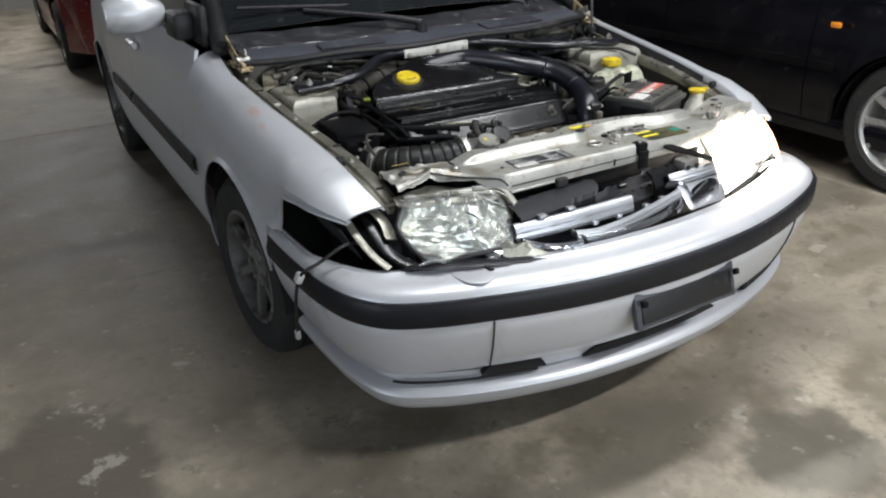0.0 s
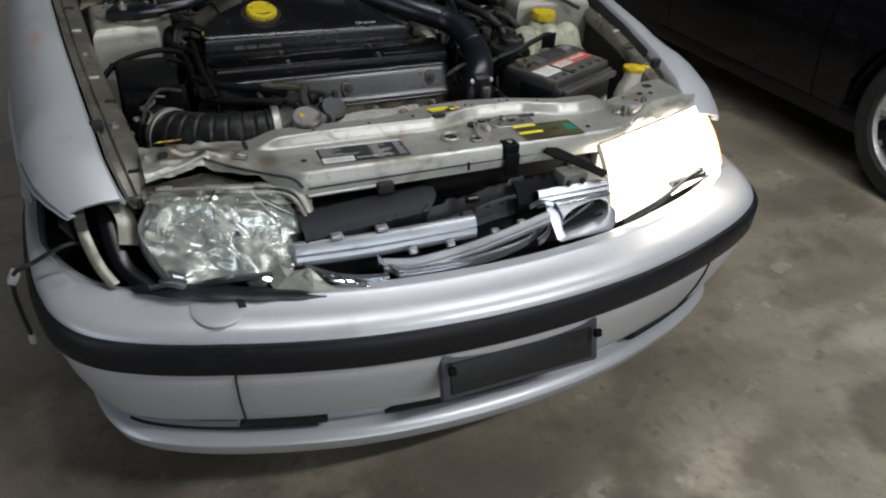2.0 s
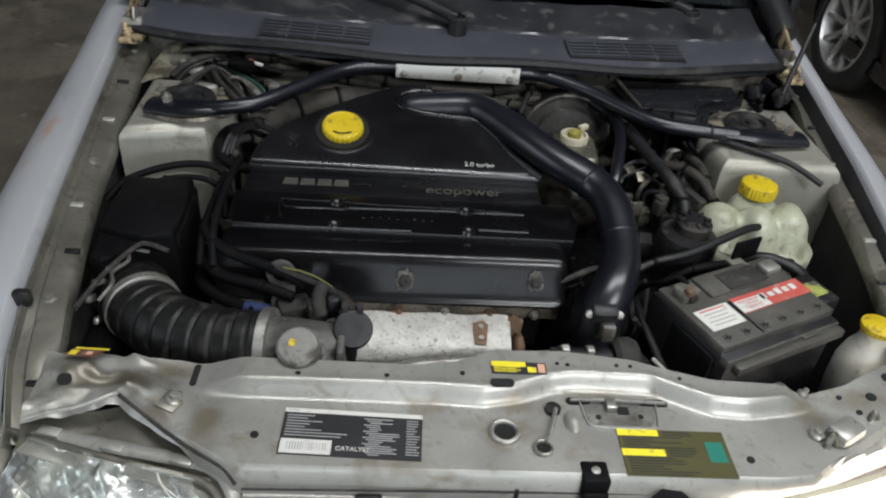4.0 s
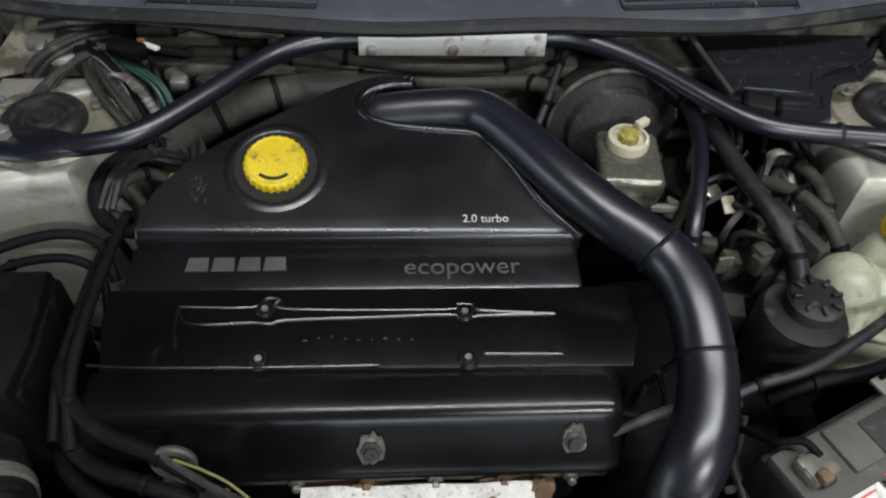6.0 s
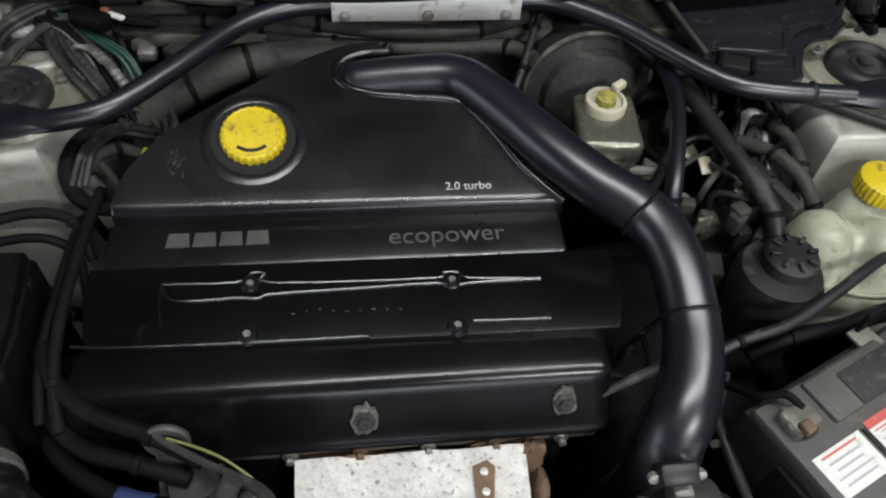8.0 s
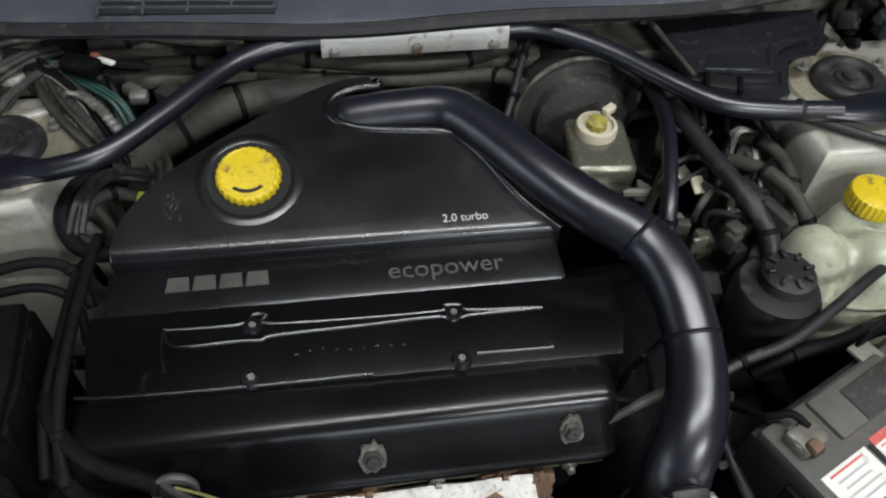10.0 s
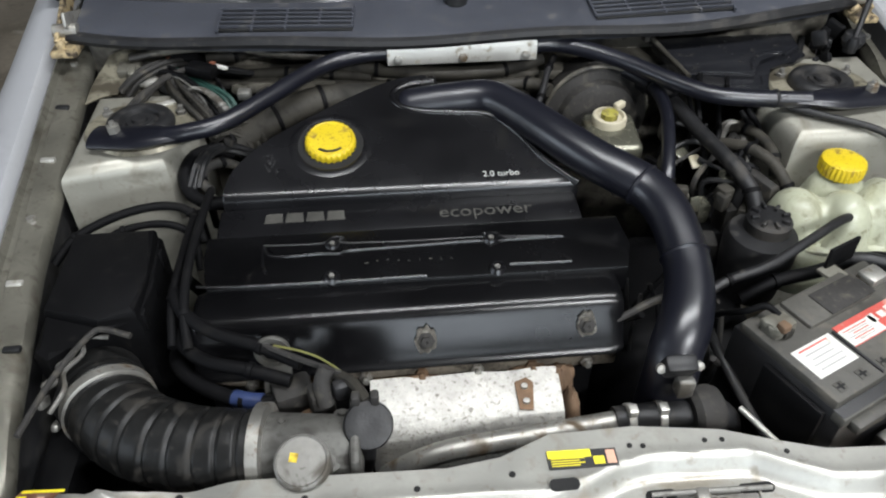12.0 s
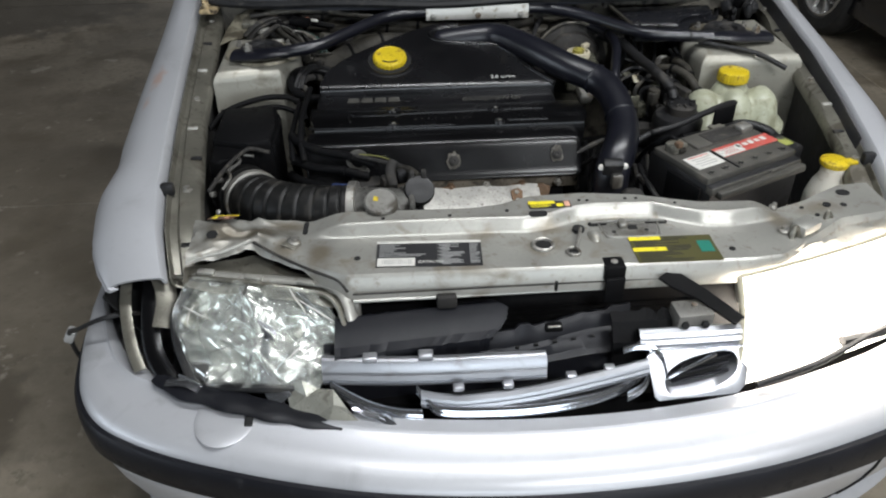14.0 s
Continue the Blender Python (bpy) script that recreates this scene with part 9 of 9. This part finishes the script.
loose("dusty_hose", [(0.432, 1.092, 0.800), (0.452, 1.070, 0.812), (0.466, 1.035, 0.812), (0.468, 0.995, 0.805), (0.462, 0.965, 0.785)], 0.0095, OLDRUBBER, "dusty brown hose bending towards the coolant tank")
gear = thing("gearbox_linkage", (0.3, 0.75, 0.3), "dark grimy gearbox housing under the hoses", "gearbox")
bm = bmesh.new()
blob(bm, (0.27, 0.85, 0.48), (0.15, 0.20, 0.20), 3.0)
part("housing", bm, MATTBLACK, gear)
for k in range(12):
    x, y = 0.16 + wr.uniform(0, 0.12), 0.66 + wr.uniform(0, 0.14)
    tube_part("cable", [(x, y, 0.60), (x + wr.uniform(-0.03, 0.03), y, 0.68), (x + wr.uniform(-0.03, 0.03), y + wr.uniform(-0.05, 0.05), 0.74)], wr.uniform(0.003, 0.006), wr.choice((RUBBER, RUBBER, MATTBLACK, DUSTY)), gear, n=6)
fan = thing("radiator_fan", (0.0, 0.44, 0.35), "black fan shroud behind the radiator", "fan")
box_part("shroud", (0.0, 0.43, 0.52), (0.70, 0.07, 0.34), MATTBLACK, fan, bevel=0.02)
box_part("bracket", (0.46, 0.53, 0.66), (0.05, 0.03, 0.08), ALU, fan, "", Matrix.Rotation(0.4, 4, "Z"), 0.008)
for k, (x, y, z) in enumerate(((0.440, 0.510, 0.690), (0.462, 0.520, 0.700), (0.480, 0.512, 0.692), (0.458, 0.500, 0.680))):
    lathe_part("plug", [(0.010, -0.02), (0.012, -0.006), (0.010, 0.006), (0.0125, 0.010), (0.009, 0.016), (0, 0.017)], turned((x, y, z), (0.3 * (k - 1.5), -0.5, 0.8)), ALU if k % 2 else DUSTY, fan, "grimy pale connector", 10)


# ---- floor slabs ----
XJ, YJ = (-6.9, -3.4, 2.15, 6.9), (-6.4, -3.14, -0.63, 1.88, 4.39, 6.9, 9.4, 11.8)
for i in range(len(XJ) - 1):
    for j in range(len(YJ) - 1):
        bm = bmesh.new()
        w, d = XJ[i + 1] - XJ[i] - 0.003, YJ[j + 1] - YJ[j] - 0.003
        add_box(bm, Vector(((XJ[i] + XJ[i + 1]) / 2, (YJ[j] + YJ[j + 1]) / 2, -0.0505)), Vector((w, d, 0.101)), None, 0.003, 1)
        part("slab", bm, CONCRETE, floor, smooth=0.3)
